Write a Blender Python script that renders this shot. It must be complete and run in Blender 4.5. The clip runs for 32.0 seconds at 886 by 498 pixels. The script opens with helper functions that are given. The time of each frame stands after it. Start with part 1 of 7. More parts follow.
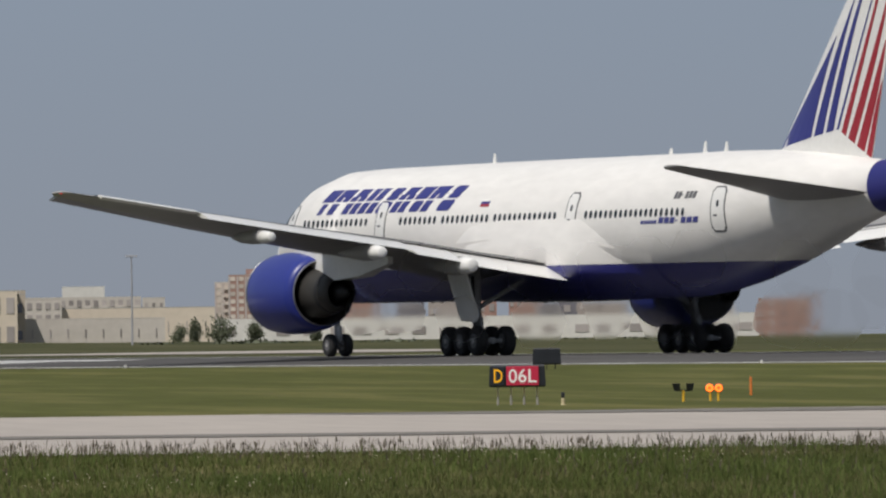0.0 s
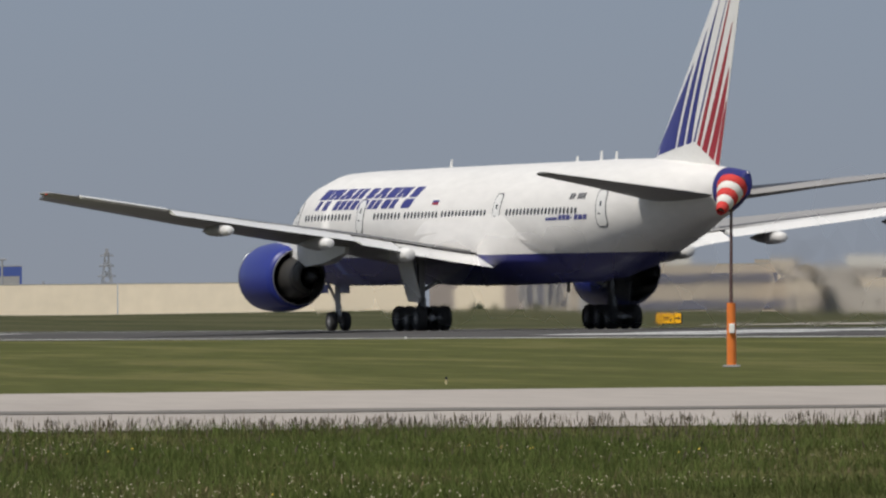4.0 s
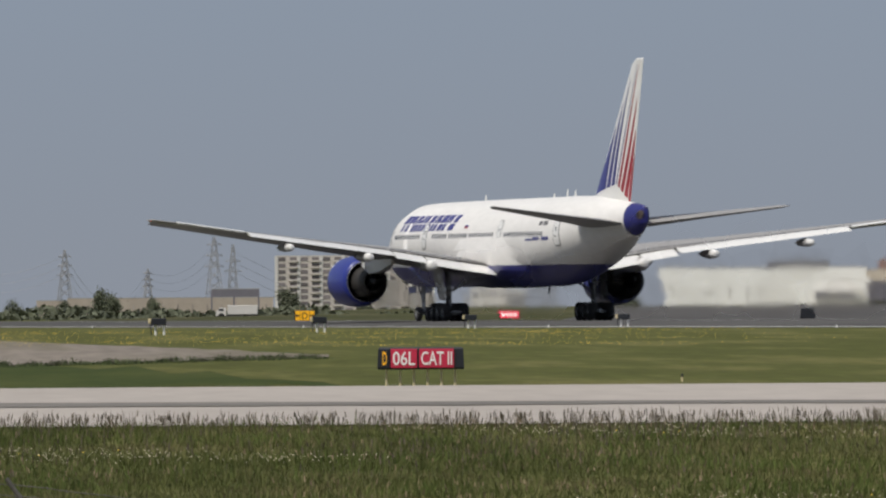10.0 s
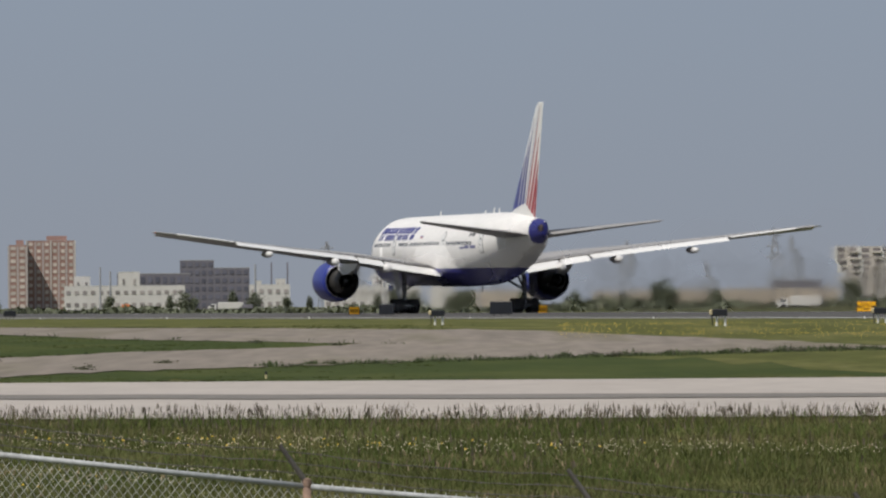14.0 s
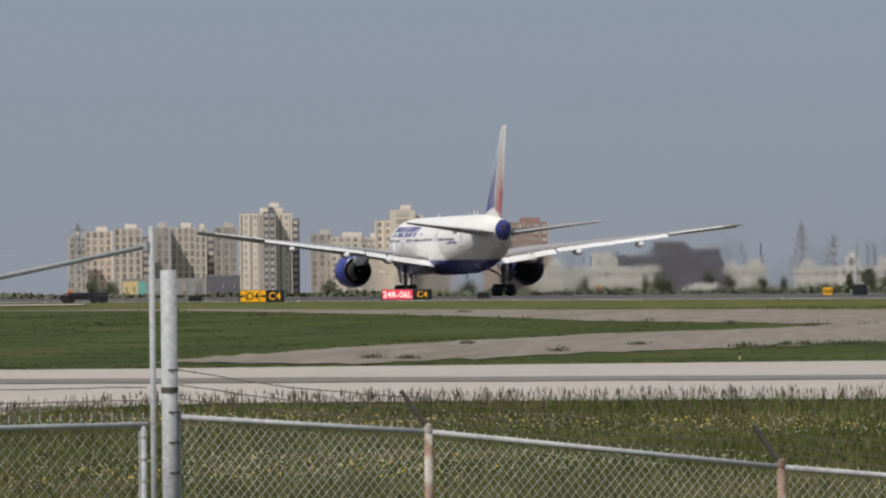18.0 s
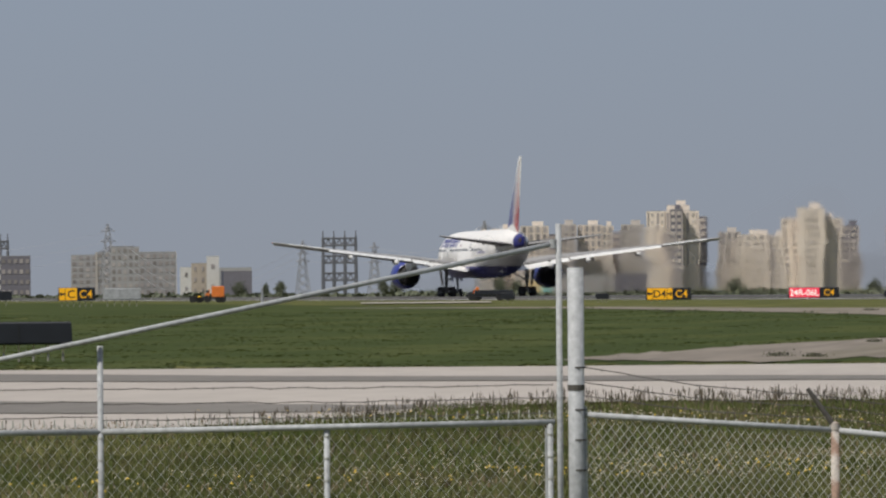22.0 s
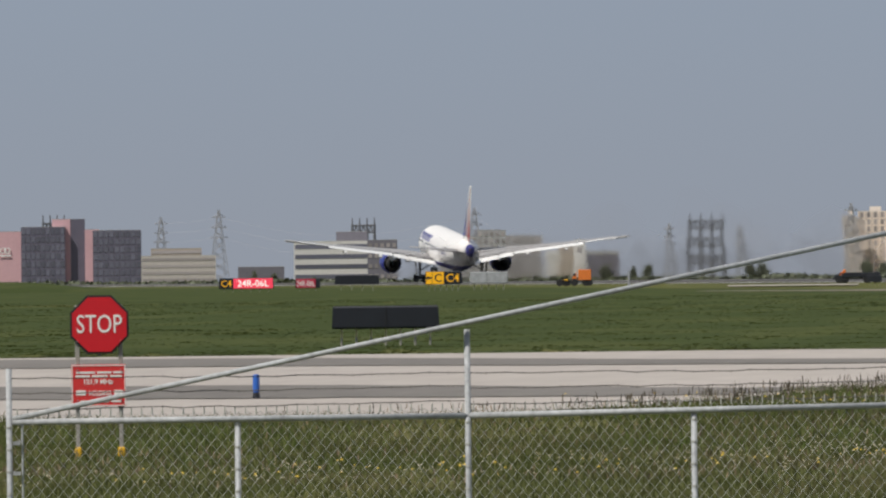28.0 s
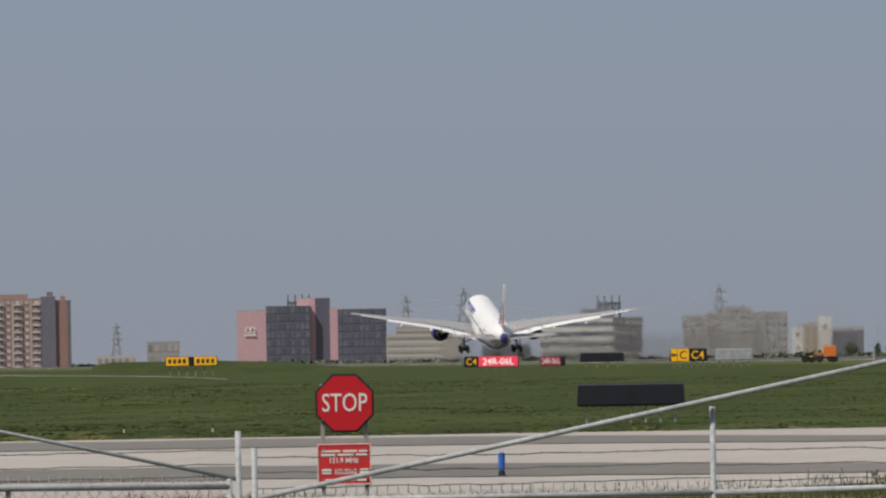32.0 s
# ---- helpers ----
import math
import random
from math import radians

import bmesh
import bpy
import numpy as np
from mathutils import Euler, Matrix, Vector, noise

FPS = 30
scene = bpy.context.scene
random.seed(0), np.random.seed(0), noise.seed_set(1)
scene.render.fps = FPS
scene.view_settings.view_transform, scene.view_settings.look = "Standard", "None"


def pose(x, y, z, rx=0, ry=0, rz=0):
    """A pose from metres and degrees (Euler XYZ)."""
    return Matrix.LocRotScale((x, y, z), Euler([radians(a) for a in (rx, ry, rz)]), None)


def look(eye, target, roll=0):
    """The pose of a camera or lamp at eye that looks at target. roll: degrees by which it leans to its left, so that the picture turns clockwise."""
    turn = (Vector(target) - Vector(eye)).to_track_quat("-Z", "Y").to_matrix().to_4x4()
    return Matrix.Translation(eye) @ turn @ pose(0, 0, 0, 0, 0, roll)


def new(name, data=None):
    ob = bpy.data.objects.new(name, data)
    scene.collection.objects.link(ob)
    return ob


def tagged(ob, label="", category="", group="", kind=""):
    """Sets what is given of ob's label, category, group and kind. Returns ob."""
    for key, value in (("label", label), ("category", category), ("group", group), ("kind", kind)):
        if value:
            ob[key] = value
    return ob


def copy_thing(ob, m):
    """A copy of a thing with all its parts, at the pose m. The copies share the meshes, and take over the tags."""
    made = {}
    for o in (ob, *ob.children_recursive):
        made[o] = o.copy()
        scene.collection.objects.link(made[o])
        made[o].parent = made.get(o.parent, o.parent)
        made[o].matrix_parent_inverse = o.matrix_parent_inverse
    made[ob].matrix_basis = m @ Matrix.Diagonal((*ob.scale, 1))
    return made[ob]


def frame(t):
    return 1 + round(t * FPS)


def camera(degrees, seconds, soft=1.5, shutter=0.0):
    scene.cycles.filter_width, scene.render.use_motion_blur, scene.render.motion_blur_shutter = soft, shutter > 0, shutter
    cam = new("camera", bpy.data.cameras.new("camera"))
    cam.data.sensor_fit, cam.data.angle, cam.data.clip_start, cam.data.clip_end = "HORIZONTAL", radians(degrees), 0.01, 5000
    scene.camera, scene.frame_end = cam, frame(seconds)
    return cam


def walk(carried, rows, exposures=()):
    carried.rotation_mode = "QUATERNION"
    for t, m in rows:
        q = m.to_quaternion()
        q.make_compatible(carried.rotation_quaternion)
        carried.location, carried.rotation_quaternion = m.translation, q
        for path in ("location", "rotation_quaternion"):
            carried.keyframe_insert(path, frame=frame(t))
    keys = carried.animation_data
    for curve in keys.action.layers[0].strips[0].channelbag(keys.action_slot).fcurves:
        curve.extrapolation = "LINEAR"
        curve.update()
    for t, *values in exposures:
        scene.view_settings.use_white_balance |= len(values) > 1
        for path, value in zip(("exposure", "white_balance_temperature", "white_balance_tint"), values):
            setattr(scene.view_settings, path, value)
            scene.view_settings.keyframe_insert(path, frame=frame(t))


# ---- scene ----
cam = camera(4.399, 32.0, soft=2.3)
EYE = (0.0, 0.0, 0.898)
LANE = 228.60      # distance of the runway's centre line from the camera's foot


def aim(turn, tilt, lean):
    """Camera pose: turn in degrees from +y towards -x, tilt upwards."""
    a, b = radians(turn), radians(tilt)
    way = Vector((-math.sin(a) * math.cos(b), math.cos(a) * math.cos(b), math.sin(b)))
    return look(EYE, Vector(EYE) + way * 100, lean)


walk(cam, [(t, aim(a, b, c)) for t, a, b, c in (
    (0.0, 64.763, 0.434, -0.73), (0.5, 65.144, 0.450, -0.65), (1.0, 65.580, 0.469, -0.63), (1.5, 66.056, 0.474, -0.61), (2.0, 66.575, 0.461, -0.70),
    (2.5, 67.132, 0.436, -0.68), (4.5, 69.195, 0.317, -0.50), (5.0, 69.749, 0.342, -0.44), (5.5, 70.369, 0.370, -0.41), (6.0, 70.959, 0.410, -0.43),
    (6.5, 71.476, 0.425, -0.36), (7.0, 71.932, 0.434, -0.36), (7.5, 72.345, 0.429, -0.41), (8.0, 72.795, 0.418, -0.52), (8.5, 73.292, 0.413, -0.57),
    (9.0, 73.825, 0.378, -0.50), (9.5, 74.240, 0.346, -0.42), (10.0, 74.580, 0.298, -0.35), (10.5, 74.943, 0.307, -0.32), (11.0, 75.333, 0.322, -0.36),
    (11.5, 75.733, 0.332, -0.38), (12.0, 76.094, 0.342, -0.36), (12.5, 76.421, 0.338, -0.37), (13.0, 76.768, 0.324, -0.37), (13.5, 77.067, 0.288, -0.35),
    (14.0, 77.367, 0.270, -0.37), (14.5, 77.713, 0.260, -0.47), (15.0, 78.076, 0.243, -0.58), (15.5, 78.373, 0.211, -0.58), (17.5, 79.476, 0.178, -0.66),
    (18.0, 79.718, 0.196, -0.61), (18.5, 79.979, 0.198, -0.58), (19.0, 80.288, 0.178, -0.56), (19.5, 80.589, 0.147, -0.52), (20.0, 80.877, 0.142, -0.47),
    (20.5, 81.105, 0.169, -0.47), (21.0, 81.331, 0.212, -0.45), (21.5, 81.526, 0.216, -0.50), (22.0, 81.739, 0.204, -0.50), (22.5, 81.913, 0.177, -0.48),
    (23.0, 82.100, 0.169, -0.50), (23.5, 82.279, 0.193, -0.52), (24.0, 82.447, 0.204, -0.54), (24.5, 82.648, 0.176, -0.55), (25.0, 82.834, 0.139, -0.54),
    (25.5, 83.018, 0.095, -0.51), (27.5, 83.349, 0.112, -0.68), (28.0, 83.561, 0.139, -0.69), (28.5, 83.784, 0.210, -0.77), (29.0, 84.001, 0.285, -0.80),
    (29.5, 84.254, 0.325, -0.81), (30.0, 84.492, 0.356, -0.84), (30.5, 84.606, 0.384, -0.88), (31.0, 84.661, 0.416, -0.94), (31.5, 84.716, 0.475, -0.94),
    (32.0, 84.771, 0.542, -0.96),
)], [(0.0, -0.06), (8.0, -0.07), (10.5, -0.02), (18.0, 0.03), (25.0, 0.07), (28.0, 0.12), (31.0, 0.08), (32.0, 0.0)])

# ---- light ----
SUN_TURN, SUN_HEIGHT = 211.0, 55.0
world = bpy.data.worlds.new("world")
scene.world = world
world.use_nodes = True
nt = world.node_tree
nt.nodes.clear()
w_out = nt.nodes.new("ShaderNodeOutputWorld")
w_bg = nt.nodes.new("ShaderNodeBackground")
w_sky = nt.nodes.new("ShaderNodeTexSky")
w_sky.sky_type = "NISHITA"
w_sky.sun_disc = False
w_sky.sun_elevation = radians(SUN_HEIGHT)
w_sky.sun_rotation = radians(-SUN_TURN)
w_sky.air_density, w_sky.dust_density, w_sky.ozone_density = 1.0, 0.6, 1.0
# the haze layer near the horizon: look the sky up a little higher, and mix in a grey-blue haze
w_co = nt.nodes.new("ShaderNodeTexCoord")
w_up = nt.nodes.new("ShaderNodeVectorMath")
w_up.operation = "ADD"
w_up.inputs[1].default_value = (0.0, 0.0, 0.16)
nt.links.new(w_co.outputs["Generated"], w_up.inputs[0])
w_nm = nt.nodes.new("ShaderNodeVectorMath")
w_nm.operation = "NORMALIZE"
nt.links.new(w_up.outputs[0], w_nm.inputs[0])
nt.links.new(w_nm.outputs[0], w_sky.inputs["Vector"])
w_mix = nt.nodes.new("ShaderNodeMix")
w_mix.data_type = "RGBA"
w_mix.inputs["Factor"].default_value = 0.8
w_sep = nt.nodes.new("ShaderNodeSeparateXYZ")
nt.links.new(w_co.outputs["Generated"], w_sep.inputs[0])
w_low = nt.nodes.new("ShaderNodeMapRange")
w_low.inputs["From Min"].default_value, w_low.inputs["From Max"].default_value = 0.0, 0.03
nt.links.new(w_sep.outputs["Z"], w_low.inputs["Value"])
w_haze = nt.nodes.new("ShaderNodeMix")
w_haze.data_type = "RGBA"
w_haze.inputs["A"].default_value = (3.33, 3.41, 3.83, 1.0)
w_haze.inputs["B"].default_value = (3.38, 3.82, 4.57, 1.0)
nt.links.new(w_low.outputs[0], w_haze.inputs["Factor"])
nt.links.new(w_haze.outputs["Result"], w_mix.inputs["B"])
nt.links.new(w_sky.outputs[0], w_mix.inputs["A"])
w_bg.inputs["Strength"].default_value = 0.08
nt.links.new(w_mix.outputs["Result"], w_bg.inputs["Color"])
nt.links.new(w_bg.outputs[0], w_out.inputs["Surface"])
sun = new("sun", bpy.data.lights.new("sun", "SUN"))
sun.data.energy, sun.data.angle, sun.data.color = 3.65, radians(0.5), (1.0, 0.95, 0.87)
sun.matrix_world = look(
    Vector((-math.sin(radians(SUN_TURN)), math.cos(radians(SUN_TURN)), math.tan(radians(SUN_HEIGHT)))) * 500, (0, 0, 0))
scene.view_settings.exposure = 0.0


# ---- materials ----
CROSS = radians(77.0)


def mat(name, base, rough=0.6, metal=0.0, vary=0.12, scale=3.0, bump=0.0, fine=40.0, emit=0.0, coat=0.0, island=0.0, random=0.0, stretch=None, second=None, mix_at=0.5, gloss=0.5, along=0.0):
    """A surface with two scales of noise in colour and optional relief, second colour, and variation piece by piece."""
    m = bpy.data.materials.new(name)
    m.use_nodes = True
    t = m.node_tree
    ln = t.links.new
    p = t.nodes["Principled BSDF"]
    p.inputs["Roughness"].default_value = rough
    p.inputs["Metallic"].default_value = metal
    p.inputs["Coat Weight"].default_value = coat
    p.inputs["Specular IOR Level"].default_value = gloss
    co = t.nodes.new("ShaderNodeTexCoord")
    src = co.outputs["Object"]
    if stretch:
        mp = t.nodes.new("ShaderNodeMapping")
        mp.inputs["Rotation"].default_value = (0, 0, stretch[0])
        mp.inputs["Scale"].default_value = (stretch[1], stretch[2], 1.0)
        ln(src, mp.inputs["Vector"])
        src = mp.outputs[0]
    if along:
        mp = t.nodes.new("ShaderNodeMapping")
        mp.vector_type = "TEXTURE"
        mp.inputs["Rotation"].default_value = (0, 0, CROSS)
        mp.inputs["Scale"].default_value = (1.0, along, 1.0)
        ln(src, mp.inputs["Vector"])
        src = mp.outputs[0]
    n1 = t.nodes.new("ShaderNodeTexNoise")
    n1.inputs["Scale"].default_value = scale
    n1.inputs["Detail"].default_value = 5
    n2 = t.nodes.new("ShaderNodeTexNoise")
    n2.inputs["Scale"].default_value = fine
    n2.inputs["Detail"].default_value = 3
    ln(src, n1.inputs["Vector"])
    ln(src, n2.inputs["Vector"])
    mx = t.nodes.new("ShaderNodeMath")
    mx.operation = "ADD"
    ln(n1.outputs["Fac"], mx.inputs[0])
    ln(n2.outputs["Fac"], mx.inputs[1])
    rp = t.nodes.new("ShaderNodeMapRange")
    rp.inputs["From Min"].default_value, rp.inputs["From Max"].default_value = 0.65, 1.35
    rp.inputs["To Min"].default_value, rp.inputs["To Max"].default_value = 1 - vary, 1 + vary
    ln(mx.outputs[0], rp.inputs["Value"])
    fac = rp.outputs[0]
    for amount, node, out in ((island, "ShaderNodeNewGeometry", "Random Per Island"), (random, "ShaderNodeObjectInfo", "Random")):
        if amount:
            g = t.nodes.new(node)
            r2 = t.nodes.new("ShaderNodeMapRange")
            r2.inputs["To Min"].default_value, r2.inputs["To Max"].default_value = 1 - amount, 1 + amount
            ln(g.outputs[out], r2.inputs["Value"])
            ml = t.nodes.new("ShaderNodeMath")
            ml.operation = "MULTIPLY"
            ln(fac, ml.inputs[0])
            ln(r2.outputs[0], ml.inputs[1])
            fac = ml.outputs[0]
    cm = t.nodes.new("ShaderNodeVectorMath")
    cm.operation = "SCALE"
    cm.inputs[0].default_value = base
    if second:
        rr = t.nodes.new("ShaderNodeMapRange")
        rr.inputs["From Min"].default_value, rr.inputs["From Max"].default_value = mix_at - 0.06, mix_at + 0.06
        ln(n1.outputs["Fac"], rr.inputs["Value"])
        cx = t.nodes.new("ShaderNodeMix")
        cx.data_type = "RGBA"
        cx.inputs["A"].default_value = (*base, 1)
        cx.inputs["B"].default_value = (*second, 1)
        ln(rr.outputs[0], cx.inputs["Factor"])
        ln(cx.outputs["Result"], cm.inputs[0])
    ln(fac, cm.inputs["Scale"])
    ln(cm.outputs[0], p.inputs["Base Color"])
    if emit:
        ln(cm.outputs[0], p.inputs["Emission Color"])
        p.inputs["Emission Strength"].default_value = emit
    if bump:
        b = t.nodes.new("ShaderNodeBump")
        b.inputs["Strength"].default_value = bump
        b.inputs["Distance"].default_value = 0.02
        ln(n2.outputs["Fac"], b.inputs["Height"])
        ln(b.outputs[0], p.inputs["Normal"])
    return m


def livery():
    """White body paint over a blue belly and tail cone, in the aircraft's own metres, with faint dirt."""
    m = mat("livery", (0.79, 0.77, 0.745), 0.45, vary=0.07, scale=0.3, fine=2.5, coat=0.08, stretch=(0, 0.3, 1.0))
    t = m.node_tree
    ln = t.links.new
    p = t.nodes["Principled BSDF"]
    white = p.inputs["Base Color"].links[0].from_socket
    co = t.nodes.new("ShaderNodeTexCoord")
    sx = t.nodes.new("ShaderNodeSeparateXYZ")
    ln(co.outputs["Object"], sx.inputs[0])
    low = t.nodes.new("ShaderNodeMath")
    low.operation = "LESS_THAN"
    low.inputs[1].default_value = 4.02
    ln(sx.outputs["Z"], low.inputs[0])
    aft = t.nodes.new("ShaderNodeMath")
    aft.operation = "GREATER_THAN"
    aft.inputs[1].default_value = 61.25 - 31.8
    ln(sx.outputs["X"], aft.inputs[0])
    both = t.nodes.new("ShaderNodeMath")
    both.operation = "MAXIMUM"
    ln(low.outputs[0], both.inputs[0])
    ln(aft.outputs[0], both.inputs[1])
    cx = t.nodes.new("ShaderNodeMix")
    cx.data_type = "RGBA"
    ln(both.outputs[0], cx.inputs["Factor"])
    ln(white, cx.inputs["A"])
    cx.inputs["B"].default_value = (0.022, 0.024, 0.165, 1)
    ln(cx.outputs["Result"], p.inputs["Base Color"])
    return m


M_GRASS = mat("grass", (0.087, 0.093, 0.03), 0.95, vary=0.22, scale=0.25, fine=2.0, along=9.0, second=(0.118, 0.113, 0.042), mix_at=0.55, gloss=0.05)
M_LUSH = mat("lush_grass", (0.047, 0.062, 0.019), 0.95, vary=0.18, scale=0.2, fine=2.0, along=6.0, second=(0.06, 0.071, 0.023), mix_at=0.55, gloss=0.05)
M_VERGE = mat("verge_grass", (0.062, 0.066, 0.03), 0.95, vary=0.3, scale=0.1, fine=1.5, along=12.0, second=(0.08, 0.076, 0.04), mix_at=0.53, gloss=0.05)
M_ASPHALT = mat("asphalt", (0.1, 0.095, 0.092), 0.85, vary=0.2, scale=0.03, fine=0.6, stretch=(0, 0.15, 1.0), second=(0.07, 0.067, 0.066), mix_at=0.55, gloss=0.12)
M_CONCRETE = mat("concrete", (0.395, 0.355, 0.32), 0.85, vary=0.1, scale=0.1, fine=1.4, along=6.0, gloss=0.2)
M_SEALED = mat("sealed_asphalt", (0.175, 0.16, 0.145), 0.85, vary=0.14, scale=0.2, fine=2.0, along=5.0, gloss=0.2)
M_GRAVEL = mat("gravel", (0.222, 0.192, 0.163), 0.95, vary=0.24, scale=0.3, fine=1.6, along=25.0, second=(0.165, 0.145, 0.112), mix_at=0.56, gloss=0.1)
M_MARK = mat("runway_paint", (0.62, 0.62, 0.6), 0.7, vary=0.2, scale=0.2, fine=3)
M_BLADE = mat("grass_blade", (0.104, 0.117, 0.039), 0.8, vary=0.3, scale=0.4, fine=1.6, island=0.3, second=(0.145, 0.13, 0.062), mix_at=0.55, gloss=0.1)
M_FRESH = mat("fresh_grass", (0.122, 0.156, 0.046), 0.8, vary=0.25, scale=0.4, fine=1.6, island=0.3, gloss=0.1)
M_TUFT = mat("field_tuft", (0.069, 0.081, 0.025), 0.9, vary=0.25, scale=0.2, fine=1.0, island=0.08, gloss=0.05)
for t in (M_BLADE.node_tree, M_FRESH.node_tree, M_TUFT.node_tree):
    thin = t.nodes.new("ShaderNodeBsdfTranslucent")
    t.links.new(t.nodes["Principled BSDF"].inputs["Base Color"].links[0].from_socket, thin.inputs["Color"])
    both = t.nodes.new("ShaderNodeMixShader")
    both.inputs[0].default_value = 0.4
    t.links.new(t.nodes["Principled BSDF"].outputs[0], both.inputs[1])
    t.links.new(thin.outputs[0], both.inputs[2])
    t.links.new(both.outputs[0], t.nodes["Material Output"].inputs["Surface"])
M_STALK = mat("grass_stalk", (0.11, 0.088, 0.062), 0.8, vary=0.25, scale=0.2, fine=2.0, island=0.4)
M_DRY = mat("dry_grass", (0.23, 0.175, 0.115), 0.85, vary=0.25, scale=0.3, fine=2.0, island=0.4, gloss=0.1)
M_YELLOW_PETAL = mat("yellow_petal", (0.62, 0.43, 0.05), 0.7, vary=0.1)
M_WHITE_PETAL = mat("white_petal", (0.49, 0.43, 0.31), 0.7, vary=0.15)
M_WEED = mat("weed_leaf", (0.055, 0.075, 0.024), 0.8, vary=0.3, scale=0.5, fine=4, island=0.4)
M_BUSH = mat("bush_leaf", (0.07, 0.072, 0.04), 0.85, vary=0.25, scale=1.0, fine=5, island=0.35)
M_LIVERY = livery()
M_WHITE = mat("white_paint", (0.8, 0.79, 0.77), 0.32, vary=0.05, scale=0.5, fine=4, coat=0.25)
M_WING = mat("wing_grey", (0.33, 0.32, 0.315), 0.5, vary=0.07, scale=0.4, fine=3, stretch=(0, 1.0, 0.3), gloss=0.3)
M_BLUE = mat("blue_paint", (0.023, 0.036, 0.24), 0.36, vary=0.06, scale=0.5, fine=4, coat=0.15)
M_DEEPBLUE = mat("deep_blue_paint", (0.032, 0.036, 0.21), 0.35, vary=0.05, scale=0.5)
M_REDP = mat("red_paint", (0.34, 0.022, 0.038), 0.35, vary=0.05, scale=0.5)
M_DARK = mat("dark_metal", (0.03, 0.03, 0.032), 0.5, metal=0.4, vary=0.25)
M_STEEL = mat("bare_metal", (0.42, 0.42, 0.43), 0.35, metal=0.9, vary=0.12)
M_GEAR = mat("gear_grey", (0.32, 0.33, 0.34), 0.5, vary=0.2, scale=4)
M_RIM = mat("wheel_rim", (0.13, 0.13, 0.135), 0.6, vary=0.2)
M_HUB = mat("wheel_hub", (0.42, 0.41, 0.4), 0.5, vary=0.15)
M_SOOT = mat("sooty_metal", (0.085, 0.065, 0.06), 0.6, metal=0.3, vary=0.3, scale=2.5)
M_CORE = mat("core_metal", (0.06, 0.056, 0.052), 0.5, metal=0.4, vary=0.25, scale=1.5)
M_MAST = mat("brown_mast", (0.1, 0.055, 0.055), 0.7, vary=0.2, scale=3)
M_CAP = mat("cream_cap", (0.62, 0.52, 0.32), 0.6, vary=0.1)
M_RUBBER = mat("tyre_rubber", (0.02, 0.02, 0.021), 0.85, vary=0.25, scale=5)
M_GLASS = mat("cabin_glass", (0.03, 0.034, 0.042), 0.12, vary=0.2)
M_LINE = mat("door_seam", (0.09, 0.09, 0.1), 0.6)
M_ZINC = mat("galvanised", (0.39, 0.4, 0.41), 0.65, metal=0.05, vary=0.3, scale=3.0, fine=25, gloss=0.3)
M_WIRE = mat("fence_wire", (0.44, 0.44, 0.4), 0.55, metal=0.05, vary=0.2)
M_RUST = mat("rusty_steel", (0.3, 0.2, 0.15), 0.85, vary=0.35, scale=6, second=(0.42, 0.38, 0.34), mix_at=0.5)
M_BARB = mat("barbed_wire", (0.12, 0.11, 0.1), 0.7, metal=0.4, vary=0.3)
M_BLACK = mat("sign_black", (0.014, 0.016, 0.022), 0.5, vary=0.25, scale=2)
M_SIGNRED = mat("sign_red", (0.52, 0.02, 0.06), 0.45, vary=0.06)
M_LITRED = mat("lit_red", (0.75, 0.05, 0.09), 0.4, vary=0.06, emit=0.55)
M_SIGNYEL = mat("sign_yellow", (0.85, 0.42, 0.01), 0.4, vary=0.05, emit=0.25)
M_SIGNWHITE = mat("sign_white", (0.85, 0.83, 0.8), 0.5, vary=0.04)
M_LITWHITE = mat("lit_white", (0.9, 0.85, 0.8), 0.5, vary=0.04, emit=0.5)
M_STOPRED = mat("stop_red", (0.62, 0.012, 0.022), 0.4, vary=0.06, scale=2)
M_POST = mat("weathered_steel_post", (0.33, 0.31, 0.285), 0.75, vary=0.25, scale=5, fine=30, gloss=0.3)
M_BOARDRED = mat("board_red", (0.66, 0.035, 0.035), 0.5, vary=0.1, scale=4)
M_ORANGE = mat("orange_paint", (0.75, 0.2, 0.035), 0.5, vary=0.08)
M_YELLOW = mat("yellow_paint", (0.8, 0.45, 0.02), 0.5, vary=0.1)
M_SOCKRED = mat("sock_red", (0.6, 0.045, 0.04), 0.8, vary=0.08)
M_SOCKWHITE = mat("sock_white", (0.75, 0.72, 0.68), 0.8, vary=0.06)
M_MARKBLUE = mat("marker_blue", (0.03, 0.13, 0.5), 0.4, vary=0.06)
M_GLOW = mat("amber_glow", (1.0, 0.2, 0.02), 0.4, emit=2.0)
M_NAVRED = mat("nav_red", (0.6, 0.05, 0.04), 0.4, emit=0.4)


# ---- mesh helpers ----
def mesh_ob(name, bm, material, parent=None, smooth=False):
    me = bpy.data.meshes.new(name)
    bm.to_mesh(me)
    bm.free()
    me.materials.append(material)
    if smooth:
        me.polygons.foreach_set("use_smooth", [True] * len(me.polygons))
    ob = new(name, me)
    if parent:
        ob.parent = parent
    return ob


def part(name, bm, material, parent, label="", smooth=False):
    ob = mesh_ob(name, bm, material, parent, smooth)
    return tagged(ob, label)


def share(name, mesh, parent, m):
    """One more piece on a mesh that others use too."""
    ob = new(name, mesh)
    ob.parent = parent
    ob.matrix_basis = m
    return ob


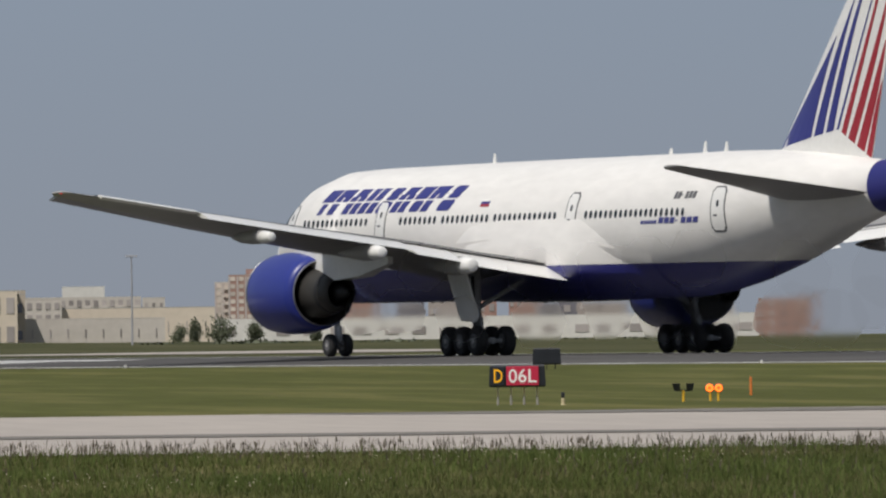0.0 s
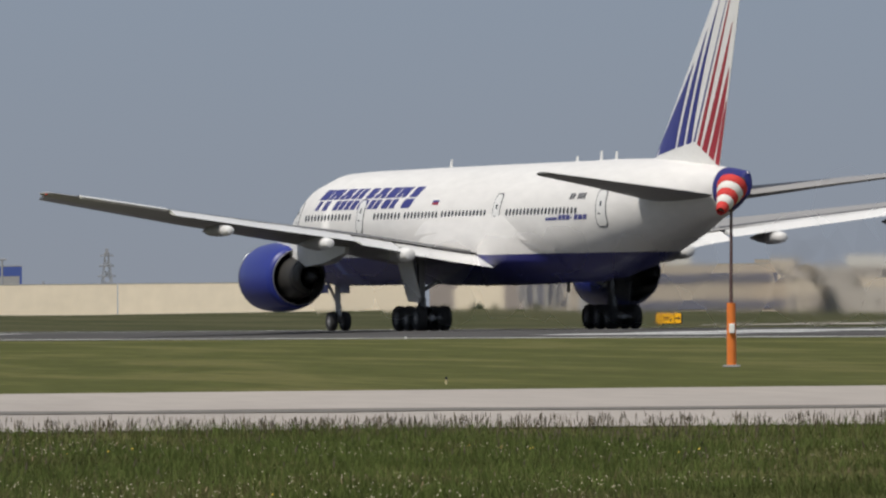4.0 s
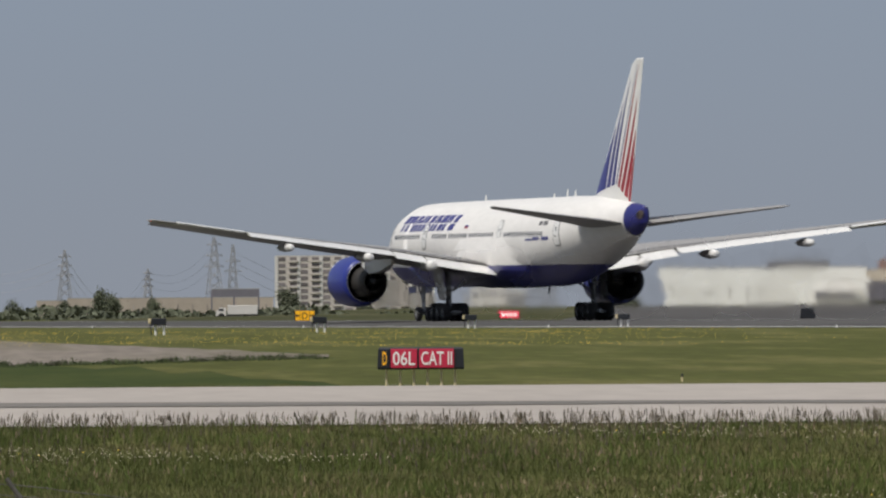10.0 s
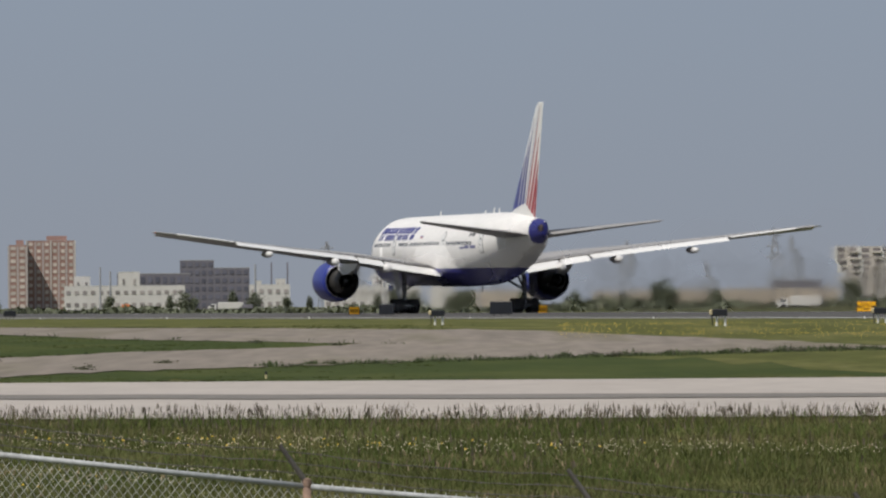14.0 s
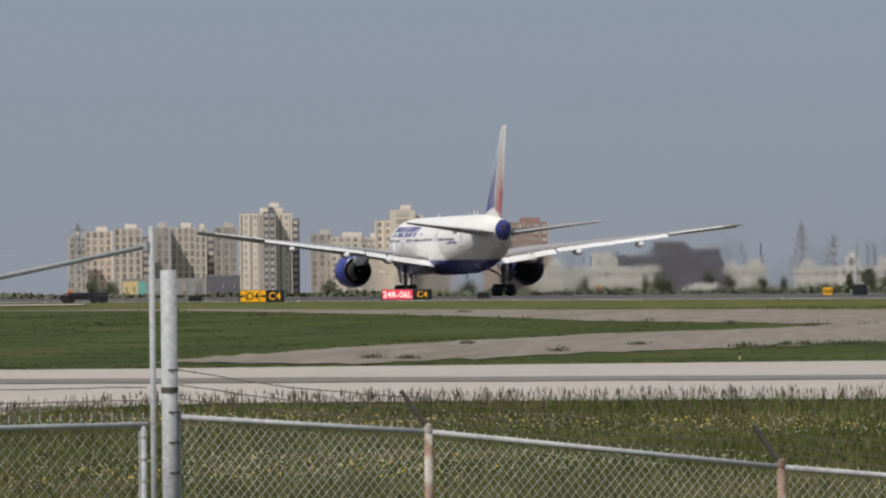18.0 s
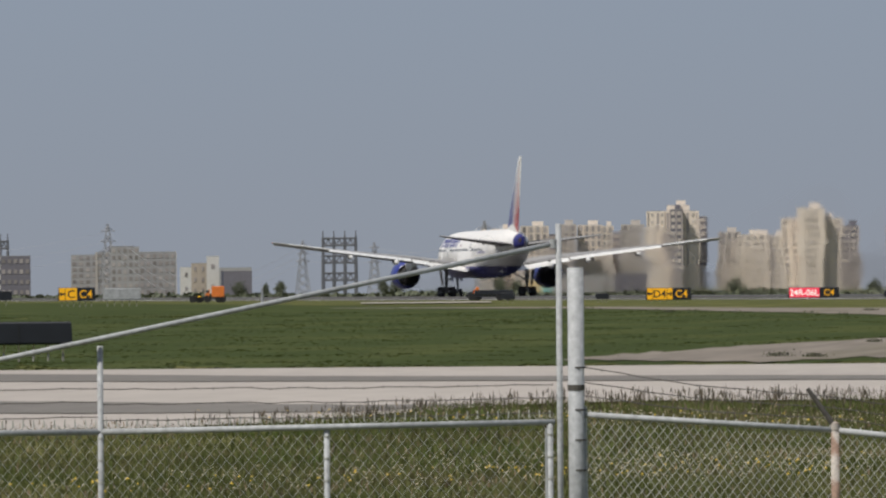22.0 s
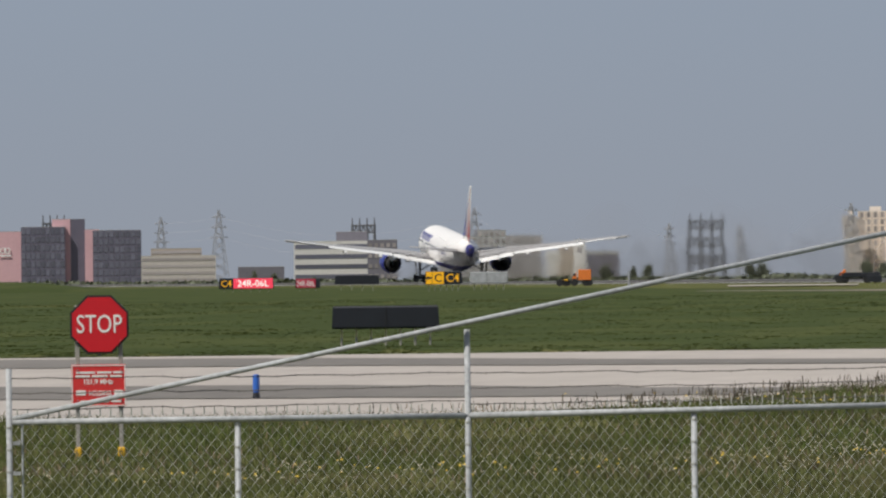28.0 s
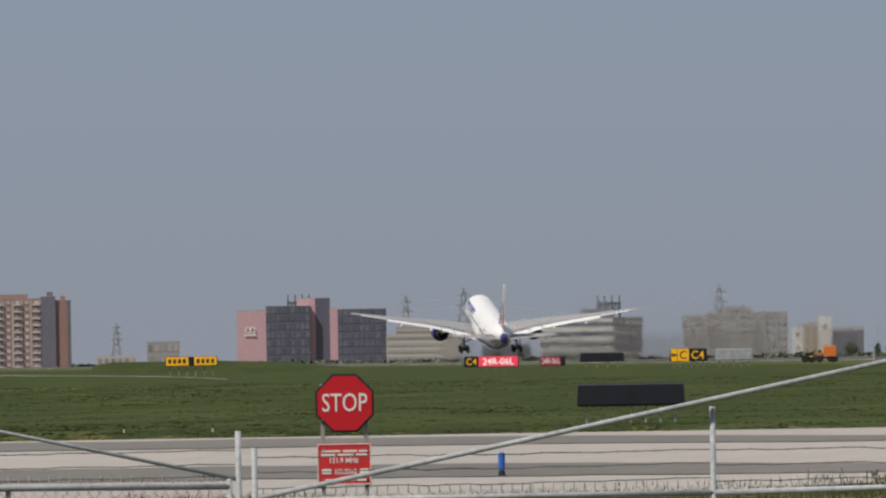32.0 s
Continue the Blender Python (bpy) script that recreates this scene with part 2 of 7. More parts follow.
def add_box(bm, c, s, m=None):
    r = bmesh.ops.create_cube(bm, size=1.0)
    mm = Matrix.Translation(c) @ Matrix.Diagonal((*s, 1))
    if m is not None:
        mm = m @ mm
    bmesh.ops.transform(bm, matrix=mm, verts=r["verts"])
    return r["verts"]


def box(c, s, bevel=0.0):
    bm = bmesh.new()
    add_box(bm, c, s)
    if bevel:
        bmesh.ops.bevel(bm, geom=bm.edges[:], offset=bevel, segments=1, affect="EDGES")
    return bm


def unit_mesh(name, material):
    bm = box((0, 0, 0), (1, 1, 1))
    me = bpy.data.meshes.new(name)
    bm.to_mesh(me)
    bm.free()
    me.materials.append(material)
    return me


def scaled(x, y, z, sx, sy, sz, rz=0.0):
    return pose(x, y, z, 0, 0, rz) @ Matrix.Diagonal((sx, sy, sz, 1))


def loft(rings, closed=True, caps=True):
    """A skin over rings of points with equal counts."""
    bm = bmesh.new()
    vs = [[bm.verts.new(p) for p in r] for r in rings]
    n = len(rings[0])
    for a, b in zip(vs, vs[1:]):
        for i in range(n if closed else n - 1):
            j = (i + 1) % n
            bm.faces.new((a[i], a[j], b[j], b[i]))
    if caps:
        bm.faces.new(vs[0][::-1])
        bm.faces.new(vs[-1])
    bmesh.ops.recalc_face_normals(bm, faces=bm.faces)
    return bm


def add_tube(bm, a, b, r0, r1=None, n=8, caps=True):
    """A round bar from a to b."""
    r1 = r0 if r1 is None else r1
    a, b = Vector(a), Vector(b)
    q = (b - a).to_track_quat("Z", "Y").to_matrix()
    rings = []
    for c, r in ((a, r0), (b, r1)):
        rings.append([bm.verts.new(c + q @ Vector((r * math.cos(2 * math.pi * i / n), r * math.sin(2 * math.pi * i / n), 0))) for i in range(n)])
    for i in range(n):
        j = (i + 1) % n
        bm.faces.new((rings[0][i], rings[0][j], rings[1][j], rings[1][i]))
    if caps:
        bm.faces.new(rings[0][::-1])
        bm.faces.new(rings[1])


def tube(a, b, r0, r1=None, n=8):
    bm = bmesh.new()
    add_tube(bm, a, b, r0, r1, n)
    return bm


def turned(profile, n=24, axis="x", centre=(0, 0, 0), caps=True):
    """A turned body: profile of (along, radius)."""
    rings = []
    for u, r in profile:
        ring = []
        for i in range(n):
            c, s = r * math.cos(2 * math.pi * i / n), r * math.sin(2 * math.pi * i / n)
            d = (u, s, c) if axis == "x" else ((s, u, c) if axis == "y" else (c, s, u))
            ring.append((centre[0] + d[0], centre[1] + d[1], centre[2] + d[2]))
        rings.append(ring)
    return loft(rings, True, caps)


def mesh_arrays(name, verts, faces, material):
    """A mesh straight from arrays; all faces with the same count of corners."""
    me = bpy.data.meshes.new(name)
    nv, nf, k = len(verts), len(faces), faces.shape[1]
    me.vertices.add(nv)
    me.vertices.foreach_set("co", np.ascontiguousarray(verts, dtype=np.float32).ravel())
    me.loops.add(nf * k)
    me.loops.foreach_set("vertex_index", np.ascontiguousarray(faces, dtype=np.int32).ravel())
    me.polygons.add(nf)
    me.polygons.foreach_set("loop_start", np.arange(0, nf * k, k, dtype=np.int32))
    me.polygons.foreach_set("loop_total", np.full(nf, k, dtype=np.int32))
    me.update(calc_edges=True)
    me.materials.append(material)
    return new(name, me)


def lettering(text, size, depth=0.01, bold=0.0):
    """Flat letters as a bmesh: centred, in the x-z plane, facing -y."""
    cu = bpy.data.curves.new("letters", "FONT")
    cu.body, cu.size, cu.extrude, cu.offset = text, size, depth, bold
    cu.align_x, cu.align_y = "CENTER", "CENTER"
    cu.resolution_u = 3
    ob = new("letters", cu)
    bpy.context.view_layer.update()
    me = bpy.data.meshes.new_from_object(ob.evaluated_get(bpy.context.evaluated_depsgraph_get()))
    bm = bmesh.new()
    bm.from_mesh(me)
    bpy.data.objects.remove(ob)
    bpy.data.curves.remove(cu)
    bpy.data.meshes.remove(me)
    bmesh.ops.rotate(bm, verts=bm.verts, matrix=Matrix.Rotation(radians(90), 3, "X"))
    return bm


# ---- ground ----
AXIS = radians(77.0)          # the way from the camera over the field
QX, QY = -math.sin(AXIS), math.cos(AXIS)
HQ = np.array([-300, 60, 80, 110, 160, 205, 270, 330, 420, 480, 560, 6000.0])
HZ = EYE[2] - np.array([2.4, 2.9, 2.9, 2.75, 2.42, 2.08, 1.78, 1.62, 1.42, 1.3, 1.2, 1.2])


def spot(turn, dist):
    """Plan position at a bearing and distance from the camera's foot."""
    a = radians(turn)
    return -math.sin(a) * dist, math.cos(a) * dist


def height(x, y):
    """Ground height: a slope up from the fence to the level field of the runway."""
    return float(np.interp(x * QX + y * QY, HQ, HZ))


def stand(turn, dist, up=0.0, yaw=0.0):
    """A pose on the ground, its y axis pointing away from the camera's side."""
    x, y = spot(turn, dist)
    return pose(x, y, height(x, y) + up, 0, 0, turn + yaw)


def grid_ob(name, rows, material, label, category):
    bm = bmesh.new()
    vs = [[bm.verts.new(p) for p in r] for r in rows]
    for a, b in zip(vs, vs[1:]):
        for j in range(len(a) - 1):
            bm.faces.new((a[j], a[j + 1], b[j + 1], b[j]))
    bmesh.ops.recalc_face_normals(bm, faces=bm.faces)
    if sum(f.normal.z for f in bm.faces) < 0:
        bmesh.ops.reverse_faces(bm, faces=bm.faces)
    return tagged(mesh_ob(name, bm, material), label, category, kind="structure")


def patch(name, material, turns, near, far, lift, label, category, steps=40, nr=20, rough_edge=0.0):
    """A piece of surface between two edges, given as distances along bearings."""
    rng = np.random.default_rng(5)
    rows = []
    for i in range(steps + 1):
        a = turns[0] + (turns[-1] - turns[0]) * i / steps
        o = np.argsort(turns)
        ta = np.array(turns)[o]
        n, f = np.interp(a, ta, np.array(near)[o]), np.interp(a, ta, np.array(far)[o])
        n += rng.normal() * rough_edge
        f += rng.normal() * rough_edge
        row = []
        for j in range(nr + 1):
            x, y = spot(a, n + (f - n) * j / nr)
            row.append((x, y, height(x, y) + lift))
        rows.append(row)
    return grid_ob(name, rows, material, label, category)


# near edge of the taxiway, along bearings
EDGE_T = [58, 66, 77, 80.4, 81, 81.6, 82.2, 83, 84.5, 95]
EDGE_D = [212, 208, 205, 209, 209, 204, 195, 187, 184, 184]


def camber(d):
    """The runway's height across: level in the middle, falling towards the near edge."""
    return float(np.interp(d, [-30, -7, 7, 30], [-0.29, 0.0, 0.0, -0.06]))


def build_ground():
    qs = sorted(set(list(np.arange(-300, 60, 40)) + list(np.arange(60, 700, 5)) + list(np.arange(700, 6001, 100))))
    ps = [-5000, -3000, -1500, -600, -200, -100, 0, 100, 200, 600, 1500, 3000, 5000]
    rows = []
    for q in qs:
        rows.append([])
        for p in ps:
            x, y = q * QX + p * QY, q * QY - p * QX
            rows[-1].append((x, y, height(x, y)))
    grid_ob("ground", rows, M_GRASS, "mown green airfield grass with yellowish worn patches", "ground")
    rows = []
    for i in range(61):
        x = 400 - i * 85
        rows.append([(x, LANE + d, camber(d) - (0.5 if abs(d) > 31 else 0.0)) for d in (-31.5, -30, -20, -7, 0, 7, 20, 30, 31.5)])
    grid_ob("runway", rows, M_ASPHALT, "dark grey asphalt runway with rubber streaks", "runway")
    rows = []
    for i in range(31):
        x = -300 - i * 13
        k = float(np.interp(x, [-600, -520, -300], [0.0, 0.95, 1.0]))
        foot = height(x, LANE - 62) - 0.1
        rows.append([(x, LANE + d, foot + (-0.27 - (1 - k) * 0.12 - foot) * f) for d, f in ((-62, 0), (-54, 0.3), (-46, 0.62), (-38, 0.87), (-33, 0.98), (-30.5, 1.0), (-29.6, 0.98), (-29.2, 0.5), (-29.1, -0.5))])
    grid_ob("runway_verge", rows, M_GRASS, "mown grass bank along the runway's edge", "grass")
    for d in (-28.3, 26.5):
        rows = [[(300 - i * 85, LANE + d + e, camber(d + e) + 0.012) for e in (-0.5, 0.5)] for i in range(60)]
        grid_ob("runway_edge_line", rows, M_MARK, "worn white painted runway edge line", "runway marking")
    for x in (-497, -626):
        for d in (-20, -15.5, -11, 11, 15.5, 20):
            rows = [[(x - k * 11.2, LANE + d + e, camber(d + e) + 0.014) for e in (-1.5, 1.5)] for k in (0, 1, 2)]
            grid_ob("touchdown_bar", rows, M_MARK, "white painted touchdown bar on the runway", "runway marking")
    for i in range(38):
        x = 100 - i * 60
        rows = [[(x - k * 30, LANE + e, 0.012) for e in (-0.45, 0.45)] for k in (0, 1)]
        grid_ob("runway_centre_dash", rows, M_MARK, "white painted runway centre line dash", "runway marking")
    patch("taxiway", M_CONCRETE, EDGE_T, EDGE_D, [276, 270, 266, 266, 266, 266, 267, 267, 268, 272], 0.03, "pale concrete taxiway with dark sealed strips", "taxiway", 60)
    patch("sealed_strip", M_SEALED, [58, 66, 74, 77, 82, 84.5, 90], [229, 230, 230.5, 231, 240, 247, 250], [232.5, 234, 236, 238.5, 248, 262, 268], 0.045, "dark sealed asphalt strip along the taxiway", "taxiway strip", 60, 6, 0.5)
    patch("sealed_strip", M_SEALED, [81.5, 82.2, 83.2, 84.5, 86, 90], [205, 199, 200, 202, 203, 204], [206, 206, 212, 217, 219, 220], 0.045, "dark sealed asphalt patch at the taxiway edge", "taxiway strip", 40, 6, 0.4)
    patch("sealed_strip", M_SEALED, [60, 63, 64.8, 65.7], [264, 264.5, 266, 269.4], [271, 270.5, 270.2, 269.8], 0.045, "dark sealed asphalt along the taxiway's far edge", "taxiway strip", 30, 4, 0.2)
    patch("lush_grass", M_LUSH, [75.0, 75.6, 76.3, 77.5, 78.5, 79.5, 81, 82.5, 84, 88], [268] * 10, [268.5, 296, 335, 380, 470, 560, 720, 1000, 1500, 2600], 0.012, "lush dark green mown grass beside the taxiway", "grass", 70, 30, 6.0)
    patch("gravel_track", M_GRAVEL, [82.3, 81, 80.2, 79, 77.7, 77.3, 76.8], [780, 690, 560, 452, 412, 405, 500], [800, 760, 668, 600, 545, 530, 505], 0.03, "bare brown gravel and earth strip in the grass", "gravel", 60, 16, 2.5)
    patch("gravel_track", M_GRAVEL, [81.15, 80.2, 79, 78, 77.7, 77.3, 76.3, 75.15], [281, 272, 293, 312, 318, 326, 345, 368], [283, 322, 368, 395, 414, 540, 450, 378], 0.034, "bare brown gravel and earth strip in the grass", "gravel", 80, 16, 2.0)
    patch("apron", M_CONCRETE, [64.6, 65.3, 66.2, 67.4], [880, 860, 880, 920], [990, 1060, 1030, 950], 0.1, "pale concrete apron beyond the runway", "apron", 20, 8)
    patch("service_road", M_CONCRETE, [81.5, 82.15], [990, 990], [1075, 1075], 0.12, "white concrete service road edge", "road", 10, 2)
    patch("service_road", M_CONCRETE, [85.85, 86.14, 86.7, 87.6], [752, 935, 1165, 1560], [768, 960, 1205, 1640], 0.05, "pale concrete road across the field", "road", 20, 2)
    # ground rising gently from the runway's far side to the buildings, with a taxiway across it
    def rise(turn, f, lift):
        near = (LANE + 34) / math.cos(radians(turn))
        top = EYE[2] + 1640 * math.tan(radians(float(np.interp(turn, [61.5, 66.4, 67.5, 68.5, 70.6, 71.8, 73.6, 74.5, 75.9, 76.5], [-0.02, -0.012, 0.0, 0.022, 0.008, 0.022, 0.008, 0.008, -0.018, -0.045]))))
        x, y = spot(turn, near + (1640 - near) * f)
        z = height(x, y)
        return x, y, z - 0.12 + 0.16 * min(1, f * 4) + max(0.0, top - z) * f ** 3 + lift
    grid_ob("far_verge", [[rise(61.5 + 15.0 * i / 60, j / 24, 0.0) for j in range(25)] for i in range(61)], M_VERGE, "dark olive grass rising gently beyond the runway", "grass")
    grid_ob("far_taxiway", [[rise(72.15 + 1.9 * i / 20 - 0.25 * (j / 12), 0.02 + 0.95 * j / 12, 0.04) for j in range(13)] for i in range(21)], M_ASPHALT, "grey asphalt taxiway beyond the runway", "taxiway")
    grid_ob("far_taxiway_shoulder", [[rise(71.7 + 0.6 * i / 8 - 0.2 * (j / 6), 0.62 + 0.2 * j / 6, 0.07) for j in range(7)] for i in range(9)], M_CONCRETE, "pale concrete taxiway shoulder", "taxiway")
    # low mound beside the taxiway
    rows = []
    for i in range(41):
        a = 84.9 + 1.65 * i / 40
        w = float(np.interp(i, [0, 8, 16, 24, 37, 39, 40], [0, 0.3, 0.8, 1.0, 1.0, 0.8, 0.0]))
        row = []
        for j in range(13):
            x, y = spot(a, 1240 + 9 * j)
            row.append((x, y, height(x, y) - 0.15 + 1.5 * w * math.sin(math.pi * j / 12) ** 0.6))
        rows.append(row)
    grid_ob("grass_mound", rows, M_LUSH, "low grassy mound at the field edge", "mound")


build_ground()


# ---- aircraft ----
# Lengths run aft from the nose; x = aft - GEAR, the aircraft's left is -y.
GEAR = 31.8
FUS = [(0.0, 4.75, 4.65, 0.05), (0.3, 5.25, 4.1, 0.6), (1.0, 5.85, 3.45, 1.25), (2.2, 6.65, 2.95, 1.9), (3.6, 7.55, 2.7, 2.4),
       (5.5, 8.3, 2.52, 2.8), (8.0, 8.72, 2.5, 3.05), (11.0, 8.8, 2.5, 3.12), (20.0, 8.85, 2.5, 3.12), (30.0, 8.88, 2.5, 3.12),
       (43.0, 8.9, 2.5, 3.12), (45.5, 8.92, 2.68, 3.1), (48.0, 8.92, 3.02, 3.02), (51.5, 8.88, 3.7, 2.76), (55.0, 8.75, 4.5, 2.27),
       (58.0, 8.52, 5.3, 1.65), (60.5, 8.32, 5.8, 1.08), (62.0, 8.22, 6.2, 0.74), (63.2, 8.1, 6.6, 0.42), (63.74, 8.04, 6.8, 0.26), (63.76, 8.0, 6.84, 0.22)]


def fus_at(a):
    k = [f[0] for f in FUS]
    return [float(np.interp(a, k, [f[i] for f in FUS])) for i in (1, 2, 3)]


def fus_ring(a, n=48):
    top, bot, w = fus_at(a)
    c, h = (top + bot) / 2, (top - bot) / 2
    return [(a - GEAR, w * math.sin(2 * math.pi * i / n), c + h * math.cos(2 * math.pi * i / n)) for i in range(n)]


def skin(a, z, side=-1, proud=0.0):
    """A point on the fuselage's side at height z."""
    top, bot, w = fus_at(a)
    c, h = (top + bot) / 2, (top - bot) / 2
    u = max(-0.999, min(0.999, (z - c) / h))
    return (a - GEAR, side * (w + proud) * math.sqrt(1 - u * u), c + (h + proud) * u)


def skin_patch(bm, a0, a1, z0, z1, side=-1, proud=0.015, na=2, nz=6, shear=0.0, round_=0.0, lean=0.0):
    """A thin plate that follows the fuselage's side; shear slants it like italic script."""
    def ring(p):
        out = []
        for i in range(na + 1):
            for j in range(nz + 1):
                z = z0 + (z1 - z0) * j / nz
                e = 0.0
                if round_:
                    d = min(z - z0, z1 - z)
                    if d < round_:
                        e = round_ - math.sqrt(max(0.0, round_ ** 2 - (round_ - d) ** 2))
                a = a0 + e + (a1 - a0 - 2 * e) * i / na + shear * (z - z0)
                out.append(bm.verts.new(skin(a, z + lean * (a - a0), side, p)))
        return out
    lo, hi = ring(-0.03), ring(proud)
    k = nz + 1
    for i in range(na):
        for j in range(nz):
            q = [i * k + j, (i + 1) * k + j, (i + 1) * k + j + 1, i * k + j + 1]
            bm.faces.new([hi[n] for n in q])
    rim = [i * k for i in range(na + 1)] + [na * k + j for j in range(1, k)] + [i * k + nz for i in range(na - 1, -1, -1)] + [j for j in range(nz - 1, 0, -1)]
    for m, n in zip(rim, rim[1:] + rim[:1]):
        bm.faces.new((lo[m], lo[n], hi[n], hi[m]))


def skin_part(name, material, parent, label="", **kw):
    bm = bmesh.new()
    skin_patch(bm, **kw)
    bmesh.ops.recalc_face_normals(bm, faces=bm.faces)
    return part(name, bm, material, parent, label)


def foil(le, te, y, z, thick, twist=0.0, n=11, droop=0.0):
    """A wing section as a ring: chord from le to te, thickness in metres."""
    up, lo = [], []
    c = te - le
    for i in range(n):
        u = (1 - math.cos(math.pi * i / (n - 1))) / 2
        t = thick * (2.97 * math.sqrt(u) - 1.26 * u - 3.52 * u * u + 2.84 * u ** 3 - 1.03 * u ** 4)
        x = le + c * u
        zz = z - (x - le) * math.tan(radians(twist)) - droop * max(0.0, u - 0.6) ** 2
        up.append((x - GEAR, y, zz + t * 0.45))
        lo.append((x - GEAR, y, zz - t * 0.55))
    return up + lo[::-1][1:-1]


WING = [(2.7, 20.3, 34.6, 4.1, 1.3, 0.3), (6.0, 22.5, 34.4, 4.55, 1.2, 0.3), (9.6, 25.0, 34.6, 5.05, 1.05, 0.1), (15.0, 28.7, 36.4, 5.55, 0.8, -0.5),
        (22.0, 34.3, 39.2, 6.33, 0.52, -0.5), (28.0, 38.8, 41.6, 7.06, 0.34, -1.0), (30.0, 40.5, 42.5, 7.3, 0.25, -1.0), (30.45, 41.4, 42.6, 7.33, 0.1, -1.0)]


def wing_top(b, x, s, up):
    """A point on the wing's upper skin, a span b out and a length x aft of the nose."""
    le, te, z, thick, twist = wing_at(b)
    u = min(1.0, max(0.0, (x - le) / (te - le)))
    t = thick * (2.97 * math.sqrt(u) - 1.26 * u - 3.52 * u * u + 2.84 * u ** 3 - 1.03 * u ** 4)
    return x - GEAR, s * b, z - (x - le) * math.tan(radians(twist)) + t * 0.45 + up


def wing_at(b):
    k = [w[0] for w in WING]
    return [float(np.interp(b, k, [w[i] for w in WING])) for i in range(1, 6)]


def te_height(b):
    le, te, z, th, tw = wing_at(b)
    return z - (te - le) * math.tan(radians(tw))


def build_wheel(parent, x, y, z, r, w, s):
    tyre = turned([(-w * 0.44, r * 0.48), (-w / 2, r * 0.62), (-w / 2, r * 0.86), (-w * 0.36, r * 0.97), (-w * 0.15, r), (w * 0.15, r), (w * 0.36, r * 0.97), (w / 2, r * 0.86), (w / 2, r * 0.62), (w * 0.44, r * 0.48)], 28, "y", (x, y, z))
    ob = part("wheel", tyre, M_RUBBER, parent, smooth=False)
    part("rim", turned([(-w * 0.45, r * 0.5), (-w * 0.44, r * 0.45), (-w * 0.4, r * 0.42), (-w * 0.36, r * 0.25), (-w * 0.48, r * 0.2), (-w * 0.48, 0.02), (w * 0.48, 0.02), (w * 0.48, r * 0.2), (w * 0.36, r * 0.25), (w * 0.4, r * 0.42), (w * 0.44, r * 0.45), (w * 0.45, r * 0.5)], 20, "y", (x, y, z)), M_RIM, ob, "dark metal wheel rim")
    part("hub", turned([(-w * 0.5, 0.02), (-w * 0.5, r * 0.16), (-w * 0.41, r * 0.24), (w * 0.41, r * 0.24), (w * 0.5, r * 0.16), (w * 0.5, 0.02)], 16, "y", (x, y, z)), M_HUB, ob, "pale metal wheel hub")
    return ob


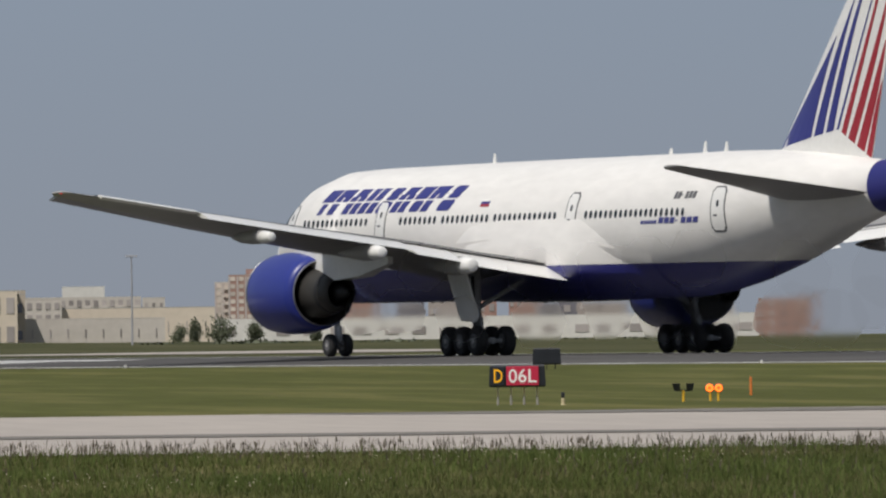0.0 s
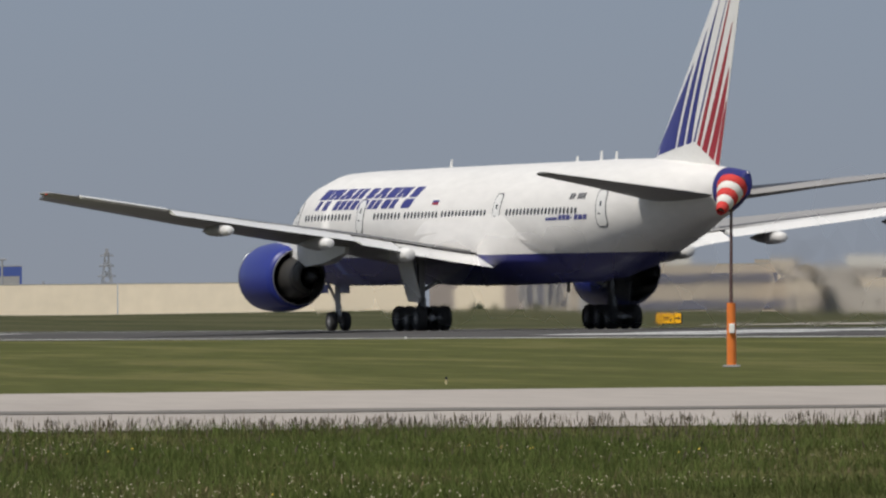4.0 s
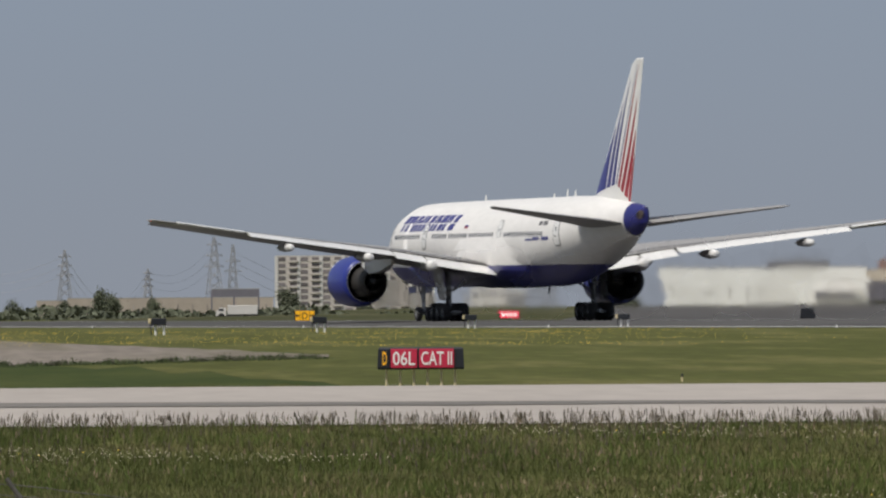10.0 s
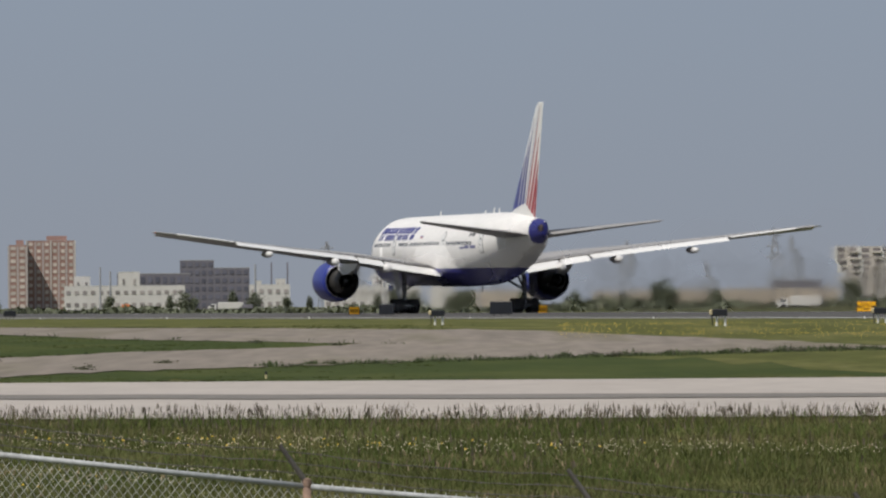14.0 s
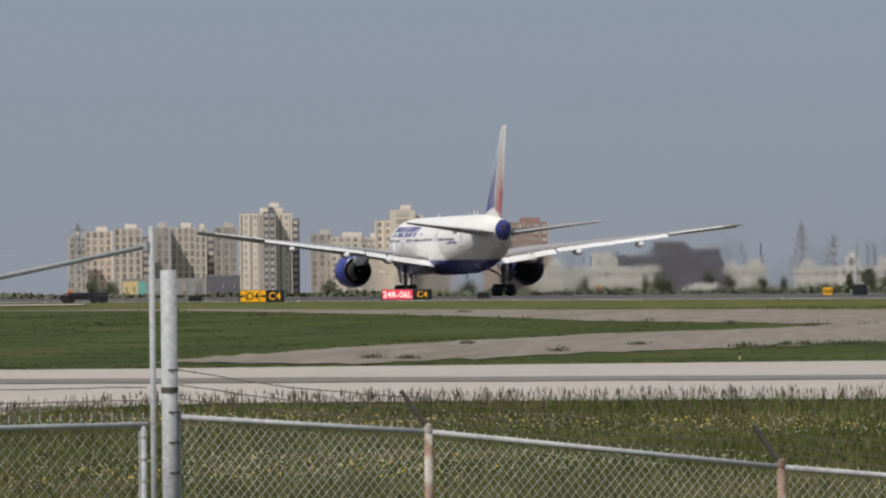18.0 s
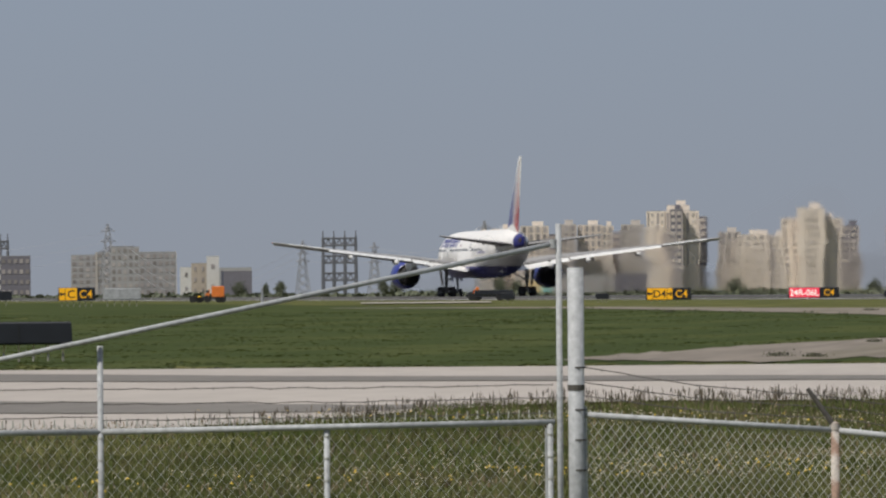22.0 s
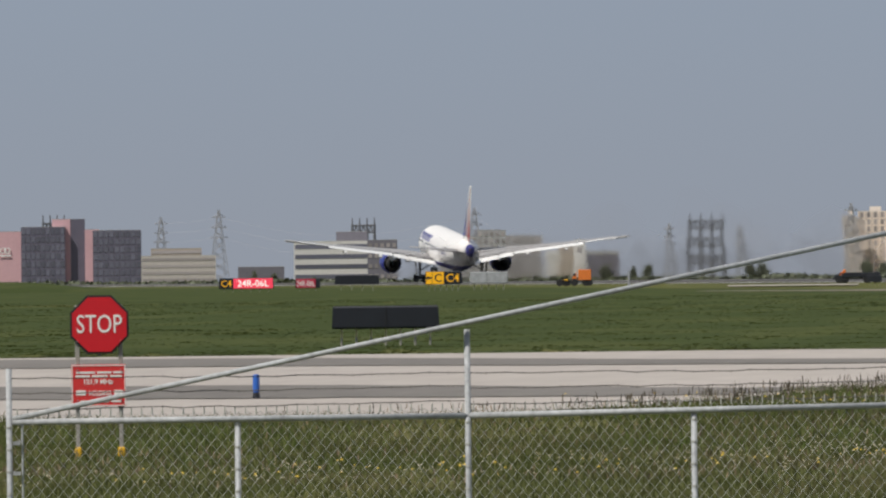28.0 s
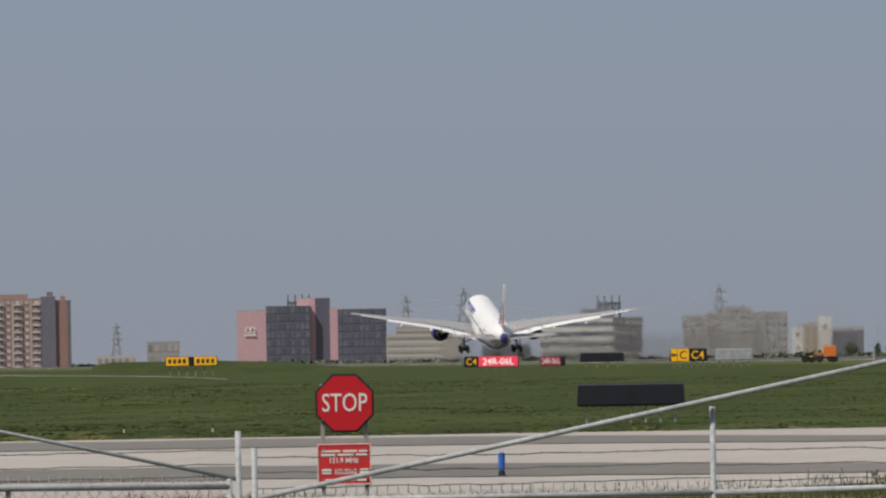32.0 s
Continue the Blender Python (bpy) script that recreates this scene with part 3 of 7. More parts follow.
def build_engine(jet, s):
    y, zc = s * (9.6 if s < 0 else 9.95), 2.95
    a0 = 19.2 - GEAR
    prof = [(a0 + 0.12, 1.5), (a0, 1.6), (a0 + 0.1, 1.7), (a0 + 0.5, 1.8), (a0 + 1.6, 1.88), (a0 + 3.0, 1.86), (a0 + 4.2, 1.72), (a0 + 4.9, 1.55), (a0 + 4.85, 1.48), (a0 + 4.0, 1.52), (a0 + 2.5, 1.5), (a0 + 1.0, 1.48)]
    cowl = part("fan_cowl", turned(prof, 40, "x", (0, y, zc), False), M_BLUE, jet, "glossy blue engine fan cowl", True)
    part("intake_lip", turned([(a0 - 0.012, 1.6), (a0 + 0.06, 1.715), (a0 + 0.3, 1.79), (a0 + 0.32, 1.76), (a0 + 0.08, 1.6), (a0 + 0.1, 1.49)], 40, "x", (0, y, zc), False), M_STEEL, cowl, "bare metal intake lip", True)
    fan = part("fan", turned([(a0 + 1.0, 0.05), (a0 + 1.35, 0.3), (a0 + 1.5, 0.45), (a0 + 1.52, 1.48), (a0 + 1.6, 1.48), (a0 + 1.6, 0.3)], 32, "x", (0, y, zc)), M_DARK, jet)
    bm = bmesh.new()
    for k in range(22):
        ang = 2 * math.pi * k / 22
        m = Matrix.Translation((a0 + 1.45, y, zc)) @ Matrix.Rotation(ang, 4, "X") @ Matrix.Rotation(0.6, 4, "Z")
        add_box(bm, (0, 0, 0.95), (0.02, 0.28, 1.0), m)
    part("fan_rotor", bm, M_STEEL, fan, "metal fan blades")
    core = part("core_cowl", turned([(a0 + 2.5, 1.15), (a0 + 4.4, 1.2), (a0 + 5.2, 1.1), (a0 + 6.2, 0.88), (a0 + 6.9, 0.72), (a0 + 6.88, 0.66), (a0 + 6.0, 0.64)], 32, "x", (0, y, zc), False), M_CORE, jet, "dark grey metal core cowl", True)
    part("exhaust_plug", turned([(a0 + 5.6, 0.5), (a0 + 6.6, 0.42), (a0 + 7.6, 0.14), (a0 + 7.7, 0.02)], 24, "x", (0, y, zc)), M_DARK, core, "dark exhaust plug", True)
    part("fan_duct", turned([(a0 + 4.86, 1.475), (a0 + 4.0, 1.505), (a0 + 2.6, 1.485), (a0 + 2.6, 1.47), (a0 + 4.0, 1.49), (a0 + 4.86, 1.465)], 40, "x", (0, y, zc), False), M_GEAR, cowl, "light grey fan duct lining", True)
    part("nozzle_ring", turned([(a0 + 4.7, 1.58), (a0 + 4.95, 1.5), (a0 + 4.93, 1.46), (a0 + 4.7, 1.5)], 40, "x", (0, y, zc), False), M_STEEL, cowl, "bare metal nozzle ring", True)
    part("core_ring", turned([(a0 + 5.9, 0.96), (a0 + 6.1, 0.92), (a0 + 6.1, 0.88), (a0 + 5.9, 0.9)], 32, "x", (0, y, zc), False), M_DARK, core)
    part("bypass_vane_ring", turned([(a0 + 2.6, 1.16), (a0 + 2.62, 1.5), (a0 + 2.7, 1.5), (a0 + 2.72, 1.16)], 32, "x", (0, y, zc), False), M_DARK, core)
    for dy, dz, k in ((-0.62, 0.95, 0.22), (-0.9, 0.2, 0.15)):
        if s < 0:
            part("cowl_mark", turned([(-0.01, 0.02), (-0.01, k), (0.012, k), (0.012, 0.02)], 12, "y", (a0 + 1.5, y - 1.78 - dy * 0.02 + 0.02, zc + dz * 0.55 - 0.2)), M_SIGNWHITE, cowl, "small pale maker's mark")
    # pylon
    le, te, z, th, tw = wing_at(9.6)
    rings = []
    for x, zl, zh, w in ((a0 + 1.8, zc + 1.72, zc + 1.85, 0.1), (a0 + 3.0, zc + 1.6, zc + 2.05, 0.3), (a0 + 5.0, zc + 1.0, z + 0.25, 0.36), (a0 + 7.0, zc + 0.55, z - 0.1, 0.42), (a0 + 9.5, zc + 0.7, z - 0.35, 0.38), (a0 + 12.2, z - 0.85, z - 0.55, 0.12)):
        rings.append([(x, y - w, zl), (x, y - w, zh), (x, y + w, zh), (x, y + w, zl)])
    part("pylon", loft(rings), M_WHITE, jet, "light grey engine pylon")
    part("strake", box((a0 + 1.7, y - s * 1.35, zc + 1.45), (1.2, 0.05, 0.3)), M_BLUE, jet)


def build_gear(jet, s):
    y = s * 5.5
    top = 4.1
    part("main_strut", tube((0, y, 0.7), (-0.2, y, top), 0.2, 0.24, 12), M_GEAR, jet, "grey main landing gear strut", True)
    part("strut_piston", tube((0, y, 0.68), (-0.07, y, 1.9), 0.13, 0.13, 12), M_STEEL, jet, "bright strut piston")
    part("bogie_beam", box((0, y, 0.68), (3.3, 0.26, 0.3), 0.05), M_GEAR, jet)
    for k in (-1, 0, 1):
        part("axle", tube((1.46 * k, y - 0.75, 0.67), (1.46 * k, y + 0.75, 0.67), 0.09), M_GEAR, jet)
        for e in (-1, 1):
            build_wheel(jet, 1.46 * k, y + e * 0.7, 0.67, 0.67, 0.5, s)
    part("side_brace", tube((-0.1, y, 2.1), (-0.1, s * 2.6, 3.7), 0.11), M_GEAR, jet)
    part("drag_brace", tube((-0.1, y, 2.0), (-2.4, y - s * 0.3, 4.0), 0.1), M_GEAR, jet)
    part("torque_link", box((0.3, y, 1.3), (0.35, 0.16, 0.9), 0.04), M_GEAR, jet)
    rings = [[(x0 + 0.55, y + s * 0.55, 1.5 + dz), (x0 + 0.55, y + s * 0.62, 1.5 + dz), (x0 - 0.35, y + s * 0.95, 4.4), (x0 - 0.35, y + s * 0.88, 4.4)] for x0, dz in ((-1.25, 0.35), (-1.0, 0.08), (0.55, 0.0), (0.8, 0.3))]
    # far door takes a dark colour for the shade on its inner face
    part("gear_door", loft(rings), M_WHITE if s < 0 else M_DARK, jet, "light grey main gear door beside the strut" if s < 0 else "main gear door coloured dark for the shade on its inner face")
    bm = bmesh.new()
    for k in range(3):
        add_tube(bm, (0.12 * k, y - 0.2, 0.9), (0.1 * k - 0.1, y - 0.22, 3.6), 0.025, 0.025, 6)
    part("hydraulic_lines", bm, M_DARK, jet, "dark hydraulic lines")


def build_nose_gear(jet):
    x = 4.75 - GEAR
    part("nose_strut", tube((x, 0, 0.55), (x - 0.1, 0, 2.9), 0.14, 0.17, 12), M_GEAR, jet)
    part("nose_axle", tube((x, -0.5, 0.54), (x, 0.5, 0.54), 0.08), M_GEAR, jet)
    for e in (-1, 1):
        build_wheel(jet, x, e * 0.4, 0.54, 0.54, 0.4, e)
    part("nose_drag_brace", tube((x, 0, 1.4), (x - 1.7, 0, 2.8), 0.08), M_GEAR, jet)
    part("nose_torque_link", box((x + 0.22, 0, 1.1), (0.3, 0.14, 0.7), 0.03), M_GEAR, jet)
    for e in (-1, 1):
        part("nose_gear_door", box((x - 0.9, e * 0.62, 2.35), (2.0, 0.05, 0.5), 0.02), M_DEEPBLUE, jet)
    part("taxi_lamp", turned([(-0.1, 0.02), (-0.08, 0.14), (0.08, 0.12), (0.1, 0.02)], 12, "x", (x - 0.25, 0, 1.75)), M_STEEL, jet)


def fin_le(z):
    return 51.0 + (z - 8.3) * 1.0


def fin_te(z):
    return 60.1 + (z - 8.3) * 0.335


def fin_point(u, z, s, proud):
    le, te = fin_le(z), fin_te(z)
    if z > 18.0:
        le += (z - 18.0) * 1.6
    t = (0.52 - 0.036 * (z - 8.3)) * (2.97 * math.sqrt(u) - 1.26 * u - 3.52 * u * u + 2.84 * u ** 3 - 1.03 * u ** 4) * 0.72
    return (le + (te - le) * u - GEAR, s * (t + proud), z)


def build_fin(jet):
    rings = []
    for z in (8.0, 8.6, 9.5, 11, 13, 15, 17, 18.0, 18.3, 18.42):
        n = 14
        us = [(1 - math.cos(math.pi * i / (n - 1))) / 2 for i in range(n)]
        rings.append([fin_point(u, z, -1, 0) for u in us] + [fin_point(u, z, 1, 0) for u in us[::-1][1:-1]])
    fin = part("fin", loft(rings), M_WHITE, jet, "white tail fin with blue and red stripes", True)
    # stripes: lower edge follows the white root fairing, u-bounds from bottom to top
    def foot(a):
        return 8.95 + 0.13 * (a - 52.0) if a < 57.4 else 9.65 - 0.5 * (a - 57.4)
    rows = ((M_DEEPBLUE, 0.021, 0.352, 0.155, 0.165, 13.7), (M_DEEPBLUE, 0.378, 0.468, 0.222, 0.232, 15.4), (M_DEEPBLUE, 0.496, 0.57, 0.312, 0.322, 17.1),
            (M_DEEPBLUE, 0.598, 0.622, 0.572, 0.588, 18.0), (M_REDP, 0.656, 0.71, 0.682, 0.698, 18.0), (M_REDP, 0.738, 0.812, 0.876, 0.888, 15.7),
            (M_REDP, 0.84, 0.918, 0.95, 0.961, 13.4), (M_REDP, 0.94, 0.99, 0.982, 0.988, 11.7))
    for material, a0, a1, b0, b1, ztop in rows:
        for s in (-1, 1):
            bm = bmesh.new()
            cols = []
            n = 12
            for e in (0, 1):
                z0 = 9.0
                for _ in range(8):
                    u = (a0, a1)[e]
                    z0 = foot(fin_le(z0) + u * (fin_te(z0) - fin_le(z0)))
                col = []
                for k in range(n + 1):
                    f = k / n
                    z = z0 + (ztop - z0) * f
                    half = ((a1 - a0) * (1 - f ** 4) + (b1 - b0) * f ** 4) / 2 if a0 > 0.1 else ((a1 - a0) * (1 - f) + (b1 - b0) * f) / 2
                    u = min(0.992, ((a0 + a1) * (1 - f) + (b0 + b1) * f) / 2 + (-half, half)[e])
                    col.append((u, z))
                cols.append(col)
            vs = []
            for k in range(n + 1):
                r = []
                for j in range(5):
                    g = j / 4
                    u, z = (cols[0][k][i] * (1 - g) + cols[1][k][i] * g for i in (0, 1))
                    r.append(bm.verts.new(fin_point(u, z, s, 0.012)))
                vs.append(r)
            for p, q in zip(vs, vs[1:]):
                for j in range(4):
                    bm.faces.new((p[j], p[j + 1], q[j + 1], q[j]))
            bmesh.ops.recalc_face_normals(bm, faces=bm.faces)
            part("stripe", bm, material, fin)


def build_plane():
    jet = new("airliner")
    st = sorted(set([f[0] for f in FUS] + list(np.arange(0.6, 62, 0.8))))
    fus = part("fuselage", loft([fus_ring(a) for a in st]), M_LIVERY, jet, "white fuselage with a blue belly and tail cone", True)
    # wing-to-body fairing
    rings = []
    for a, g in ((18.5, 0.0), (20.5, 0.35), (23.5, 0.75), (28, 0.95), (33, 0.95), (36.5, 0.8), (39.5, 0.5), (42.0, 0.2), (44.0, 0.0)):
        ring = []
        for i in range(28):
            ang = math.pi * (i / 27 - 0.5) * (0.8 + 0.2 * g) + math.pi
            top, bot, w = fus_at(a)
            r = 3.0 + g * 0.32
            y, z = r * math.sin(ang), 5.3 + (2.72 + 0.2 * g) * math.cos(ang)
            ring.append((a - GEAR, y, z))
        rings.append(ring)
    part("belly_fairing", loft(rings, False, False), M_LIVERY, jet, "white and blue wing-root fairing", True)
    # the skirt that flares out over each wing root
    for s in (-1, 1):
        rings = []
        for a in np.linspace(21.0, 43.5, 46):
            f = float(np.interp(a, [21, 26, 30, 36.5, 43.5], [0, 0.75, 1, 1, 0]))
            f = f * f * (3 - 2 * f)
            zt, flare = 4.0 + 2.3 * f, 0.95 * f ** 0.8
            ring = []
            for u in np.linspace(0, 1, 13):
                z = zt + (3.55 - zt) * u
                y = abs(skin(a, z, s, 0.0)[1])
                ring.append((a - GEAR, s * (y - 0.03 * (u == 0) + flare * u ** 1.5), z))
            for u, k in ((3.3, 0.9), (3.05, 0.6), (2.8, 0.0)):
                ring.append((a - GEAR, s * (abs(skin(a, u, s, 0.0)[1]) - 0.04 + flare * k), u))
            rings.append(ring)
        part("wing_root_skirt", loft(rings, False, False), M_LIVERY, jet, "white flared fairing over the wing root", True)
    # cockpit and cabin
    for a0, a1, z0, z1 in ((2.35, 2.9, 6.05, 6.55), (2.98, 3.6, 6.15, 6.85), (3.68, 4.35, 6.3, 6.95)):
        for s in (-1, 1):
            skin_part("cockpit_window", M_GLASS, fus, a0=a0, a1=a1, z0=z0, z1=z1, side=s, shear=0.25)
    bm = bmesh.new()
    skin_patch(bm, 30.0 - 0.135, 30.0 + 0.135, 6.05, 6.44, -1, 0.012, 2, 4, 0.0, 0.12)
    bmesh.ops.recalc_face_normals(bm, faces=bm.faces)
    first = part("cabin_window", bm, M_GLASS, fus)
    for a0, a1, n in ((7.6, 14.7, 14), (18.5, 22.2, 8), (23.1, 27.8, 10), (28.65, 34.9, 13), (38.1, 47.7, 20)):
        for k in range(n):
            a = a0 + (a1 - a0) * k / (n - 1)
            for s in (-1, 1):
                base, here = skin(30.0, 6.25), skin(a, 6.25)
                m = Matrix.Translation((a - 30.0, s * (here[1] - base[1]) * (-1 if s > 0 else -1) if s > 0 else here[1] - base[1], 0))
                if s > 0:
                    m = Matrix.Translation((a - 30.0, base[1] - here[1], 0)) @ Matrix.Diagonal((1, -1, 1, 1))
                share("cabin_window", first.data, fus, m)
    first.matrix_basis = Matrix.Translation((29.17 - 30.0, 0, 0))
    for a0, a1, z0, z1 in ((5.0, 6.05, 5.3, 7.15), (15.75, 16.85, 5.3, 7.2), (36.0, 37.1, 5.3, 7.28), (50.1, 51.35, 5.32, 7.32)):
        for s in (-1, 1):
            d = skin_part("cabin_door", M_LINE, fus, "white cabin door with a dark seam", a0=a0, a1=a1, z0=z0, z1=z1, side=s, proud=0.012, nz=10, round_=0.22)
            skin_part("door_panel", M_WHITE, d, a0=a0 + 0.09, a1=a1 - 0.09, z0=z0 + 0.07, z1=z1 - 0.07, side=s, proud=0.022, nz=10, round_=0.18)
            skin_part("door_window", M_GLASS, d, a0=(a0 + a1) / 2 - 0.1, a1=(a0 + a1) / 2 + 0.1, z0=6.4, z1=6.72, side=s, proud=0.03, nz=4, round_=0.09)
            skin_part("door_handle", M_LINE, d, a0=a0 + 0.3, a1=a0 + 0.6, z0=6.0, z1=6.08, side=s, proud=0.03, nz=1)
    # title: slanted blue strokes, parted by one pale slash along the whole row
    full, legs, peak, one, bowl, heel = ((0.0, 1.0),), ((0.0, 0.42), (0.55, 0.98)), ((0.15, 0.88),), ((0.0, 0.5),), ((0.02, 0.93),), ((0.2, 0.98),)
    a = 8.4
    for w, over, under in ((1.35, full, ((0.3, 0.7),)), (1.5, full, one), (1.6, peak, legs), (1.7, legs, legs), (1.5, heel, bowl), (1.6, peak, legs), (1.35, full, heel), (1.5, full, one), (1.6, heel, bowl)):
        for z0, z1, strokes in ((7.46, 7.8, over), (7.24, 7.46, legs if over in (full, peak) and under in (one, legs) else over), (6.66, 7.16, under)):
            for l, r in strokes:
                d = 0.85 * (z0 - 6.65)
                skin_part("title_mark", M_DEEPBLUE, fus, a0=a + w * l + d, a1=a + w * r + d, z0=z0, z1=z1, proud=0.012, shear=0.85, nz=4, round_=0.14 if strokes in (bowl, heel) else 0.0)
        a += w + 0.19
    for k in range(6):
        skin_part("registration_mark", M_LINE, fus, a0=46.6 + 0.35 * k, a1=46.6 + 0.35 * k + (0.26 if k != 2 else 0.14), z0=6.83 if k != 2 else 6.95, z1=7.14 if k != 2 else 7.02, proud=0.012, shear=0.3, nz=2)
    for k in range(5):
        skin_part("type_mark", M_DEEPBLUE, fus, a0=43.7 + 0.32 * k, a1=43.7 + 0.32 * k + 0.26, z0=5.75, z1=5.9, proud=0.012, shear=0.3, nz=2)
    for k in range(7):
        skin_part("type_mark", M_DEEPBLUE, fus, a0=45.45 + 0.52 * k, a1=45.45 + 0.52 * k + (0.42 if k != 3 else 0.2), z0=5.76 if k != 3 else 5.84, z1=6.02 if k != 3 else 5.9, proud=0.012, shear=0.35, nz=2)
    for k, m in enumerate((M_REDP, M_DEEPBLUE, M_SIGNWHITE)):
        skin_part("flag_band", m, fus, a0=26.8, a1=27.7, z0=6.78 + 0.12 * k, z1=6.9 + 0.12 * k, proud=0.012, shear=0.3, nz=1)
    for x, h in ((22.1, 0.42), (40.4, 0.28), (43.8, 0.5), (45.9, 0.42)):
        t = fus_at(x)[0]
        part("antenna", loft([[(x - GEAR, -0.04, t - 0.05), (x + 0.3 - GEAR, -0.04, t - 0.05), (x + 0.3 - GEAR, 0.04, t - 0.05), (x - GEAR, 0.04, t - 0.05)],
                              [(x + 0.16 - GEAR, -0.02, t + h), (x + 0.3 - GEAR, -0.02, t + h), (x + 0.3 - GEAR, 0.02, t + h), (x + 0.16 - GEAR, 0.02, t + h)]]), M_WHITE, fus)
    part("belly_antenna", box((39.2 - GEAR, 0, 2.25), (0.3, 0.05, 0.55)), M_DARK, fus)
    part("belly_beacon", turned([(2.35, 0.02), (2.4, 0.12), (2.55, 0.14)], 10, "z", (27.5 - GEAR, 0, 0)), M_REDP, fus)
    # the cut-away left side of the tail cone with its round exhaust
    skin_part("exhaust_cutout", M_SOOT, fus, "brownish bare metal cut-out at the tail's end", a0=63.0, a1=63.77, z0=7.12, z1=7.72, proud=0.02, nz=8, na=4, shear=0.25, round_=0.2)
    part("exhaust_outlet", turned([(-0.3, 0.02), (-0.3, 0.2), (0.0, 0.24), (0.03, 0.2), (-0.2, 0.16)], 16, "x", (63.3 - GEAR, -0.3, 7.42)), M_RUBBER, fus, "black tail exhaust outlet")
    part("tail_light", turned([(0.0, 0.05), (0.05, 0.04), (0.08, 0.01)], 10, "x", (63.75 - GEAR, 0, 7.95)), M_WHITE, fus)
    build_fin(jet)
    wings = []
    for s in (-1, 1):
        w = part("wing", loft([foil(le, te, s * b, z, th, tw) for b, le, te, z, th, tw in WING]), M_WING, jet, "light grey swept wing", True)
        wings.append(w)
        for name, b0, b1, c0, c1, ang in (("inboard_flap", 3.2, 8.0, 2.6, 2.4, 16), ("flaperon", 8.2, 10.6, 2.3, 2.1, 15), ("outboard_flap", 10.8, 22.5, 1.9, 1.3, 12), ("aileron", 22.8, 28.3, 1.1, 0.8, 2)):
            rr = []
            for b, c in ((b0, c0), ((b0 + b1) / 2, (c0 + c1) / 2), (b1, c1)):
                te = wing_at(b)[1]
                rr.append(foil(te - 0.35 * c, te + 0.72 * c if "flap" in name else te + 0.35 * c, s * b, te_height(b) + 0.02, 0.2, ang, 8))
            part(name, loft(rr), M_WHITE, w, "pale lowered flap" if "flap" in name else "pale aileron")
            # raised dark strip: shade of the slot between wing skin and surface behind
            rr = []
            for k in range(9):
                b, c = b0 + (b1 - b0) * k / 8, c0 + (c1 - c0) * k / 8
                te = wing_at(b)[1]
                rr.append([wing_top(b, te - 0.35 * c + e, s, up) for e, up in ((-0.42, 0.0), (-0.4, 0.03), (-0.02, 0.045), (0.0, 0.0))])
            part("slot_shade", loft(rr, False, False), M_LINE, w, "dark strip for the shade in the slot before the flap" if "flap" in name else "")
        rr = []
        for b in (4.2, 9.0, 10.4, 20, 30.1):
            le, te, z, th, tw = wing_at(b)
            rr.append(foil(le - 0.42, le + 0.9, s * b, z - (0.34 if b < 15 else 0.27), 0.22 if b < 15 else 0.12, -12, 8))
        part("slat", loft(rr), M_STEEL, w, "bare metal leading-edge slat")
        for b, ln in ((8.0, 6.0), (13.0, 5.0), (19.5, 4.2)):
            te = wing_at(b)[1]
            z = te_height(b) - 0.34
            k = ln / 6
            f = part("flap_track_fairing", turned([(-ln * 0.5, 0.04), (-ln * 0.25, 0.24), (0.1, 0.44 * k), (1.25, 0.42 * k), (1.26, 0.02)], 14, "x", (te - GEAR, s * b, z - 0.4)), M_WING, w, "grey flap track fairing", True)
            part("fairing_tail", turned([(1.2, 0.38 * k), (1.22, 0.42 * k), (1.6, 0.39 * k), (2.1, 0.3 * k), (2.14, 0.26 * k), (2.15, 0.03)], 14, "x", (te - GEAR, s * b, z - 0.4)), M_WHITE, f, "white fairing tail cone", True)
        part("wing_tip_light", box((42.3 - GEAR, s * 30.4, 7.3), (0.22, 0.08, 0.07), 0.02), M_NAVRED if s < 0 else M_WHITE, w)
        part("fuel_vent", box((35.2 - GEAR, s * 22.6, 6.35), (0.6, 0.5, 0.12), 0.03), M_WING, w)
        part("stabilizer", loft([foil(53.6, 61.6, s * 1.0, 6.85, 0.75), foil(57.6, 62.4, s * 6.0, 7.45, 0.42), foil(61.0, 63.2, s * 10.5, 7.98, 0.22), foil(61.9, 63.3, s * 10.8, 8.02, 0.1)]), M_WING, jet, "grey horizontal stabilizer", True)
        build_engine(jet, s)
        build_gear(jet, s)
    build_nose_gear(jet)
    tagged(jet, "white and blue twin-engine airliner on its take-off run", "airplane")
    return jet, wings


jet, wings = build_plane()


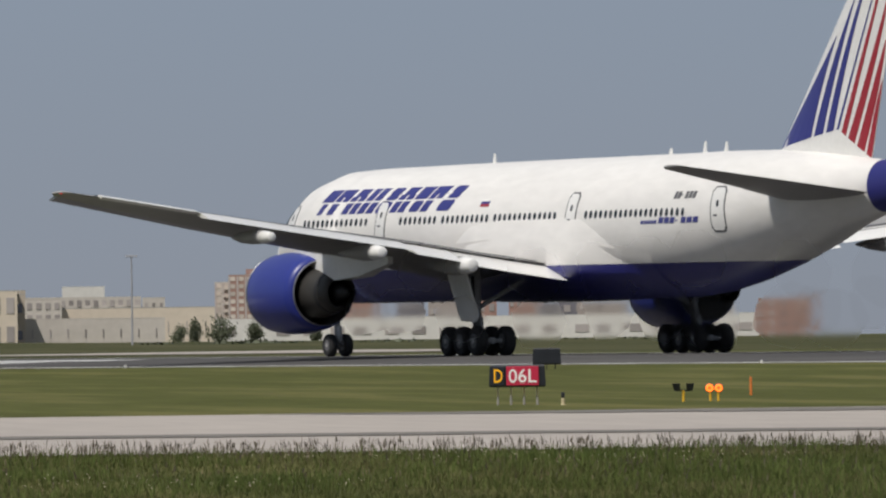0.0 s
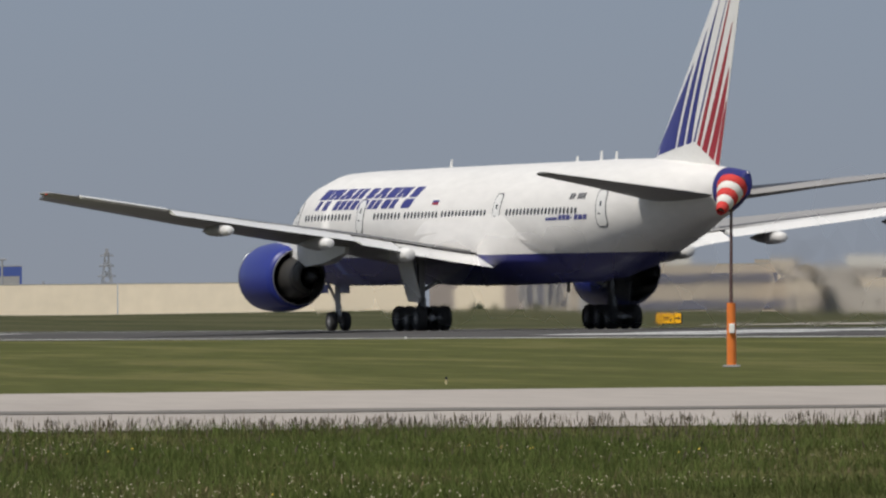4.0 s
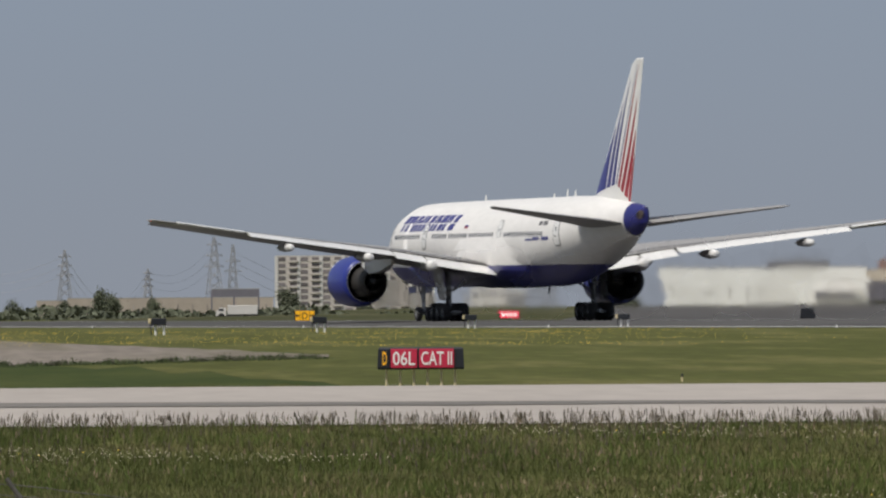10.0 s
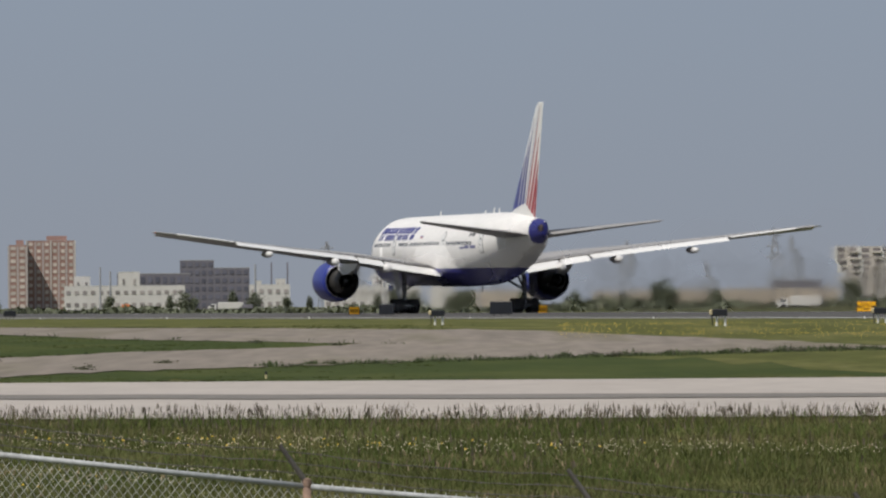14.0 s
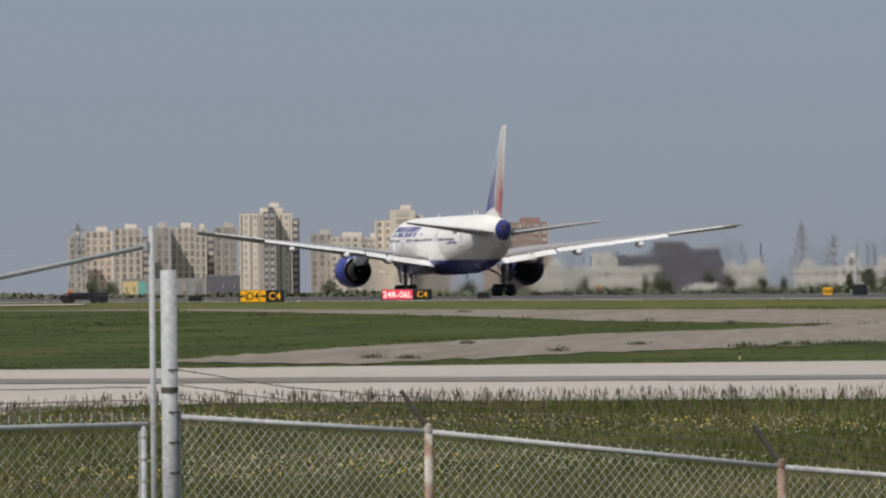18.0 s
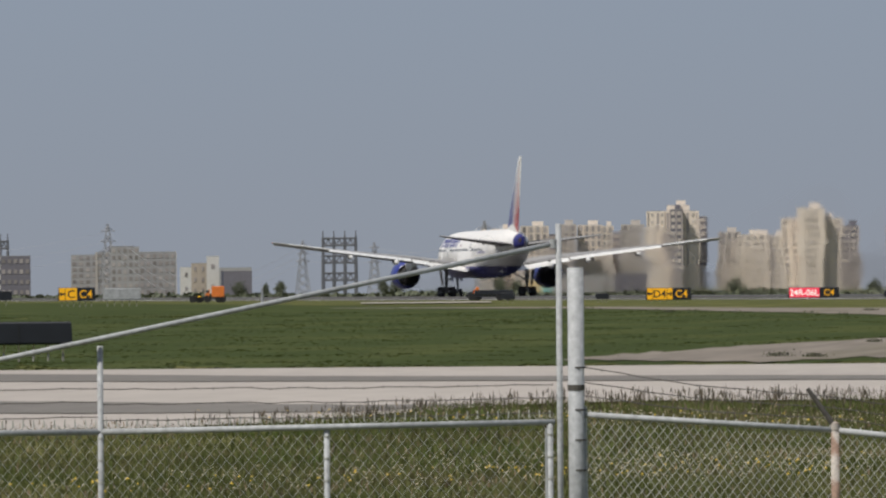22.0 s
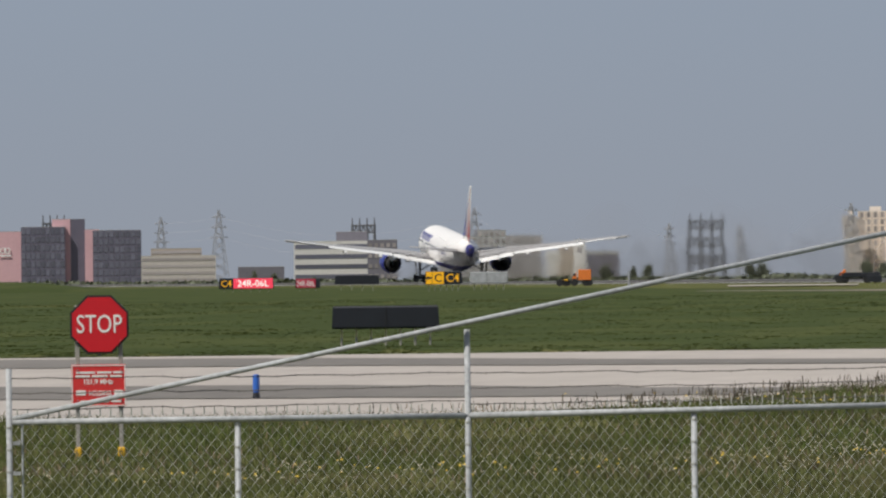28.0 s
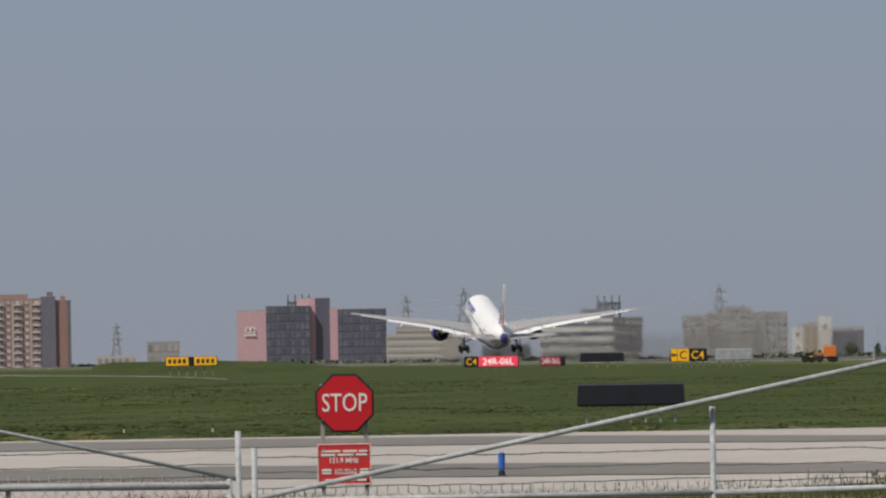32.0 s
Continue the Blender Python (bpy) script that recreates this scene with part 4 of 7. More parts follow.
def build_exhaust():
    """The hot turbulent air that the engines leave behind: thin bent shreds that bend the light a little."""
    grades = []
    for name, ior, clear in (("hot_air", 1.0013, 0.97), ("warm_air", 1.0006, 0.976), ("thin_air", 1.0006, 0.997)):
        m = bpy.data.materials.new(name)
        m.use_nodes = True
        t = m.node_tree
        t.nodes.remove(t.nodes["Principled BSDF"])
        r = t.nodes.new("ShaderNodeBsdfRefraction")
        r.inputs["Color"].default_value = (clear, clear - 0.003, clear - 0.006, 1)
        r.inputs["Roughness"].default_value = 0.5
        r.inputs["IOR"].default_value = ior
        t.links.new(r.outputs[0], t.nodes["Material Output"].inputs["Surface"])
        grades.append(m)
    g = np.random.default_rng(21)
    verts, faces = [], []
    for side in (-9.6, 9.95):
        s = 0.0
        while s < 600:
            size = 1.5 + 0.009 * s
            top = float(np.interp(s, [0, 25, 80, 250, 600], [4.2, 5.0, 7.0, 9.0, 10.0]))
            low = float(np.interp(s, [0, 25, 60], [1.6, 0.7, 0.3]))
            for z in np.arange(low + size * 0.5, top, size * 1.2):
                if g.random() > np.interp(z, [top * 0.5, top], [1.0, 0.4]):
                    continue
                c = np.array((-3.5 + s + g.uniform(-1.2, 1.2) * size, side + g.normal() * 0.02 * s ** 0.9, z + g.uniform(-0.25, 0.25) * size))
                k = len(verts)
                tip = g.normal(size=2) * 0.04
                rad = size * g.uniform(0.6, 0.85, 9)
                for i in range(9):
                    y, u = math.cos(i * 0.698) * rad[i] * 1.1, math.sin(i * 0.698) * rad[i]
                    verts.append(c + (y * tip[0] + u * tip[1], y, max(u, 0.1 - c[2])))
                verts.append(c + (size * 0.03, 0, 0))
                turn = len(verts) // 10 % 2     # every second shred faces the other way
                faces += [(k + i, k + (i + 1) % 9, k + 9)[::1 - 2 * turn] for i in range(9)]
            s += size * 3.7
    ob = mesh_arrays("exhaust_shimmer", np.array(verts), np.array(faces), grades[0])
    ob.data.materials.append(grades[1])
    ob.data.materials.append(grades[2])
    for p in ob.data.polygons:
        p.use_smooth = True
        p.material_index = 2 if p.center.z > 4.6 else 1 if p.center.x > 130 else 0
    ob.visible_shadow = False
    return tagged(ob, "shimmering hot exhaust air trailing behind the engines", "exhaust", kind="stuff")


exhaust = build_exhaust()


# ---- signs, markers, windsock ----
def put(ob, m):
    ob.matrix_basis = m
    return ob


def build_sign(turn, dist, panels, h, foot, label, legs=4, yaw=0.0, group="airfield signs", thick=0.28, text_h=0.62, frame_mat=None):
    """A box sign on short legs. panels: (width, face, text, text material)."""
    root = new("airfield_sign")
    total = sum(p[0] for p in panels)
    fm = frame_mat or M_BLACK
    rings = []
    for z, k in ((foot, 0.0), (foot + 0.05, 0.02), (foot + h - 0.04, 0.03), (foot + h, 0.0)):
        e = k + 0.07 * h * (foot + h - z) / h
        rings.append([(-total / 2 - e, -thick / 2 - k, z), (total / 2 + e, -thick / 2 - k, z), (total / 2 + e, thick / 2 + k, z), (-total / 2 - e, thick / 2 + k, z)])
    part("case", loft(rings), fm, root, "dark metal sign case")
    x = -total / 2
    for w, face, text, tm in panels:
        if face:
            f = part("face", box((x + w / 2, -thick / 2 - 0.045, foot + h / 2), (w - 0.05, 0.03, h - 0.08), 0.006), face, root)
            if text == "<" or text == ">":
                s = -1 if text == "<" else 1
                bm = bmesh.new()
                cx, cz, k = x + w / 2, foot + h / 2, h * 0.26
                vs = [bm.verts.new((cx + s * px * k, -thick / 2 - 0.07, cz + pz * k)) for px, pz in ((1, 0), (0.1, 0.7), (0.1, 0.25), (-1, 0.25), (-1, -0.25), (0.1, -0.25), (0.1, -0.7))]
                bm.faces.new(vs)
                r = bmesh.ops.extrude_face_region(bm, geom=bm.faces[:])
                bmesh.ops.translate(bm, verts=[v for v in r["geom"] if isinstance(v, bmesh.types.BMVert)], vec=(0, 0.015, 0))
                bmesh.ops.recalc_face_normals(bm, faces=bm.faces)
                part("arrow", bm, tm, f)
            elif text == "bars":
                for k in range(4):
                    part("worn_mark", box((x + w * (0.18 + 0.21 * k), -thick / 2 - 0.066, foot + h / 2), (w * 0.13, 0.012, h * 0.45)), tm, f)
            elif text:
                bm = lettering(text, h * text_h * 1.38, 0.006, 0.008 * h)
                xs = [v.co.x for v in bm.verts]
                k = min(1.0, (w - 0.14) / max(0.01, max(xs) - min(xs)))
                mid = (max(xs) + min(xs)) / 2
                zs = [v.co.z for v in bm.verts]
                zm = (max(zs) + min(zs)) / 2
                for v in bm.verts:
                    v.co = Vector(((v.co.x - mid) * k + x + w / 2, v.co.y - thick / 2 - 0.066, v.co.z - zm + foot + h / 2))
                part("legend", bm, tm, f)
        elif x > -total / 2:
            part("panel_joint", box((x, -thick / 2 - 0.03, foot + h / 2), (0.03, 0.02, h - 0.06)), M_DARK, root)
        x += w
    for k in range(legs):
        lx = -total / 2 + total * (k + 0.5) / legs
        leg = part("leg", tube((lx, 0, 0), (lx, 0, foot + 0.02), 0.022, 0.022, 8), M_CAP if dist < 300 else M_BLACK, root)
        part("leg_base", tube((lx, 0, 0), (lx, 0, foot * 0.5), 0.03, 0.027, 8), M_CAP if dist < 280 else M_POST, leg, "pale leg base")
    put(root, stand(turn, dist, 0.0, yaw))
    return tagged(root, label, "airfield sign", group)


def build_signs():
    k, w, y, lr, lw = M_BLACK, M_SIGNWHITE, M_SIGNYEL, M_LITRED, M_LITWHITE
    r = M_SIGNRED
    build_sign(64.402, 290, [(0.36, k, "D", y), (0.86, r, "06L", w), (0.1, None, "", w)], 0.56, 0.45, "red and black runway holding sign on short legs", 4)
    build_sign(74.694, 269, [(0.24, k, "D", y), (0.66, r, "06L", w), (0.86, r, "CAT II", w), (0.16, None, "", w)], 0.52, 0.38, "long red and black runway holding sign on short legs", 6)
    build_sign(83.85, 293, [(1.32, None, "", w), (1.3, None, "", w)], 0.58, 0.43, "black back of a long airfield sign on pale legs", 7, thick=0.32)
    build_sign(67.555, 900, [(1.2, y, "D4", k), (0.55, y, ">", k)], 0.86, 0.25, "lit yellow taxiway sign with black legend", 3)
    build_sign(75.268, 1040, [(0.45, y, "<", k), (0.85, y, "D", k), (0.45, y, ">", k)], 0.95, 0.2, "lit yellow taxiway sign with black arrows", 3)
    build_sign(76.878, 1040, [(1.05, y, "bars", k)], 0.8, 0.2, "small lit yellow taxiway sign, legend washed out", 2)
    build_sign(74.25, 1100, [(1.95, lr, "bars", lw)], 0.75, 0.25, "lit red runway sign, legend washed out", 3)
    build_sign(80.62, 985, [(0.5, y, "<", k), (1.2, y, "D4", k), (0.5, y, ">", k), (1.5, k, "C4", y)], 1.04, 0.2, "lit yellow and black taxiway location sign", 5)
    build_sign(79.9, 1050, [(2.8, lr, "24R-06L", lw), (1.7, k, "C4", y)], 0.95, 0.22, "lit red runway sign with black location panel", 6)
    build_sign(83.56, 1010, [(0.55, y, "<", k), (1.05, y, "C", k), (1.5, k, "C4", y)], 1.15, 0.55, "lit yellow and black taxiway sign on legs", 6)
    build_sign(83.335, 1014, [(1.45, M_ZINC, "", w), (1.75, M_ZINC, "", w)], 1.0, 0.6, "pale grey back of an airfield sign", 5, frame_mat=M_ZINC)
    build_sign(84.54, 1100, [(1.3, k, "C4", y), (3.8, lr, "24R-06L", lw)], 1.02, 0.3, "lit red runway sign with black location panel", 6)
    build_sign(84.235, 1105, [(1.9, r, "24R-06L", w), (0.35, k, "", w)], 0.9, 0.3, "small dull red runway sign with a black end panel", 3)
    build_sign(83.99, 1150, [(1.95, None, "", w), (2.3, None, "", w)], 0.9, 0.58, "black back of an airfield sign", 4)
    build_sign(86.03, 1000, [(2.0, y, "bars", k), (0.45, k, "", y), (2.0, y, "bars", k)], 0.8, 0.9, "long lit yellow taxiway sign on the mound", 6)
    far = build_sign(71.55, 1400, [(2.6, r, "bars", w)], 0.75, 0.15, "lit red runway sign beyond the runway, legend washed out", 3)
    x, y_ = spot(71.55, 1400)
    put(far, pose(x, y_, 0.33, 0, 0, 71.55))
    build_sign(77.81, 1040, [(0.9, y, "bars", k)], 0.75, 0.2, "small lit yellow taxiway sign, legend washed out", 2)
    for a, d, ww, hh in ((77.08, 920, 1.7, 1.0), (77.65, 950, 1.1, 0.85), (64.255, 430, 0.95, 0.62), (72.77, 870, 1.0, 0.8), (80.95, 1000, 1.1, 0.5), (79.52, 1000, 1.0, 0.5), (81.42, 1020, 1.2, 0.6)):
        build_sign(a, d, [(ww, None, "", w)], hh, 0.32, "dark back of an airfield sign", 3)
    # small guidance boxes on two pale legs
    for a, d in ((73.689, 716), (74.449, 715), (75.2, 614), (76.0, 568), (77.4, 640)):
        root = new("guidance_box")
        part("hood", box((0.06, 0, 0.66), (0.74, 0.4, 0.34), 0.03), M_BLACK, root, "black lamp housing")
        part("front_cap", box((-0.38, 0, 0.68), (0.16, 0.36, 0.26), 0.04), M_CAP, root, "cream front cap")
        for e in (-0.1, 0.32):
            part("leg", tube((e, 0, 0), (e, 0, 0.5), 0.055, 0.05, 8), M_SIGNWHITE, root, "white leg")
        part("stay", tube((-0.3, 0, 0), (-0.34, 0, 0.56), 0.03, 0.03, 6), M_BLACK, root, "thin dark stay")
        put(root, stand(a, d))
        tagged(root, "black approach light box on two white legs", "airfield light", "guidance boxes")
    # runway guard lights
    for a, d, glow in ((63.578, 293, False), (63.425, 295, True)):
        root = new("guard_light")
        for e in (-1, 1):
            if glow:
                c = part("lamp", turned([(-0.06, 0.02), (-0.06, 0.13), (0.1, 0.15), (0.1, 0.02)], 16, "y", (e * 0.15, 0, 0.42)), M_ORANGE, root, "orange ring lamp")
                part("glow_ring", turned([(-0.075, 0.06), (-0.085, 0.1), (-0.075, 0.12), (-0.065, 0.1)], 16, "y", (e * 0.15, 0, 0.42), False), M_GLOW, c)
            else:
                part("lamp", loft([[(e * 0.2 - 0.1, -0.1, 0.36), (e * 0.2 + 0.1, -0.1, 0.36), (e * 0.2 + 0.1, 0.1, 0.36), (e * 0.2 - 0.1, 0.1, 0.36)], [(e * 0.23 - 0.14, -0.2, 0.6), (e * 0.23 + 0.12, -0.2, 0.6), (e * 0.23 + 0.12, 0.1, 0.6), (e * 0.23 - 0.14, 0.1, 0.6)]]), M_BLACK, root, "black hooded lamp")
        for e in ((-0.13, 0.13) if glow else (0.0,)):
            part("stand", tube((e, 0, 0), (e, 0, 0.38), 0.04, 0.035, 8), M_YELLOW, root, "yellow lamp stand")
        part("crossbar", box((0, 0, 0.37), (0.5, 0.06, 0.05), 0.01), M_BLACK if not glow else M_YELLOW, root)
        put(root, stand(a, d) @ Matrix.Scale(0.78, 4))
        tagged(root, "pair of glowing orange runway guard lamps on yellow legs" if glow else "pair of black hooded guard lamps on a yellow leg", "airfield light", "guard lights")
    root = new("marker_stake")
    part("stake", tube((0, 0, 0), (0, 0, 0.46), 0.035, 0.03, 8), M_ORANGE, root)
    part("cap", tube((0, 0, 0.46), (0, 0, 0.5), 0.038, 0.02, 8), M_ORANGE, root)
    put(root, stand(63.243, 311))
    tagged(root, "thin orange marker stake in the grass", "marker")
    for a, d in ((64.177, 288), (73.396, 276), (68.67, 286), (78.25, 274), (86.37, 288), (85.93, 287)):
        root = new("edge_marker")
        part("body", turned([(0.0, 0.055), (0.02, 0.045), (0.19, 0.042), (0.2, 0.03)], 12, "z"), M_CAP, root, "cream sleeve")
        part("lamp_head", turned([(0.19, 0.044), (0.2, 0.046), (0.28, 0.05), (0.33, 0.042), (0.34, 0.02)], 12, "z"), M_BLACK, root, "black lamp head")
        put(root, stand(a, d) @ Matrix.Scale(0.95 if a < 66 else 0.55, 4))
        tagged(root, "small cream taxiway edge marker with a black head", "marker", "edge markers")
    root = new("blue_edge_marker")
    part("body", turned([(0.0, 0.05), (0.12, 0.055), (0.13, 0.06), (0.38, 0.06), (0.42, 0.045)], 14, "z"), M_MARKBLUE, root, "bright blue reflective sleeve")
    part("base", turned([(0.0, 0.07), (0.04, 0.065), (0.13, 0.05), (0.135, 0.03)], 14, "z"), M_BLACK, root, "dark base")
    put(root, stand(84.497, 202, 0.03))
    tagged(root, "blue reflective taxiway edge marker on a dark base", "marker")
    # lights along the runway
    bm = turned([(0.0, 0.09), (0.12, 0.08), (0.25, 0.1), (0.32, 0.07)], 10, "z")
    first = new("runway_edge_light")
    lamp = part("housing", bm, M_SIGNWHITE, first, "pale lamp housing")
    part("lens", turned([(0.32, 0.06), (0.4, 0.05), (0.43, 0.02)], 10, "z"), M_STEEL, lamp)
    tagged(first, "small pale runway edge light", "airfield light", "runway edge lights")
    first.matrix_basis = pose(-330, LANE - 31.5, -0.3) @ Matrix.Scale(0.65, 4)
    for i in range(1, 26):
        copy_thing(first, pose(-330 - i * 60, LANE - 31.5, -0.3) @ Matrix.Scale(0.65, 4))


build_signs()


def build_windsock():
    root = new("windsock")
    lower = part("lower_mast", tube((0, 0, 0.05), (0, 0, 1.86), 0.14, 0.13, 10), M_ORANGE, root, "thick orange lower mast")
    part("service_box", box((0.02, -0.17, 1.12), (0.16, 0.14, 0.28), 0.02), M_SIGNWHITE, lower, "white control box")
    part("base_plate", box((0, 0, 0.03), (0.5, 0.4, 0.06), 0.01), M_GEAR, root)
    part("upper_mast", tube((0, 0, 1.8), (0.03, 0, 4.75), 0.05, 0.04, 8), M_MAST, root, "thin dark brown upper mast")
    part("swivel_arm", tube((0.03, 0, 4.7), (0.0, -0.1, 5.3), 0.025), M_MAST, root)
    # the sock: banded cone along its own z axis, its mouth at the swivel
    sock = None
    for k in range(5):
        rings = []
        for f, shrink in ((k, 0.0), (k + 0.5, -0.012), (k + 1, 0.0), (k + 1, 0.012), (k, 0.012)):
            r = 0.45 - 0.064 * f - shrink
            rings.append([(r * (1 + 0.03 * math.sin(3 * j + k)) * math.cos(j * math.pi / 10), r * math.sin(j * math.pi / 10), 0.26 * f) for j in range(20)])
        band = part("sock" if k == 0 else "sock_band", loft(rings, True, False), (M_SOCKRED, M_SOCKWHITE)[k % 2], sock or root, ("red", "white")[k % 2] + " fabric band", True)
        sock = sock or band
    put(root, stand(67.252, 334))
    tagged(root, "red and white windsock on an orange and brown mast", "windsock")
    return sock


sock = build_windsock()


def sock_pose(dx, dz):
    """The sock's pose on its mast: how far its tail lies aside and below the mouth."""
    way = Vector((dx, -math.sqrt(1.69 - dx * dx - dz * dz), dz))
    return Matrix.Translation((0.07, -0.05, 5.22)) @ way.to_track_quat("Z", "Y").to_matrix().to_4x4()


def build_stop():
    root = new("stop_sign")
    r = 0.405
    ring = lambda rr, y: [(rr * math.cos(radians(22.5 + 45 * i)), y, rr * math.sin(radians(22.5 + 45 * i)) + 1.83) for i in range(8)]
    k = r / math.cos(radians(22.5))
    plate = part("octagon", loft([ring(k, -0.06), ring(k, -0.03)]), M_BLACK, root, "black rim of the octagon")
    part("octagon_face", loft([ring(k * 0.93, -0.075), ring(k * 0.93, -0.055)]), M_STOPRED, plate, "red octagonal face")
    bm = lettering("STOP", 0.36, 0.004, 0.001)
    xs = [v.co.x for v in bm.verts]
    zs = [v.co.z for v in bm.verts]
    kx = 0.625 / (max(xs) - min(xs))
    for v in bm.verts:
        v.co = Vector(((v.co.x - (max(xs) + min(xs)) / 2) * kx, v.co.y - 0.0775, v.co.z - (max(zs) + min(zs)) / 2 + 1.84))
    part("legend", bm, M_SIGNWHITE, plate)
    board = part("lower_board", box((-0.02, -0.04, 0.985), (0.75, 0.025, 0.58), 0.006), M_BOARDRED, root, "red instruction board with white lettering")
    for x, z, w, h in ((-0.02, 1.262, 0.73, 0.012), (-0.02, 0.708, 0.73, 0.012), (-0.385, 0.985, 0.012, 0.56), (0.345, 0.985, 0.012, 0.56)):
        part("border", box((x, -0.055, z), (w, 0.008, h)), M_SIGNWHITE, board)
    for z, cols in ((1.165, ((-0.2, 0.26), (0.06, 0.2), (0.25, 0.13))), (1.115, ((-0.24, 0.2), (0.0, 0.22), (0.22, 0.16))), (0.765, ((-0.2, 0.16), (0.02, 0.2), (0.22, 0.14)))):
        for x, w in cols:
            part("worn_line", box((x, -0.056, z), (w, 0.006, 0.028)), M_SIGNWHITE, board)
    for text, size, z, x, w in (("121.9 MHz", 0.1, 1.035, -0.02, 0.4), ("HOLDING", 0.1, 0.875, 0.0, 0.3)):
        bm = lettering(text, size, 0.003, 0.002)
        xs = [v.co.x for v in bm.verts]
        kx = w / (max(xs) - min(xs))
        for v in bm.verts:
            v.co = Vector(((v.co.x - (max(xs) + min(xs)) / 2) * kx + x, v.co.y - 0.0545, v.co.z + z))
        part("legend", bm, M_SIGNWHITE, board)
    for x, w in ((-0.265, 0.13), (0.255, 0.12)):
        part("worn_line", box((x, -0.056, 0.885), (w, 0.006, 0.07)), M_SIGNWHITE, board)
    for x in (-0.31, 0.29):
        post = part("post", box((x, 0.0, 1.05), (0.06, 0.04, 2.1), 0.006), M_POST, root, "grey weathered steel post")
        part("post_base", box((x, 0.0, 0.06), (0.1, 0.09, 0.14), 0.02), M_YELLOW, post, "yellow post base")
        for z in (1.2, 0.78, 1.6):
            part("bolt", turned([(-0.01, 0.005), (-0.01, 0.012), (0.01, 0.012)], 6, "y", (x, -0.065, z)), M_STEEL, post)
    part("chin_bolt", box((0.0, -0.05, 1.405), (0.05, 0.03, 0.03)), M_BLACK, plate)
    put(root, stand(85.272, 160))
    tagged(root, "red octagonal stop sign over a red board on two posts", "stop sign")


build_stop()


# ---- fence and gates ----
FENCE = 80.0


def fence_at(turn, tilt):
    """A point on the fence line, by bearing and angle above the eye's level."""
    x, y = spot(turn, FENCE)
    return Vector((x, y, EYE[2] + FENCE * math.tan(radians(tilt))))


def chain_link(parent, p0, p1, drop, name="chain_link", pitch=0.038, step=0.045, rad=0.0015):
    """Woven wire between two top points, hanging down by drop."""
    d = p1 - p0
    ln = math.hypot(d.x, d.y)
    n = int(ln / pitch)
    rows = int(drop / step)
    away = Vector((-d.y, d.x, 0)).normalized()
    verts, faces = [], []
    for k in range(n):
        for j in range(rows):
            ends = []
            for e in (j, j + 1):
                u = (k + 0.5 + (0.5 if (e + k) % 2 else -0.5)) * pitch
                p = p0 + d * min(1.0, max(0.0, u / ln))
                ends.append(Vector((p.x, p.y, p.z - e * step)) + away * (0.003 if (e + k) % 2 else -0.003))
            a, b = ends
            t = (b - a).normalized()
            s1 = t.cross(away).normalized() * rad
            s2 = away * rad
            i = len(verts)
            for c in (a, b):
                verts += [c + s1 - s2 * 0.6, c - s1 - s2 * 0.6, c + s2]
            faces += [(i, i + 1, i + 4, i + 3), (i + 1, i + 2, i + 5, i + 4), (i + 2, i, i + 3, i + 5)]
    ob = mesh_arrays(name, np.array([tuple(v) for v in verts]), np.array(faces), M_WIRE)
    ob.parent = parent
    return tagged(ob, "woven diamond wire mesh")


def knuckles(parent, p0, p1, tall=0.065):
    """The twisted wire ends that stand up over the rail."""
    d = p1 - p0
    n = int(math.hypot(d.x, d.y) / 0.071)
    bm = bmesh.new()
    rng = random.Random(4)
    for k in range(n):
        p = p0 + d * ((k + 0.5) / n)
        add_tube(bm, p + Vector((0, 0, -0.02)), p + Vector((rng.uniform(-0.012, 0.012), 0, rng.uniform(0.75, 1.25) * tall + 0.02)), 0.006, 0.004, 4, False)
    tagged(part("wire_fringe", bm, M_WIRE, parent), "bent wire ends along a fence top", kind="stuff")


def barbed(parent, p0, p1, sag=0.01):
    bm = bmesh.new()
    n = max(4, int((p1 - p0).length / 0.13))
    rng = random.Random(11)
    pts = []
    for k in range(n + 1):
        f = k / n
        p = p0 + (p1 - p0) * f
        p.z += -sag * math.sin(math.pi * f) + rng.uniform(-0.006, 0.006)
        pts.append(p)
    for a, b in zip(pts, pts[1:]):
        add_tube(bm, a, b, 0.0035, 0.0035, 4, False)
    for p in pts:
        for e in (-1, 1):
            add_tube(bm, p + Vector((e * -0.008, 0, -0.009)), p + Vector((e * 0.012, 0, 0.009)), 0.0022, 0.0015, 3, False)
    part("barbed_strand", bm, M_BARB, parent, "rusty barbed wire strand")


def ground_under(p):
    return Vector((p.x, p.y, height(p.x, p.y) - 0.05))


